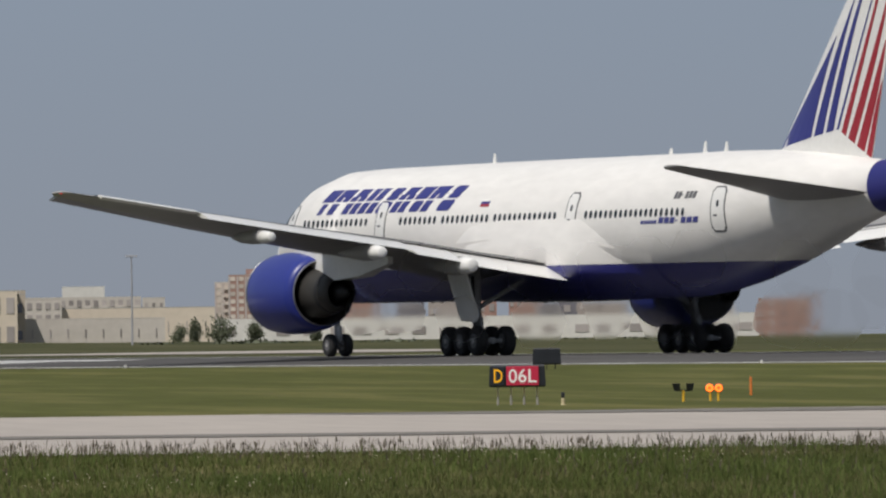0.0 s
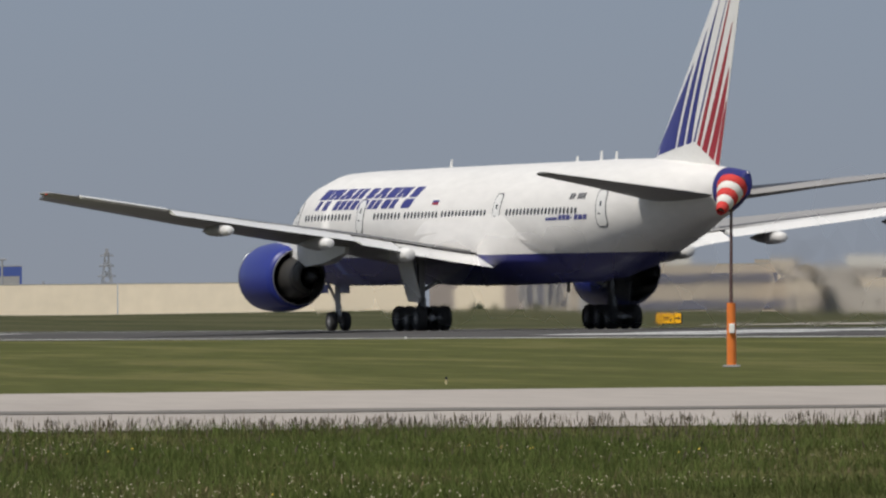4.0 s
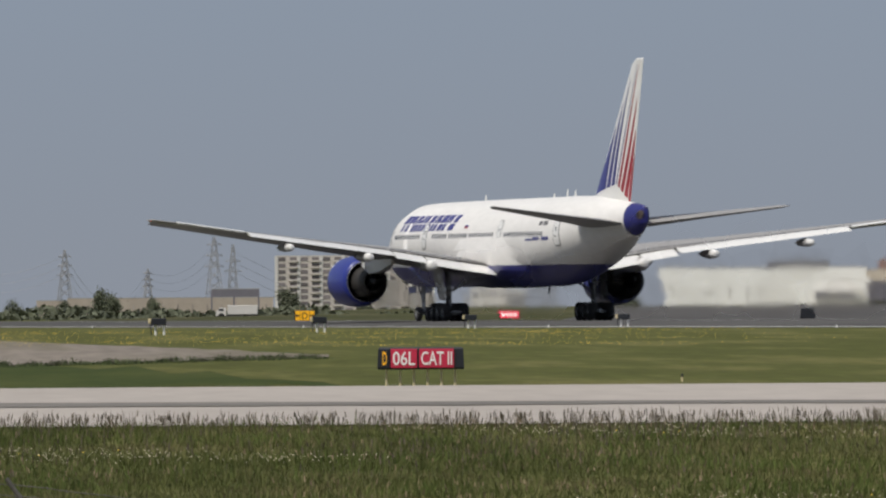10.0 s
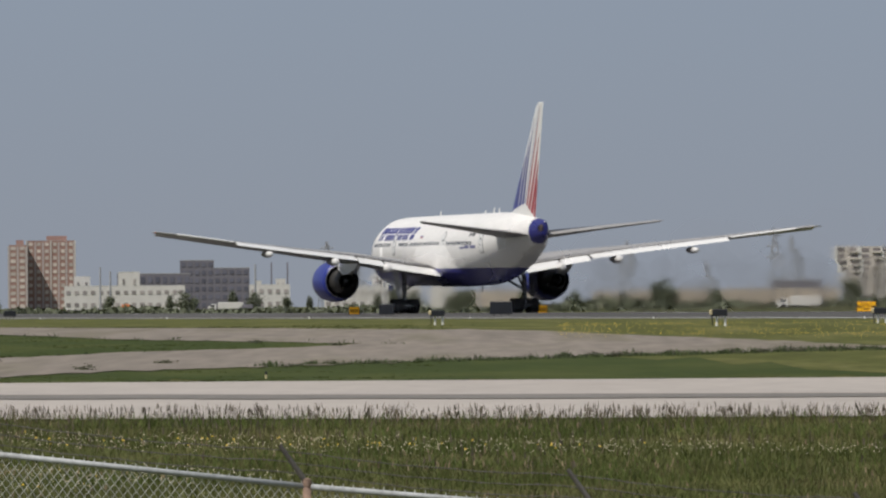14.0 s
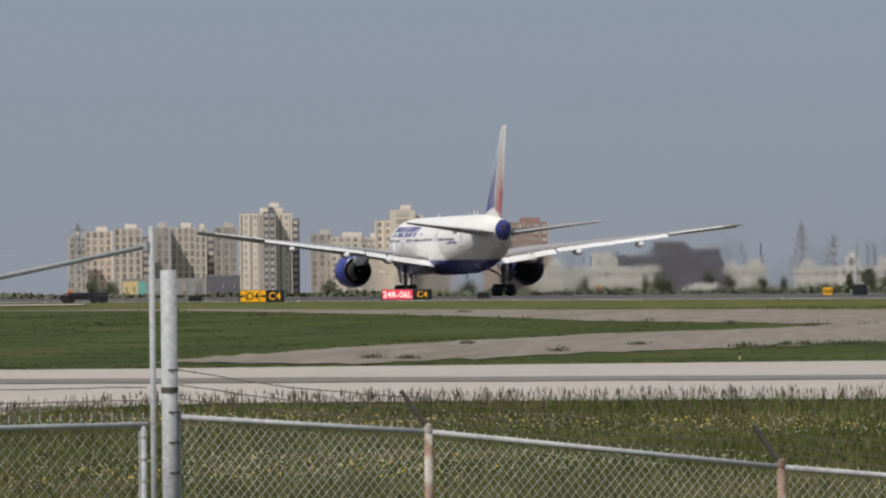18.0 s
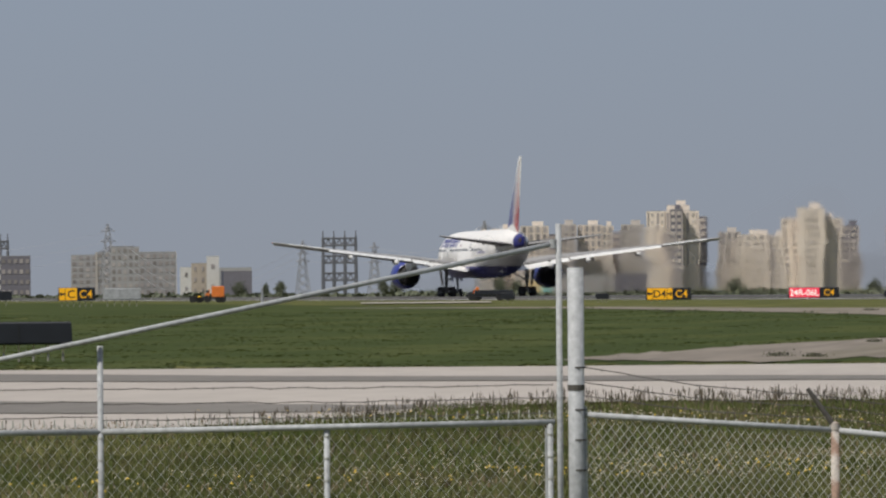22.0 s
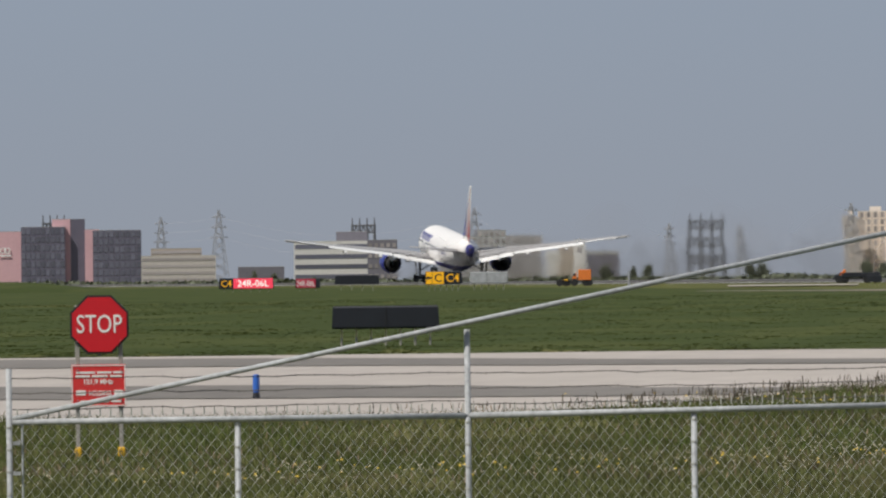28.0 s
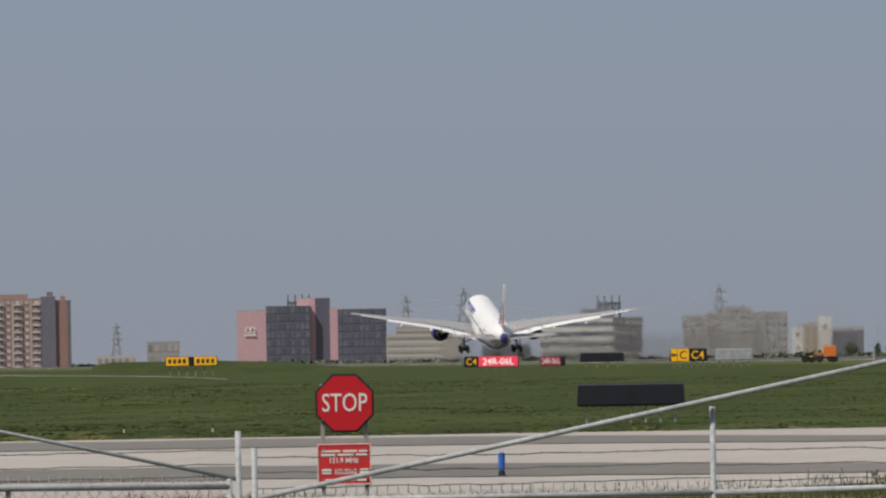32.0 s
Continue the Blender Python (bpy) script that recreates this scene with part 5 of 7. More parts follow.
def build_fence():
    # sloping run of fence from the gate post
    root = new("chain_link_fence")
    tops = [(81.04, -0.625), (79.80, -0.712), (78.05, -0.905), (76.62, -1.035), (75.2, -1.16), (73.8, -1.28)]
    pts = [fence_at(a, e) for a, e in tops]
    big = fence_at(81.083, 0.106)
    post = part("gate_post", tube(ground_under(big), big, 0.057, 0.057, 16), M_ZINC, root, "tall thick galvanised gate post", True)
    c = fence_at(81.083, -0.49)
    part("post_band", tube(c + Vector((0, 0, -0.02)), c + Vector((0, 0, 0.02)), 0.06, 0.062, 16), M_BARB, post, "dark rusty band")
    for e in (-0.39, -0.6, -0.75, -0.9, -1.05):
        c = fence_at(81.075, e)
        part("tie_band", tube(c + Vector((0, 0, -0.006)), c + Vector((0.0, 0.0, 0.006)), 0.0605, 0.0605, 16), M_BARB, post)
    side = fence_at(81.038, -0.62)
    part("tension_bar", tube(ground_under(side), side + Vector((0, 0, 0.05)), 0.012), M_ZINC, post)
    for a, b in zip(pts, pts[1:]):
        part("top_rail", tube(a, b, 0.021, 0.021, 10), M_ZINC, root, "galvanised top rail", True)
        chain_link(root, a, b, 1.35, pitch=0.03, step=0.039, rad=0.0025)
        knuckles(root, a, b, 0.018)
    for i, p in enumerate(pts[1:]):
        post = part("line_post", tube(ground_under(p), p + Vector((0, 0, 0.03)), 0.03, 0.03, 12), M_RUST, root, "pale rust-stained line post", True)
        bx, by = spot(tops[i + 1][0] + 0.135, FENCE)
        tip = Vector((bx, by, p.z + 0.29))
        part("barb_arm", tube(p + Vector((0, 0, 0.02)), tip, 0.02, 0.016, 8), M_BARB, post, "dark leaning barbed-wire arm")
        part("post_cap", turned([(p.z + 0.0, 0.034), (p.z + 0.05, 0.03), (p.z + 0.06, 0.01)], 10, "z", (p.x, p.y, 0)), M_RUST, post)
    arms = [fence_at(81.05, -0.387)] + [Vector((*spot(a + 0.12, FENCE), p.z + 0.25)) for (a, e), p in zip(tops[1:], pts[1:])]
    arms2 = [fence_at(81.05, -0.463)] + [Vector((*spot(a + 0.09, FENCE), p.z + 0.17)) for (a, e), p in zip(tops[1:], pts[1:])]
    arms3 = [fence_at(81.05, -0.53)] + [Vector((*spot(a + 0.05, FENCE), p.z + 0.09)) for (a, e), p in zip(tops[1:], pts[1:])]
    for line in (arms, arms2, arms3):
        for a, b in zip(line, line[1:]):
            barbed(root, a, b, 0.03)
    tagged(root, "galvanised chain-link fence with barbed wire arms", "fence")

    # sliding gate with a long diagonal brace
    gate = new("sliding_gate")
    tall0, tall1 = fence_at(81.165, -2.0), fence_at(81.165, 0.325)
    part("tall_post", tube(ground_under(tall1), tall1, 0.021, 0.021, 12), M_ZINC, gate, "tall thin gate upright", True)
    a, b = fence_at(81.19, 0.225), fence_at(85.71, -0.68)
    part("diagonal_brace", tube(a, b, 0.019, 0.019, 10), M_ZINC, gate, "long diagonal brace pipe", True)
    part("brace_joint", tube(a + Vector((0, 0, -0.03)), a + Vector((0, 0, 0.03)), 0.028, 0.028, 10), M_ZINC, gate)
    rail = [fence_at(81.19, -0.66), fence_at(83.445, -0.69), fence_at(85.71, -0.695)]
    for p, q in zip(rail, rail[1:]):
        part("top_rail", tube(p, q, 0.022, 0.022, 10), M_ZINC, gate, "", True)
        up = Vector((0, 0, 0.055))
        chain_link(gate, p + up, q + up, 1.55)
        knuckles(gate, p + up, q + up, 0.012)
    for t, e in ((85.725, -0.43), (84.592, -0.70), (83.447, -0.262), (82.325, -0.69), (81.215, -0.66)):
        p = fence_at(t, e)
        up = part("upright", tube(ground_under(p), p, 0.021, 0.021, 10), M_ZINC, gate, "", True)
        for k in range(7):
            c = fence_at(t, -0.72 - 0.11 * k)
            part("wire_tie", tube(c + Vector((0, 0, -0.008)), c + Vector((0, 0, 0.004)), 0.0245, 0.0245, 8), M_WIRE, up)
    for t in (85.66, 81.235):
        p = fence_at(t, -0.69)
        part("tension_bar", tube(ground_under(p), p, 0.009, 0.009, 6), M_ZINC, gate)
    for e in (-0.8, -0.95):
        p = fence_at(85.69, e)
        part("latch", box(tuple(p), (0.07, 0.05, 0.025)), M_ZINC, gate)
    for e0, e1 in ((-0.475, -0.475), (-0.54, -0.55), (-0.615, -0.63)):
        for t0, t1 in ((81.2, 83.447), (83.447, 85.72)):
            barbed(gate, fence_at(t0, e0), fence_at(t1, e1), 0.008)
    tagged(gate, "galvanised sliding gate with a diagonal brace and mesh", "gate", "gates")

    # the neighbouring gate leaf
    leaf = new("gate_leaf")
    p = fence_at(85.805, -0.345)
    part("end_post", tube(ground_under(p), p, 0.021, 0.021, 12), M_ZINC, leaf, "", True)
    a, b = fence_at(88.4, -0.02), fence_at(85.81, -0.585)
    part("diagonal_brace", tube(a, b, 0.014, 0.014, 10), M_ZINC, leaf, "", True)
    a, b = fence_at(85.85, -0.62), fence_at(88.4, -0.6)
    part("top_rail", tube(a, b, 0.022, 0.022, 10), M_ZINC, leaf, "", True)
    up = Vector((0, 0, 0.055))
    chain_link(leaf, b + up, a + up, 1.45)
    knuckles(leaf, b + up, a + up, 0.012)
    for t, e in ((85.85, -0.58), (86.95, -0.6), (88.05, -0.6)):
        p = fence_at(t, e)
        part("upright", tube(ground_under(p), p, 0.019, 0.019, 10), M_ZINC, leaf, "", True)
    for e in (-0.44, -0.51, -0.57):
        barbed(leaf, fence_at(85.81, e), fence_at(88.4, e + 0.01), 0.01)
    tagged(leaf, "galvanised gate leaf with a sloping brace", "gate", "gates")


build_fence()


# ---- buildings, masts and trees in the distance ----
M_BEIGE = mat("beige_wall", (0.43, 0.37, 0.31), 0.85, vary=0.1, scale=0.08, fine=0.6, random=0.06)
M_PALE = mat("pale_wall", (0.5, 0.46, 0.42), 0.85, vary=0.1, scale=0.08, fine=0.6, random=0.05)
M_WHITEWALL = mat("white_wall", (0.62, 0.6, 0.57), 0.8, vary=0.08, scale=0.08, fine=0.6)
M_CREAM = mat("cream_wall", (0.6, 0.52, 0.43), 0.85, vary=0.08, scale=0.06, fine=0.6)
M_GREYWALL = mat("grey_wall", (0.35, 0.345, 0.345), 0.85, vary=0.12, scale=0.08, fine=0.6, random=0.06)
# dark walls, and the shade put in as colour on some building sides
M_SLATE = mat("slate_shade_wall", (0.16, 0.152, 0.178), 0.7, vary=0.12, scale=0.1, fine=0.8, random=0.08)
M_BRICK = mat("brick_wall", (0.33, 0.2, 0.17), 0.9, vary=0.12, scale=0.1, fine=0.8)
M_TOWER = mat("tower_wall", (0.8, 0.7, 0.6), 0.85, vary=0.08, scale=0.06, fine=0.6, random=0.05)
M_HANGAR = mat("hangar_cladding", (0.88, 0.87, 0.84), 0.7, vary=0.06, scale=0.1, fine=0.8)
M_GANTRY = mat("gantry_steel", (0.15, 0.155, 0.175), 0.7, vary=0.1)
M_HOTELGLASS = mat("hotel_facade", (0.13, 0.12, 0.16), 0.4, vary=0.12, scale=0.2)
M_HALL = mat("hall_wall", (0.84, 0.73, 0.58), 0.85, vary=0.07, scale=0.05, fine=0.5, random=0.05)
M_PINK = mat("pink_wall", (0.62, 0.38, 0.41), 0.85, vary=0.07, scale=0.1, fine=0.8)
M_ATRIUM = mat("atrium_glass", (0.2, 0.27, 0.27), 0.35, vary=0.2, scale=0.3)
M_KIOSK = mat("kiosk_yellow", (0.8, 0.6, 0.3), 0.7, vary=0.08, scale=0.3)
M_TEAL = mat("kiosk_teal", (0.2, 0.5, 0.47), 0.7, vary=0.08, scale=0.3)
M_TAUPE = mat("taupe_wall", (0.34, 0.295, 0.275), 0.85, vary=0.1, scale=0.08, fine=0.6)
M_BLUEROOF = mat("blue_cladding", (0.06, 0.1, 0.34), 0.6, vary=0.06, scale=0.1)
# panes lightened towards the walls: distance haze put into the glass colour
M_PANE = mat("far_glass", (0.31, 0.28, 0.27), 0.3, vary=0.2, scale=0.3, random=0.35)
M_DARKGLASS = mat("tinted_glass", (0.13, 0.13, 0.165), 0.25, vary=0.15, scale=0.3, random=0.25)
M_ROOF = mat("flat_roof", (0.36, 0.35, 0.34), 0.9, vary=0.15, scale=0.2)
M_PYLON = mat("pylon_steel", (0.32, 0.325, 0.35), 0.7, vary=0.1)
M_LEAF = mat("tree_leaf", (0.105, 0.117, 0.072), 0.75, vary=0.25, scale=0.6, fine=4, island=0.25, random=0.15)
M_BARK = mat("tree_bark", (0.1, 0.075, 0.055), 0.9, vary=0.2)
# shade of the facade recesses, made a wall colour
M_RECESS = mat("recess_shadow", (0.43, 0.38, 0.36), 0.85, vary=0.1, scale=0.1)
# tower panes nearly wall-coloured, with the haze painted in
M_CREAMPANE = mat("hazed_glass", (0.52, 0.46, 0.41), 0.4, vary=0.12, scale=0.3, random=0.2)
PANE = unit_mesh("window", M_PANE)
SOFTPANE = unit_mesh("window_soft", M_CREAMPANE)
RECESS = unit_mesh("recess_shade", M_RECESS)
TINTED = unit_mesh("window_tinted", M_DARKGLASS)
BLUEPANE = unit_mesh("window_blue", mat("blue_glass", (0.07, 0.12, 0.21), 0.25, vary=0.2, scale=0.3, random=0.25))
# slab block's set-back windows, their shade put into the pane colour
SHADEPANE = unit_mesh("window_shaded", mat("shaded_glass", (0.17, 0.15, 0.15), 0.4, vary=0.2, scale=0.3, random=0.35))
GROUND_Z = EYE[2] - 1.2


def beyond(turn, dist, clear):
    """A distance along a bearing that lies past the runway strip."""
    need = (LANE + clear) / math.cos(radians(min(86.0, math.ceil(turn)))) * (1 + (dist - 2000) / 8000)
    return max(min(dist, 4700.0), min(need, 4550.0 + (dist - 2000) * 0.05))


def block(name, label, category, a0, a1, dist, top, wall, floors=0, bays=0, glass=None, depth=14.0, win=(0.55, 0.55), base=0.0,
          bands=False, balconies=False, roof=True, piers=0, pier_mat=None, parapet=0.14, bottom=0.0, wins_from=0.0, group=""):
    """A far building facing the field: body, roof, each window, and balconies or floor bands."""
    mid = (a0 + a1) / 2
    far = beyond(mid, dist, 150)
    top, dist = EYE[2] + (top - EYE[2]) * far / dist, far
    w = abs(a0 - a1) * math.pi / 180 * dist
    z0 = GROUND_Z + bottom
    h = top - z0
    root = new(name)
    part("wall", box((0, depth / 2, h / 2 - 0.4), (w, depth, h + 0.8)), wall, root)
    if roof:
        part("roof", box((0, depth / 2, h + parapet / 2), (w + 0.04, depth + 0.04, parapet)), M_ROOF if wall not in (M_WHITEWALL, M_PALE) else wall, root)
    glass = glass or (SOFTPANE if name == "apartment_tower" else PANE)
    # strips stand proud of the wall; their dark colour paints the recesses' shade
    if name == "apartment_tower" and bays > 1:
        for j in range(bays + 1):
            share("recess_shade", RECESS, root, scaled((-0.5 + j / bays) * w * 0.97, -0.02, h * 0.49, w / bays * 0.24, 0.14, h * 0.98))
    if floors and bays:
        fh, bw = (h - wins_from) / floors, w / bays
        for i in range(floors):
            z = wins_from + (i + 0.5) * fh
            if bands:
                share("window_band", glass, root, scaled(0, -0.03, z, w * 0.97, 0.16, fh * win[1]))
                continue
            for j in range(bays):
                x = -w / 2 + (j + 0.5) * bw
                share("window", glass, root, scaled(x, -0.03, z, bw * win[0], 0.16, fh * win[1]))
                if balconies and j % 2 == 1:
                    share("balcony", BALCONY, root, scaled(x, -0.45, z - fh * 0.32, bw * 0.85, 0.9, fh * 0.3))
    if name == "apartment_tower" and roof and w > 4:
        part("roof_house", box((w * 0.12, depth / 2, h + 0.9), (w * 0.42, depth * 0.4, 1.9)), wall, root)
    for k in range(piers):
        part("pier", box((-w / 2 + w * k / max(1, piers - 1), -0.12, h / 2), (w * 0.018 + 0.2, 0.3, h)), pier_mat or wall, root)
    x, y = spot(mid, dist)
    put(root, pose(x, y, z0, 0, 0, mid))
    return tagged(root, label, category, group)


BALCONY = unit_mesh("balcony", M_PALE)


def build_town():
    flats = "pale concrete apartment block with rows of windows"
    tower = "tall cream apartment tower with rows of windows"
    A, T, Wh = "apartment_building", "apartment_tower", "warehouse"
    cat_a, cat_w = "building", "warehouse"
    # behind the start of the runway
    block(A, flats, cat_a, 66.839, 66.265, 2800, 11.4, M_PALE, 4, 14, balconies=True)
    block(A, "small white rooftop storey of an apartment block", cat_a, 66.657, 66.446, 2850, 14.2, M_WHITEWALL, 1, 6)
    block("office_building", "beige office building behind a long wall", cat_a, 67.133, 66.839, 2400, 11.5, M_BEIGE, 3, 8)
    block(A, "pale narrow apartment block end", cat_a, 66.259, 66.147, 2500, 10.0, M_PALE, 3, 3, win=(0.35, 0.4))
    block(Wh, "long pale beige warehouse wall", cat_w, 67.2, 66.148, 2000, 4.7, M_PALE, 1, 12, win=(0.08, 0.3))
    block(T, "tall pale apartment tower with brick top", cat_a, 65.899, 65.62, 3600, 18.6, M_PALE, 8, 7, balconies=True)
    block(T, "brick-red top storeys of an apartment tower", cat_a, 65.83, 65.62, 3590, 20.8, M_BRICK, 9, 5)
    block("terminal_building", "white and glass terminal building", cat_a, 67.75, 67.472, 2300, 15.0, M_WHITEWALL, 4, 6, glass=TINTED, bands=True)
    block("terminal_building", "beige terminal wing with a dark window band", cat_a, 67.698, 66.842, 1990, 9.0, M_BEIGE, 2, 10, glass=TINTED, bands=True, win=(0.6, 0.34))
    block("terminal_building", "beige corner block of a terminal", cat_a, 67.02, 66.88, 1980, 9.6, M_CREAM, 2, 2)
    block(A, "small pale apartment block behind a terminal", cat_a, 66.843, 66.660, 2100, 8.4, M_PALE, 4, 4)
    block("office_building", "brown-grey office block with a white roof edge", cat_a, 68.749, 68.608, 2200, 11.5, M_TAUPE, 2, 3, win=(0.1, 0.2))
    block("roof_edge", "white roof edge of an office block", cat_a, 68.753, 68.604, 2199, 12.1, M_HANGAR, bottom=11.8, depth=14.2, roof=False)
    block(Wh, "pale warehouse block with blank walls", cat_w, 68.607, 68.356, 2150, 11.1, M_HALL)
    block("water_tower", "grey rounded tower block", cat_a, 68.356, 68.257, 2300, 13.5, M_TAUPE)
    block("rooftop_plant", "narrow upper tier of a rounded tower", cat_a, 68.345, 68.275, 2301, 14.0, M_TAUPE)
    block("office_building", "grey low office building with glass front", cat_a, 68.259, 68.043, 2200, 9.7, M_BEIGE, 1, 4, glass=TINTED, win=(0.62, 0.5), piers=5, pier_mat=M_WHITEWALL)
    block("office_building", "grey stair tower of an office", cat_a, 68.041, 67.985, 2250, 14.3, M_BEIGE, 4, 1, win=(0.15, 0.35))
    block("office_building", "grey and white office block with glass floors", cat_a, 67.977, 67.86, 2100, 13.5, M_GREYWALL, 4, 3, win=(0.3, 0.4))
    block("office_building", "grey office block with blue glass front", cat_a, 67.884, 67.584, 2080, 13.3, M_PALE, 0, 0)
    block("canopy", "white canopy over a glass entrance", cat_a, 67.85, 67.64, 2068, 8.5, M_HANGAR, bottom=8.7, depth=4, roof=False)
    block("glass_wing", "blue glass entrance wing of an office", cat_a, 67.84, 67.66, 2070, 8.2, M_WHITEWALL, 4, 3, glass=BLUEPANE, win=(0.9, 0.75))
    block("rooftop_plant", "dark rooftop plant room of an office", cat_a, 67.9, 67.62, 2090, 14.5, M_SLATE)
    block(Wh, "long cream warehouse with blank walls", cat_w, 67.2, 65.9, 2110, 6.8, M_CREAM, 1, 14, win=(0.05, 0.3))
    block(Wh, "low white hangars seen behind the runway", cat_w, 65.9, 63.2, 2200, 4.6, M_WHITEWALL, 1, 20, win=(0.5, 0.3), bottom=0)
    block("office_building", "brownish office block far off", cat_a, 64.7, 64.5, 2500, 8.5, M_BRICK, 3, 4)
    block("office_building", "grey office block far off", cat_a, 64.3, 64.0, 2500, 8.0, M_SLATE, 3, 5)
    block("office_building", "pale office block far off", cat_a, 63.6, 63.3, 2500, 7.0, M_PALE, 3, 5)
    for a0, a1, z, m in ((65.55, 65.36, 8.6, M_TAUPE), (65.3, 65.08, 10.6, M_BRICK), (65.02, 64.86, 8.2, M_SLATE), (64.84, 64.62, 10.0, M_TAUPE), (64.44, 64.28, 8.6, M_BRICK), (64.1, 63.82, 7.6, M_TAUPE), (63.75, 63.6, 8.4, M_SLATE), (63.2, 62.9, 8.0, M_BRICK)):
        block("office_building", "brownish block of flats far behind the hangars", cat_a, a0, a1, 2420, z, m, 4, 5, win=(0.5, 0.45))
    # cream wall and blue-roofed hall
    for a0, a1 in ((72.236, 71.62), (71.615, 71.21), (71.205, 70.3), (70.295, 69.2), (69.195, 68.78)):
        block("cargo_hall", "long cream windowless cargo hall wall", cat_w, a0, a1, 1700, 5.7, M_HALL, depth=60)
    for a0, a1, z in ((71.52, 71.42, 12.6), (71.42, 71.33, 12.0), (71.33, 71.22, 11.3)):
        block("glass_atrium", "stepped greenish glass roof of an atrium", cat_a, a0, a1, 2150, z, M_ATRIUM, 3, 3, glass=TINTED, win=(0.7, 0.6), wins_from=6.0)
    block("cargo_hall", "hall with a bright blue roof band", cat_w, 71.535, 70.772, 2000, 9.8, M_BLUEROOF)
    block("cargo_hall", "grey lower front of a blue-roofed hall", cat_w, 71.535, 70.784, 1950, 7.8, M_GREYWALL, 1, 24, win=(0.6, 0.3), wins_from=4.5)
    block("hangar", "white hangar with corner panels", cat_w, 73.497, 72.936, 1800, 7.0, M_HANGAR, 1, 6, win=(0.04, 0.2))
    block("hangar", "bright white hangar with a strip of dark windows", cat_w, 72.936, 72.473, 1750, 6.9, M_HANGAR)
    block("hangar_strip", "dark window strip on a white hangar", cat_w, 72.71, 72.61, 1749, 3.6, M_WHITEWALL, 1, 5, glass=TINTED, win=(0.7, 0.6), depth=0.9, bottom=2.1, roof=False)
    block("hangar_strip", "dark window strip on a white hangar", cat_w, 72.59, 72.51, 1749, 3.6, M_WHITEWALL, 1, 4, glass=TINTED, win=(0.7, 0.6), depth=0.9, bottom=2.1, roof=False)
    block("hangar", "white lean-to with dark canopy", cat_w, 72.474, 72.325, 1700, 4.0, M_HANGAR, 1, 3, glass=TINTED, win=(0.6, 0.25))
    block("hangar_canopy", "dark canopy over a hangar door", cat_w, 72.474, 72.335, 1697, 4.6, M_SLATE, bottom=2.9, depth=5)
    block("shed", "dark brown shed beside the hangar", cat_w, 72.325, 72.230, 1700, 4.1, M_SLATE)
    block("rooftop_plant", "long dark plant room behind a hangar", cat_w, 72.992, 72.678, 1850, 8.1, M_SLATE)
    block("office_building", "cream industrial block with small windows", cat_a, 72.192, 71.786, 2300, 10.8, M_CREAM, 3, 7, win=(0.18, 0.3))
    block("silo_block", "dark tower edge of a silo building", cat_a, 71.85, 71.757, 2400, 15.4, M_SLATE, 3, 2)
    block("silo_block", "tall beige concrete silo building", cat_a, 71.757, 71.504, 2420, 15.9, M_BEIGE, 2, 5, win=(0.06, 0.3))
    block(Wh, "long pale concrete warehouse wall", cat_w, 72.235, 70.635, 1900, 5.7, M_PALE, 1, 16, win=(0.04, 0.5))
    block("rooftop_plant", "brick-red rooftop tank behind a warehouse", cat_w, 72.403, 72.277, 2400, 10.8, M_BRICK)
    block(Wh, "low cream warehouse with small windows", cat_w, 72.473, 72.179, 2200, 8.0, M_CREAM, 1, 8, win=(0.3, 0.15))
    # slab block and its neighbours
    block(A, "long slab apartment block with balconies", cat_a, 75.408, 74.631, 4300, 21.0, M_PALE, 9, 14, glass=SHADEPANE, win=(0.62, 0.6), balconies=True, piers=8, pier_mat=M_WHITEWALL)
    block("rooftop_plant", "white rooftop plant room of a slab block", cat_a, 75.007, 74.923, 4310, 24.0, M_WHITEWALL)
    block("chimney", "tall thin dark factory chimney", cat_a, 74.810, 74.792, 4420, 29.9, M_SLATE, depth=1.0)
    block(Wh, "long beige warehouse with blank walls", cat_w, 76.447, 75.424, 2300, 3.4, M_BEIGE, 1, 14, win=(0.05, 0.3))
    block("rooftop_plant", "dark steel conveyor on a warehouse roof", cat_w, 75.732, 75.494, 2200, 4.9, M_SLATE, depth=2, bottom=4.55)
    for a in (75.73, 75.62, 75.497):
        block("rooftop_post", "dark steel post under a rooftop conveyor", cat_w, a + 0.004, a - 0.004, 2200, 4.7, M_SLATE, depth=0.4, roof=False)
    block(A, "white building with stepped roof", cat_a, 74.428, 74.246, 2600, 5.6, M_WHITEWALL, 2, 4, glass=TINTED, win=(0.4, 0.4))
    block(A, "white upper storey behind a stepped roof", cat_a, 74.338, 74.245, 2620, 7.6, M_WHITEWALL)
    block(A, "white building with tall dark windows", cat_a, 74.246, 74.142, 2590, 5.2, M_WHITEWALL, 1, 6, glass=TINTED, win=(0.5, 0.7))
    # middle of the take-off run
    block("office_building", "dark grey office block with window rows", cat_a, 78.674, 78.506, 3200, 13.2, M_SLATE, 6, 5, glass=TINTED, win=(0.6, 0.5))
    block("office_building", "dark grey office block, lower wing", cat_a, 78.506, 78.329, 3150, 10.9, M_SLATE, 5, 5, glass=TINTED, win=(0.6, 0.5))
    block(A, "low white buildings in rows", cat_a, 79.249, 78.680, 2600, 5.2, M_WHITEWALL, 2, 14, win=(0.5, 0.3))
    block(A, "low white building with windows", cat_a, 78.330, 78.128, 2500, 5.1, M_WHITEWALL, 2, 5, win=(0.5, 0.35))
    block(A, "low white buildings in rows", cat_a, 77.959, 77.454, 2600, 4.8, M_WHITEWALL, 2, 12, win=(0.5, 0.35))
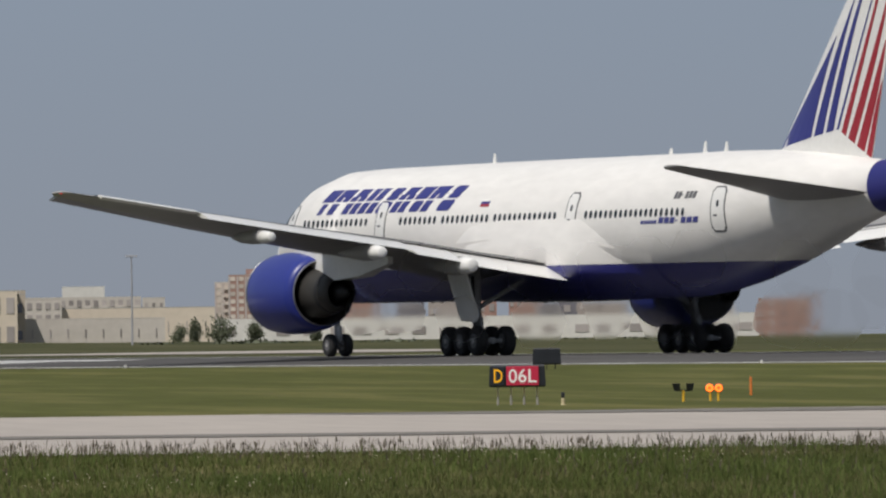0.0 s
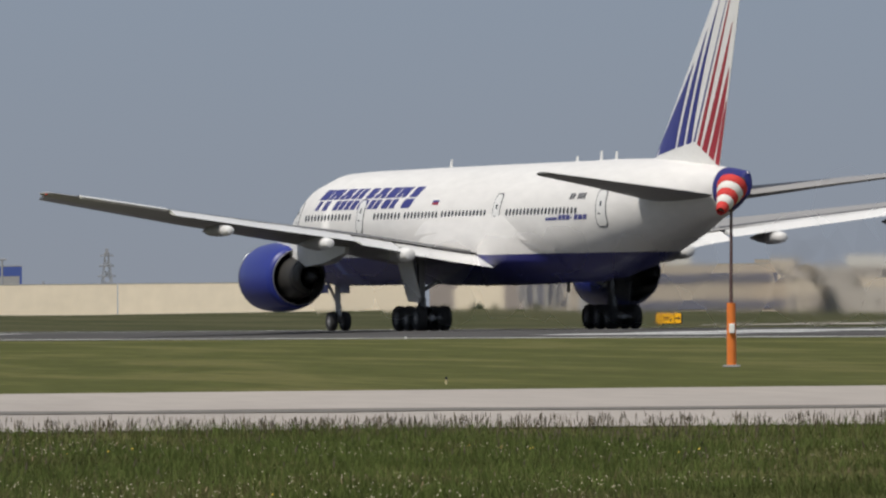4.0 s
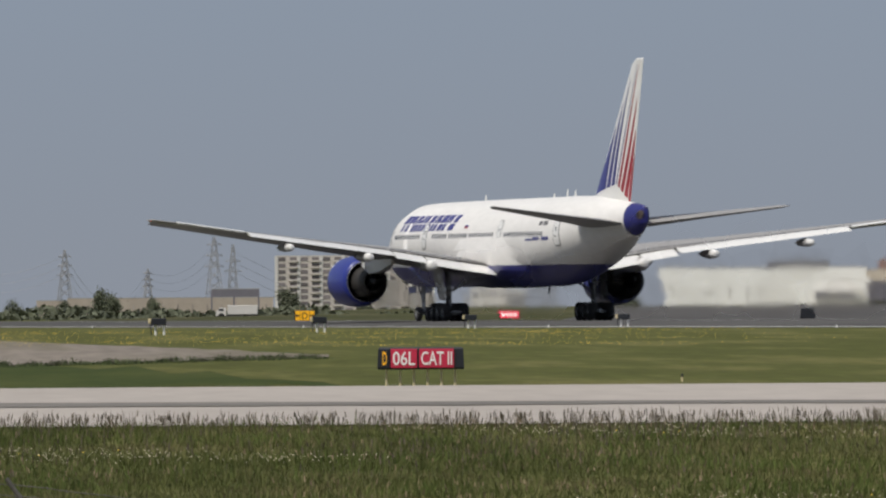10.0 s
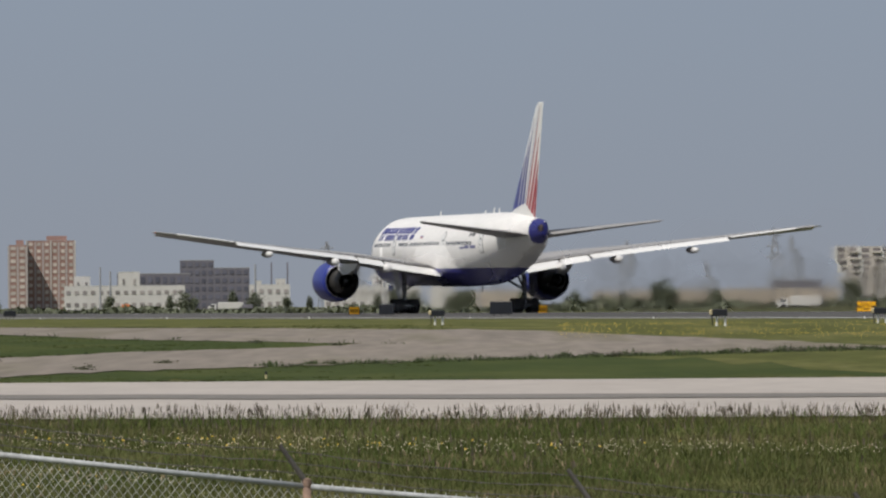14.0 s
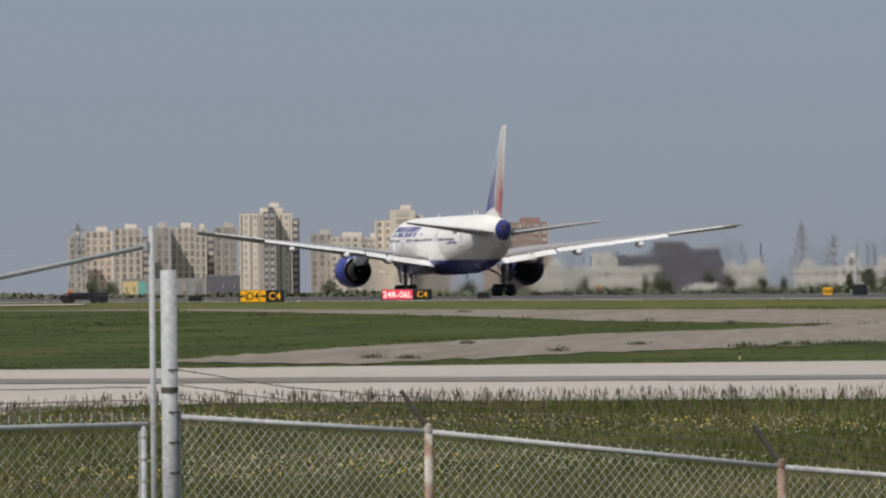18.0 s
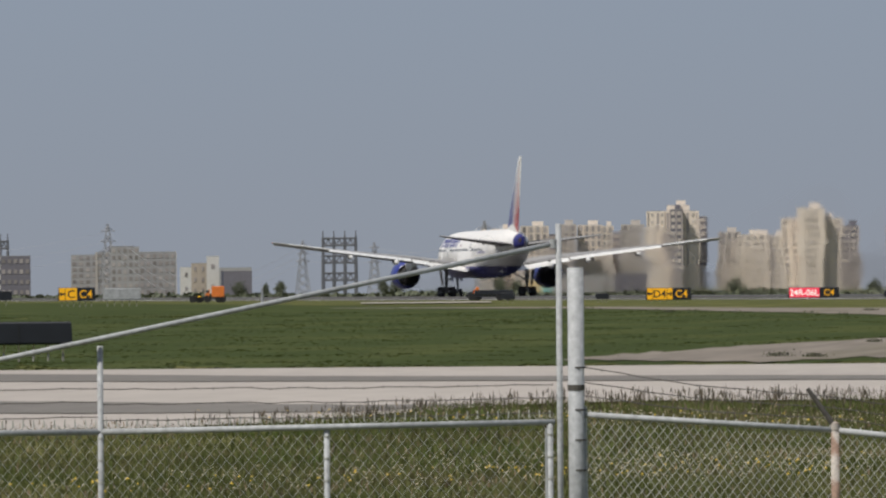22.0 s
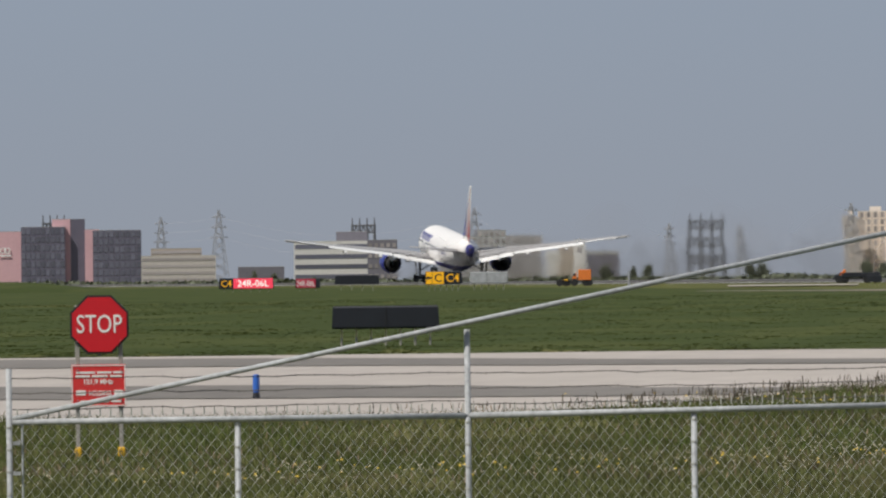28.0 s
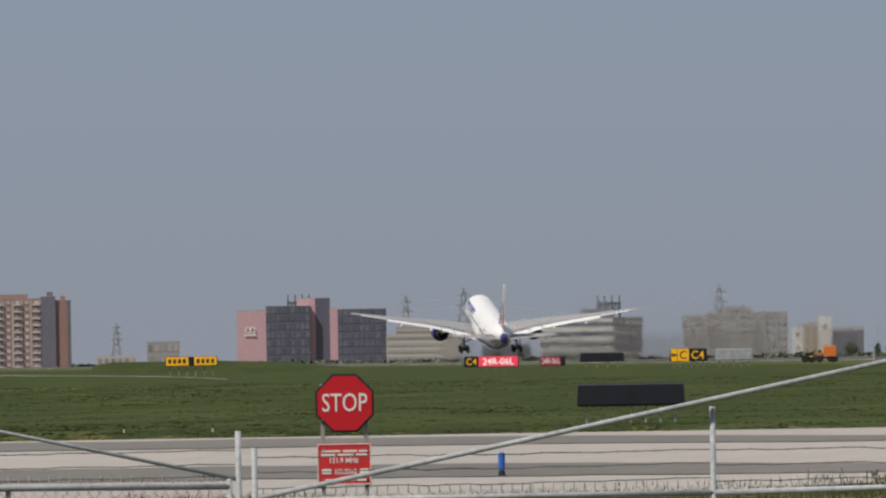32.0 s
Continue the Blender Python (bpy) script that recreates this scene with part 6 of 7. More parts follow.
    for a0, a1, z in ((78.3, 78.27, 6.2), (78.2, 78.15, 6.6), (77.92, 77.86, 6.4), (77.72, 77.64, 7.0), (77.7, 77.67, 8.0), (77.55, 77.5, 6.8), (77.42, 77.3, 5.6), (79.2, 79.12, 7.4)):
        block("factory_house", "small white roof house of a factory", cat_a, a0, a1, 2620, z, M_WHITEWALL, 1, 2, win=(0.25, 0.2), wins_from=4.8)
    for a in (78.22, 78.14, 77.6, 77.57):
        block("chimney", "thin dark factory chimney", cat_a, a + 0.004, a - 0.004, 2640, 10.5, M_SLATE, depth=0.5, roof=False)
    block(Wh, "low beige warehouse behind trees", cat_w, 77.3, 76.95, 2300, 3.3, M_BEIGE, 1, 6, win=(0.1, 0.2))
    block(Wh, "low beige warehouse behind trees", cat_w, 76.6, 75.9, 2350, 3.0, M_BEIGE, 1, 10, win=(0.1, 0.2))
    block("office_building", "low white factory with vents", cat_a, 79.155, 78.650, 2700, 5.4, M_WHITEWALL, 2, 12, win=(0.4, 0.3))
    block("office_building", "white stair block of a factory", cat_a, 78.981, 78.874, 2900, 9.2, M_WHITEWALL, 2, 2, win=(0.2, 0.3))
    block("office_building", "long dark office block behind a factory", cat_a, 78.986, 78.622, 2950, 8.9, M_SLATE, 3, 10, glass=TINTED, win=(0.6, 0.5))
    # towers
    g = "apartment towers"
    block(T, tower, cat_a, 80.051, 79.770, 4200, 25.8, M_TOWER, 10, 7, group=g, glass=PANE, win=(0.34, 0.6), piers=8)
    block(T, "cream crown of an apartment tower", cat_a, 79.980, 79.854, 4195, 29.6, M_TOWER, 11, 1, group=g, win=(0.5, 0.6), bottom=0.0)
    # slab for the tower's shaded side, the shade being its wall colour
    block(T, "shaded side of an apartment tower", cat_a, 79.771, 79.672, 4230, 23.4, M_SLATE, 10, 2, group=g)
    block(T, tower, cat_a, 80.276, 80.136, 4400, 21.0, M_TOWER, 9, 4, group=g, glass=PANE, win=(0.4, 0.6), piers=5)
    block(T, "narrow cream concrete apartment tower", cat_a, 80.099, 80.046, 4400, 20.5, M_TOWER, 9, 2, group=g)
    block(T, "brick-red edge of an apartment tower", cat_a, 79.524, 79.434, 4300, 23.6, M_BRICK, 10, 2, group=g)
    block(T, "brick-red apartment tower with pale columns", cat_a, 79.434, 79.195, 4310, 25.2, M_BRICK, 10, 6, group=g, win=(0.45, 0.5), piers=3, pier_mat=M_PALE)
    for a0, a1, d, z, n in ((81.575, 81.511, 4400, 22.4, 2), (81.496, 81.362, 4420, 24.1, 4), (81.351, 81.216, 4410, 25.0, 4), (81.174, 81.076, 4430, 25.6, 3), (81.067, 80.949, 4440, 25.4, 4),
                            (80.949, 80.893, 4400, 24.7, 2), (80.851, 80.739, 4440, 25.4, 3), (80.374, 80.262, 4450, 22.3, 3), (80.262, 80.094, 4440, 21.0, 5)):
        block(T, "cream apartment tower in a long row", cat_a, a0, a1, d, z, M_TOWER if n != 3 else M_PALE, 9, n, group=g, glass=PANE, win=(0.46, 0.78), piers=n + 1)
    # links whose shade is put into the slate wall colour
    for a0, a1, z in ((81.511, 81.49, 21.5), (81.216, 81.17, 22.0), (80.893, 80.85, 22.5)):
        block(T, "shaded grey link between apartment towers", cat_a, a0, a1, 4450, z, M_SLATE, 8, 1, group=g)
    block(T, tower, cat_a, 80.724, 80.47, 4200, 28.9, M_TOWER, 11, 5, group=g, win=(0.26, 0.45), piers=4)
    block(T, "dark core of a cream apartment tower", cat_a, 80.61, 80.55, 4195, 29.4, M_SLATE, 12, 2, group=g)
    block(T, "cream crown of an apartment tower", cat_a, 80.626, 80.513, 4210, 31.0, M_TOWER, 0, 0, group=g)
    # side slab again with shade as its colour
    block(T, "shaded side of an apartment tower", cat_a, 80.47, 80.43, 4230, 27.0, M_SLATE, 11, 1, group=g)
    block(Wh, "brown shed among the trees", cat_w, 80.896, 80.727, 2200, 3.8, M_SLATE, 1, 3, win=(0.1, 0.2))
    block(Wh, "low pale grey shed among trees", cat_w, 81.317, 80.9, 2300, 3.4, M_GREYWALL, 1, 6, win=(0.4, 0.5))
    block("kiosk", "small pale yellow kiosk", cat_a, 81.311, 81.235, 2000, 2.7, M_KIOSK, 1, 2, win=(0.2, 0.3))
    block("kiosk", "small teal kiosk beside a yellow one", cat_a, 81.235, 81.195, 2000, 2.6, M_TEAL)
    # left quarter
    block(A, "long grey apartment block far off", cat_a, 83.587, 83.42, 3600, 12.8, M_GREYWALL, 7, 5, group=g)
    block(A, "long grey apartment block far off", cat_a, 83.460, 83.068, 3500, 13.2, M_GREYWALL, 7, 12, group=g, piers=5, pier_mat=M_PALE)
    block("rooftop_plant", "grey rooftop storey of an apartment block", cat_a, 83.404, 83.272, 3550, 15.2, M_SLATE)
    block("silo_block", "narrow white concrete silo tower", cat_a, 83.046, 82.984, 2900, 7.1, M_WHITEWALL, 2, 1, win=(0.2, 0.3))
    block("silo_block", "beige concrete silo block with windows", cat_a, 82.990, 82.914, 3000, 8.4, M_BEIGE, 3, 2, win=(0.3, 0.4))
    block("silo_block", "tall white concrete silo tower", cat_a, 82.914, 82.852, 2950, 10.0, M_WHITEWALL, 2, 1, win=(0.3, 0.2))
    block("silo_block", "grey silo block with tall slots", cat_a, 82.852, 82.690, 2900, 6.9, M_GREYWALL, 1, 5, glass=TINTED, win=(0.4, 0.8))
    block("hotel", "pink hotel wing with a pale emblem", cat_a, 85.802, 85.656, 1900, 9.2, M_PINK)
    block("hotel", "dark glass facade of a hotel", cat_a, 85.656, 85.437, 1880, 9.8, M_HOTELGLASS, 7, 9, glass=TINTED, win=(0.75, 0.7))
    block("hotel", "pink stair tower of a hotel", cat_a, 85.501, 85.41, 1950, 11.4, M_PINK)
    # the pink tower's shaded side, put in with the dark facade colour
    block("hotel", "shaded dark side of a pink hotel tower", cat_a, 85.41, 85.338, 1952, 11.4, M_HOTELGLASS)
    block("hotel", "pink rendered pier of a hotel", cat_a, 85.339, 85.269, 1900, 9.4, M_PINK)
    block("hotel", "dark glass wing of a hotel", cat_a, 85.30, 85.059, 1850, 9.0, M_HOTELGLASS, 7, 9, glass=TINTED, win=(0.75, 0.7))
    bm = turned([(-0.05, 0.2), (-0.06, 0.32), (-0.02, 0.34), (-0.02, 0.18)], 16, "y", (0, 0, 0), False)
    d = beyond(85.729, 1900, 150)
    x, y = spot(85.735, d - 0.4)
    k = d / 1900
    e = new("hotel_emblem")
    for dx in (-0.35, 0.35):
        b2 = turned([(-0.05, 0.36), (-0.06, 0.52), (-0.02, 0.52), (-0.02, 0.36)], 16, "y", (dx, 0, 0), False)
        part("emblem_ring", b2, M_SIGNWHITE, e)
    bm.free()
    part("emblem_bar", box((0, -0.03, -0.85), (1.9, 0.05, 0.22)), M_SIGNWHITE, e)
    put(e, pose(x, y, EYE[2] + (6.1 - EYE[2]) * k, 0, 0, 85.735) @ Matrix.Scale(k, 4))
    tagged(e, "pale plain emblem on a pink hotel wall", "sign")
    block("car_park", "pale multi-storey car park with open decks", cat_a, 85.060, 84.690, 2100, 5.3, M_PALE, 4, 1, bands=True, win=(0.9, 0.4))
    block("car_park", "top deck of a pale car park", cat_a, 85.012, 84.760, 2150, 6.8, M_BEIGE, 5, 1, bands=True, win=(0.9, 0.4))
    block("office_building", "white office block with dark window bands", cat_a, 84.302, 83.909, 2000, 7.3, M_WHITEWALL, 4, 1, glass=TINTED, bands=True, win=(0.9, 0.42))
    block("rooftop_plant", "dark rooftop storey of a white office", cat_a, 84.091, 83.936, 2020, 9.0, M_SLATE)
    # wing lies in shade; the slate wall colour holds that shade
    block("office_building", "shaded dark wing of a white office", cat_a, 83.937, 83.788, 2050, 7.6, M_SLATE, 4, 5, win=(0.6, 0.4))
    block("office_building", "blue-grey office block far off", cat_a, 84.58, 84.35, 3300, 4.4, M_SLATE)
    block(A, "grey apartment block far off", cat_a, 83.389, 83.248, 3200, 13.6, M_GREYWALL, 7, 5)
    block(A, "grey far apartment block, lower wing", cat_a, 83.249, 83.066, 3250, 12.2, M_GREYWALL, 6, 6)
    block("silo_block", "dark low factory block behind scrub", cat_a, 82.829, 82.689, 2600, 5.6, M_SLATE)
    block(T, "brown apartment tower with rows of windows", cat_a, 87.143, 86.773, 2600, 15.8, M_BRICK, 10, 8, win=(0.4, 0.5), balconies=True)
    # the corner's shade is put in as a slate-coloured slab
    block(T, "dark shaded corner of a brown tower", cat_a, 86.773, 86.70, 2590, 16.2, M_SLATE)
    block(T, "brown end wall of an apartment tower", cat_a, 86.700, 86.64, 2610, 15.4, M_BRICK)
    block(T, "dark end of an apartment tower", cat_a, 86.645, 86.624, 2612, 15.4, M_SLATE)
    block("terminal_building", "far grey terminal with roof plant", cat_a, 86.249, 86.087, 2700, 5.8, M_GREYWALL, 2, 5)
    block("terminal_building", "low white terminal building far off", cat_a, 86.5, 86.3, 2700, 2.6, M_PALE, 1, 6)


build_town()


PYLONS = []


def build_pylon(turn, top_tilt, dist, wide=1.0, arms=3, label="grey steel lattice pylon"):
    """A lattice tower with cross-arms."""
    root = new("pylon")
    dist = beyond(turn, dist, 150)
    x, y = spot(turn, dist)
    h = EYE[2] + dist * math.tan(radians(top_tilt)) - GROUND_Z
    t = 0.05 * wide + dist / 34000
    b, k = 0.12 * h * wide, 0.018 * h
    legs = []
    for sx in (-1, 1):
        for sy in (-1, 1):
            part("leg", tube((sx * b, sy * b, 0), (sx * k, sy * k, h * 0.96), t, t * 0.7, 5), M_PYLON, root)
    n = 7
    bm = bmesh.new()
    for i in range(n):
        z0, z1 = h * i / n, h * (i + 1) / n
        w0, w1 = b + (k - b) * i / n, b + (k - b) * (i + 1) / n
        for s in (-1, 1):
            add_tube(bm, (-w0, s * w0, z0), (w1, s * w1, z1), t * 0.6, None, 4, False)
            add_tube(bm, (w0, s * w0, z0), (-w1, s * w1, z1), t * 0.6, None, 4, False)
    tagged(part("lattice", bm, M_PYLON, root), "thin steel lattice bracing", kind="stuff")
    for i in range(arms):
        z = h * (0.62 + 0.14 * i)
        ln = h * (0.13 - 0.015 * i)
        bm = bmesh.new()
        add_tube(bm, (-ln, 0, z), (ln, 0, z), t * 0.8, None, 5)
        for s in (-1, 1):
            add_tube(bm, (s * ln, 0, z), (0, 0, z + h * 0.05), t * 0.5, None, 4)
        part("cross_arm", bm, M_PYLON, root)
    part("peak", tube((0, 0, h * 0.9), (0, 0, h), t, t * 0.4, 5), M_PYLON, root)
    put(root, pose(x, y, GROUND_Z, 0, 0, turn + 12))
    tagged(root, label, "pylon", "pylons")
    PYLONS.append((turn, x, y, h, dist))


def build_mast(turn, top_tilt, dist, head=True, label="tall thin grey steel mast", r=0.12):
    root = new("lamp_mast")
    x, y = spot(turn, dist)
    h = EYE[2] + dist * math.tan(radians(top_tilt)) - GROUND_Z
    part("mast", tube((0, 0, 0), (0, 0, h), r * 1.3, r, 8), M_PYLON, root)
    if head:
        part("crossbar", box((0, 0, h), (1.6, 0.2, 0.16), 0.03), M_PYLON, root)
        for e in (-0.6, -0.2, 0.2, 0.6):
            part("floodlight", box((e, -0.12, h - 0.12), (0.24, 0.2, 0.2), 0.04), M_PYLON, root)
    put(root, pose(x, y, GROUND_Z, 0, 0, turn))
    tagged(root, label, "mast", "masts")


def build_gantry(turn0, turn1, top_tilt, dist, cols=4, levels=3, label="grey substation gantry of masts and beams", base=0.0):
    root = new("gantry")
    mid = (turn0 + turn1) / 2
    dist = beyond(mid, dist, 160)
    x, y = spot(mid, dist)
    w = abs(turn0 - turn1) * math.pi / 180 * dist
    h = EYE[2] + dist * math.tan(radians(top_tilt)) - GROUND_Z - base
    f = dist / 1000
    for i in range(cols):
        px = -w / 2 + w * i / (cols - 1)
        bm = bmesh.new()
        for s in (-1, 1):
            add_tube(bm, (px + s * 0.28, 0, 0), (px + s * 0.14, 0, h * 0.9), 0.1 * f, 0.08 * f, 5)
        add_tube(bm, (px, 0, h * 0.88), (px, 0, h), 0.08 * f, 0.05 * f, 5)
        mast = part("mast", bm, M_GANTRY, root)
        bm = bmesh.new()
        for j in range(8):
            add_tube(bm, (px - 0.25, 0, h * j / 9), (px + 0.25, 0, h * (j + 1) / 9), 0.045 * f, None, 4, False)
        tagged(part("lattice", bm, M_GANTRY, mast), "thin steel lattice bracing", kind="stuff")
    for j in range(levels):
        z = h * (0.88 - 0.27 * j)
        bm = bmesh.new()
        add_tube(bm, (-w / 2, 0, z), (w / 2, 0, z), 0.1 * f, None, 5)
        beam = part("beam", bm, M_GANTRY, root)
        part("lower_chord", tube((-w / 2, 0, z - 0.6 * f), (w / 2, 0, z - 0.6 * f), 0.1 * f, None, 5), M_GANTRY, beam)
        bm = bmesh.new()
        for k in range(12):
            add_tube(bm, (-w / 2 + w * k / 12, 0, z - 0.6 * f * (k % 2)), (-w / 2 + w * (k + 1) / 12, 0, z - 0.6 * f * ((k + 1) % 2)), 0.05 * f, None, 4, False)
        tagged(part("lattice", bm, M_GANTRY, beam), "thin steel lattice bracing", kind="stuff")
    put(root, pose(x, y, GROUND_Z + base, 0, 0, mid))
    tagged(root, label, "gantry", "gantries")


for a, e, d in ((77.323, 0.287, 2900), (77.118, 0.286, 2900), (76.459, 0.304, 2700), (76.047, 0.209, 3200), (77.944, 0.311, 2800), (77.79, 0.249, 3000), (74.084, 0.314, 2700), (74.014, 0.221, 3300),
                (74.407, 0.28, 3600), (75.716, 0.364, 3400), (72.191, 0.389, 3000), (83.403, 0.343, 3300), (82.436, 0.252, 3000), (82.08, 0.24, 3000), (81.532, 0.343, 3300), (84.96, 0.313, 2800), (84.673, 0.346, 2600), (86.4, 0.2, 3300), (73.1, 0.2, 3600), (70.35, 0.34, 3000), (68.95, 0.25, 3300)):
    build_pylon(a, e, d)
build_pylon(75.624, 0.327, 3000, 0.7, 2, "thin reddish steel lattice mast")
def build_lines():
    """Sagging cables between neighbouring pylons."""
    row = sorted(PYLONS)
    for p, q in zip(row, row[1:]):
        if q[0] - p[0] > 1.3 or abs(p[4] - q[4]) > 900:
            continue
        root = new("power_line")
        for k in range(3):
            a = Vector((p[1], p[2], p[3] * (0.62 + 0.14 * k)))
            b = Vector((q[1], q[2], q[3] * (0.62 + 0.14 * k)))
            pts = [a.lerp(b, f / 8) - Vector((0, 0, (b - a).length * 0.02 * math.sin(math.pi * f / 8))) for f in range(9)]
            side = (b - a).cross(Vector((0, 0, 1))).normalized() * 0.035
            rings = [[p_ + side, p_ - side, p_ + Vector((0, 0, 0.06))] for p_ in pts]
            part("cable", loft(rings), M_PYLON, root)
        put(root, Matrix.Translation((0, 0, GROUND_Z)))
        tagged(root, "thin grey cables strung between steel pylons", "power line", "power lines")


build_lines()
for a, e, d, hd in ((66.311, 0.42, 1500, True), (73.808, 0.393, 1700, False), (70.87, 0.292, 1900, True), (70.666, 0.18, 1900, False), (77.181, 0.196, 2000, False), (78.3, 0.2, 2100, False), (77.66, 0.2, 2100, False), (79.07, 0.19, 2300, False), (79.02, 0.17, 2300, False), (82.639, 0.02, 1300, False)):
    build_mast(a, e, d, hd, r=0.1 if d < 1800 else 0.16)
build_gantry(82.335, 82.172, 0.30, 2600)
build_gantry(85.545, 85.44, 0.33, 4600, 4, 2, "grey steel gantry of masts and beams")
build_gantry(84.01, 83.9, 0.298, 4560, 4, 2, "grey steel gantry of masts and beams")


def leaf_cloud(rng, n, centre, radii, size):
    """Leaf clumps scattered in an uneven body: quads with random turns."""
    c = np.array(centre) + rng.normal(size=(n, 3)) * np.array(radii) * 0.5
    u = rng.normal(size=(n, 3))
    u /= np.linalg.norm(u, axis=1)[:, None]
    v = np.cross(u, rng.normal(size=(n, 3)))
    v /= np.linalg.norm(v, axis=1)[:, None]
    s = size * rng.uniform(0.5, 1.3, size=(n, 1))
    verts = np.stack([c - u * s, c + v * s * 0.7, c + u * s, c - v * s * 0.7], 1).reshape(-1, 3)
    faces = np.arange(4 * n).reshape(-1, 4)
    return verts, faces


def tree_model(seed, slim):
    rng = np.random.default_rng(seed)
    root = new("tree")
    bm = bmesh.new()
    add_tube(bm, (0, 0, -0.2), (0.03, 0, 0.45), 0.05, 0.035, 7)
    tips = []
    for k in range(6):
        a = k * 1.05 + rng.uniform(0, 0.5)
        t = Vector((math.cos(a) * 0.25 * slim, math.sin(a) * 0.25 * slim, rng.uniform(0.35, 0.75)))
        add_tube(bm, (0.02, 0, 0.2 + 0.05 * k), t, 0.022, 0.008, 5)
        tips.append(t)
    part("trunk", bm, M_BARK, root)
    vs, fs, o = [], [], 0
    for t in tips + [Vector((0, 0, 0.72)), Vector((0.05, 0, 0.86)), Vector((-0.06, 0.05, 0.3)), Vector((0.1, -0.05, 0.35))]:
        v, f = leaf_cloud(rng, 170, t, (0.28 * slim, 0.28 * slim, 0.2), 0.045)
        vs.append(v)
        fs.append(f + o)
        o += len(v)
    c = mesh_arrays("crown", np.concatenate(vs), np.concatenate(fs), M_LEAF)
    c.parent = root
    return tagged(root, "green leafy tree in front of far buildings", "tree", "far trees")


def build_trees():
    models = [tree_model(s, w) for s, w in ((1, 1.0), (2, 0.7), (3, 1.4))]
    rng = random.Random(8)
    spots = [(66.08, 0.07), (66.0, 0.1), (65.873, 0.11), (65.7, 0.08), (65.4, 0.08), (68.65, 0.04), (68.5, 0.05), (68.4, 0.04), (68.2, 0.04), (75.354, 0.105), (75.32, 0.08), (74.967, 0.054), (76.013, 0.05), (77.324, 0.043), (77.28, 0.06), (77.24, 0.072), (76.996, 0.055), (76.716, 0.053), (76.469, 0.053), (76.286, 0.106), (76.25, 0.09), (76.216, 0.07), (76.028, 0.065), (77.5, 0.06), (77.6, 0.08), (77.7, 0.05), (80.28, 0.05), (82.55, 0.05), (82.62, 0.04), (82.75, 0.05), (84.4, 0.03), (84.5, 0.04)]
    for lo, hi, n in ((73.6, 74.1, 3), (78.0, 79.6, 9), (81.35, 81.65, 3), (81.9, 82.05, 2)):
        spots += [(rng.uniform(lo, hi), rng.uniform(0.03, 0.065)) for _ in range(n)]
    for i, (a, e) in enumerate(spots):
        d = 1800 + rng.uniform(-150, 200)
        d = beyond(a, d, 60)
        x, y = spot(a, d)
        h = EYE[2] + d * math.tan(radians(e)) - GROUND_Z
        m = pose(x, y, GROUND_Z, 0, 0, rng.uniform(0, 360)) @ Matrix.Diagonal((h * 0.75, h * 0.75, h, 1))
        src = models[i % 3]
        if i < 3:
            src.matrix_basis = m
        else:
            t = copy_thing(src, m)
            t.matrix_basis = m
    # low belt of scrub along the far edge of the field
    g = np.random.default_rng(6)
    n = 14000
    a = np.radians(g.uniform(61, 89, n))
    a = np.where((a > radians(66.3)) & (a < radians(74.0)), a + radians(9.0), a)
    a = np.where(a < radians(63.5), a + radians(13.4), a)
    d = np.clip((LANE + 45) / np.cos(a), 1500, 5000) * g.uniform(1.0, 1.05, n)
    thick = (a > radians(75.15)) & (a < radians(77.1))
    hgt = (0.3 + 0.55 * np.abs(np.sin(a * 300) * np.sin(a * 137 + 1)) + 0.25 * g.random(n)) * np.where(thick, 1.9, 1.0)
    c = np.stack([-np.sin(a) * d, np.cos(a) * d, GROUND_Z + hgt * g.random(n)], 1)
    u = g.normal(size=(n, 3))
    u /= np.linalg.norm(u, axis=1)[:, None]
    v = np.cross(u, g.normal(size=(n, 3)))
    v /= np.linalg.norm(v, axis=1)[:, None]
    s = g.uniform(0.25, 0.6, (n, 1)) * d[:, None] / 1650
    verts = np.stack([c - u * s, c + v * s * 0.7, c + u * s, c - v * s * 0.7], 1).reshape(-1, 3)
    ob = mesh_arrays("far_scrub", verts, np.arange(4 * n).reshape(-1, 4), M_LEAF)
    tagged(ob, "low green scrub along the far field edge", "scrub", kind="stuff")


build_trees()


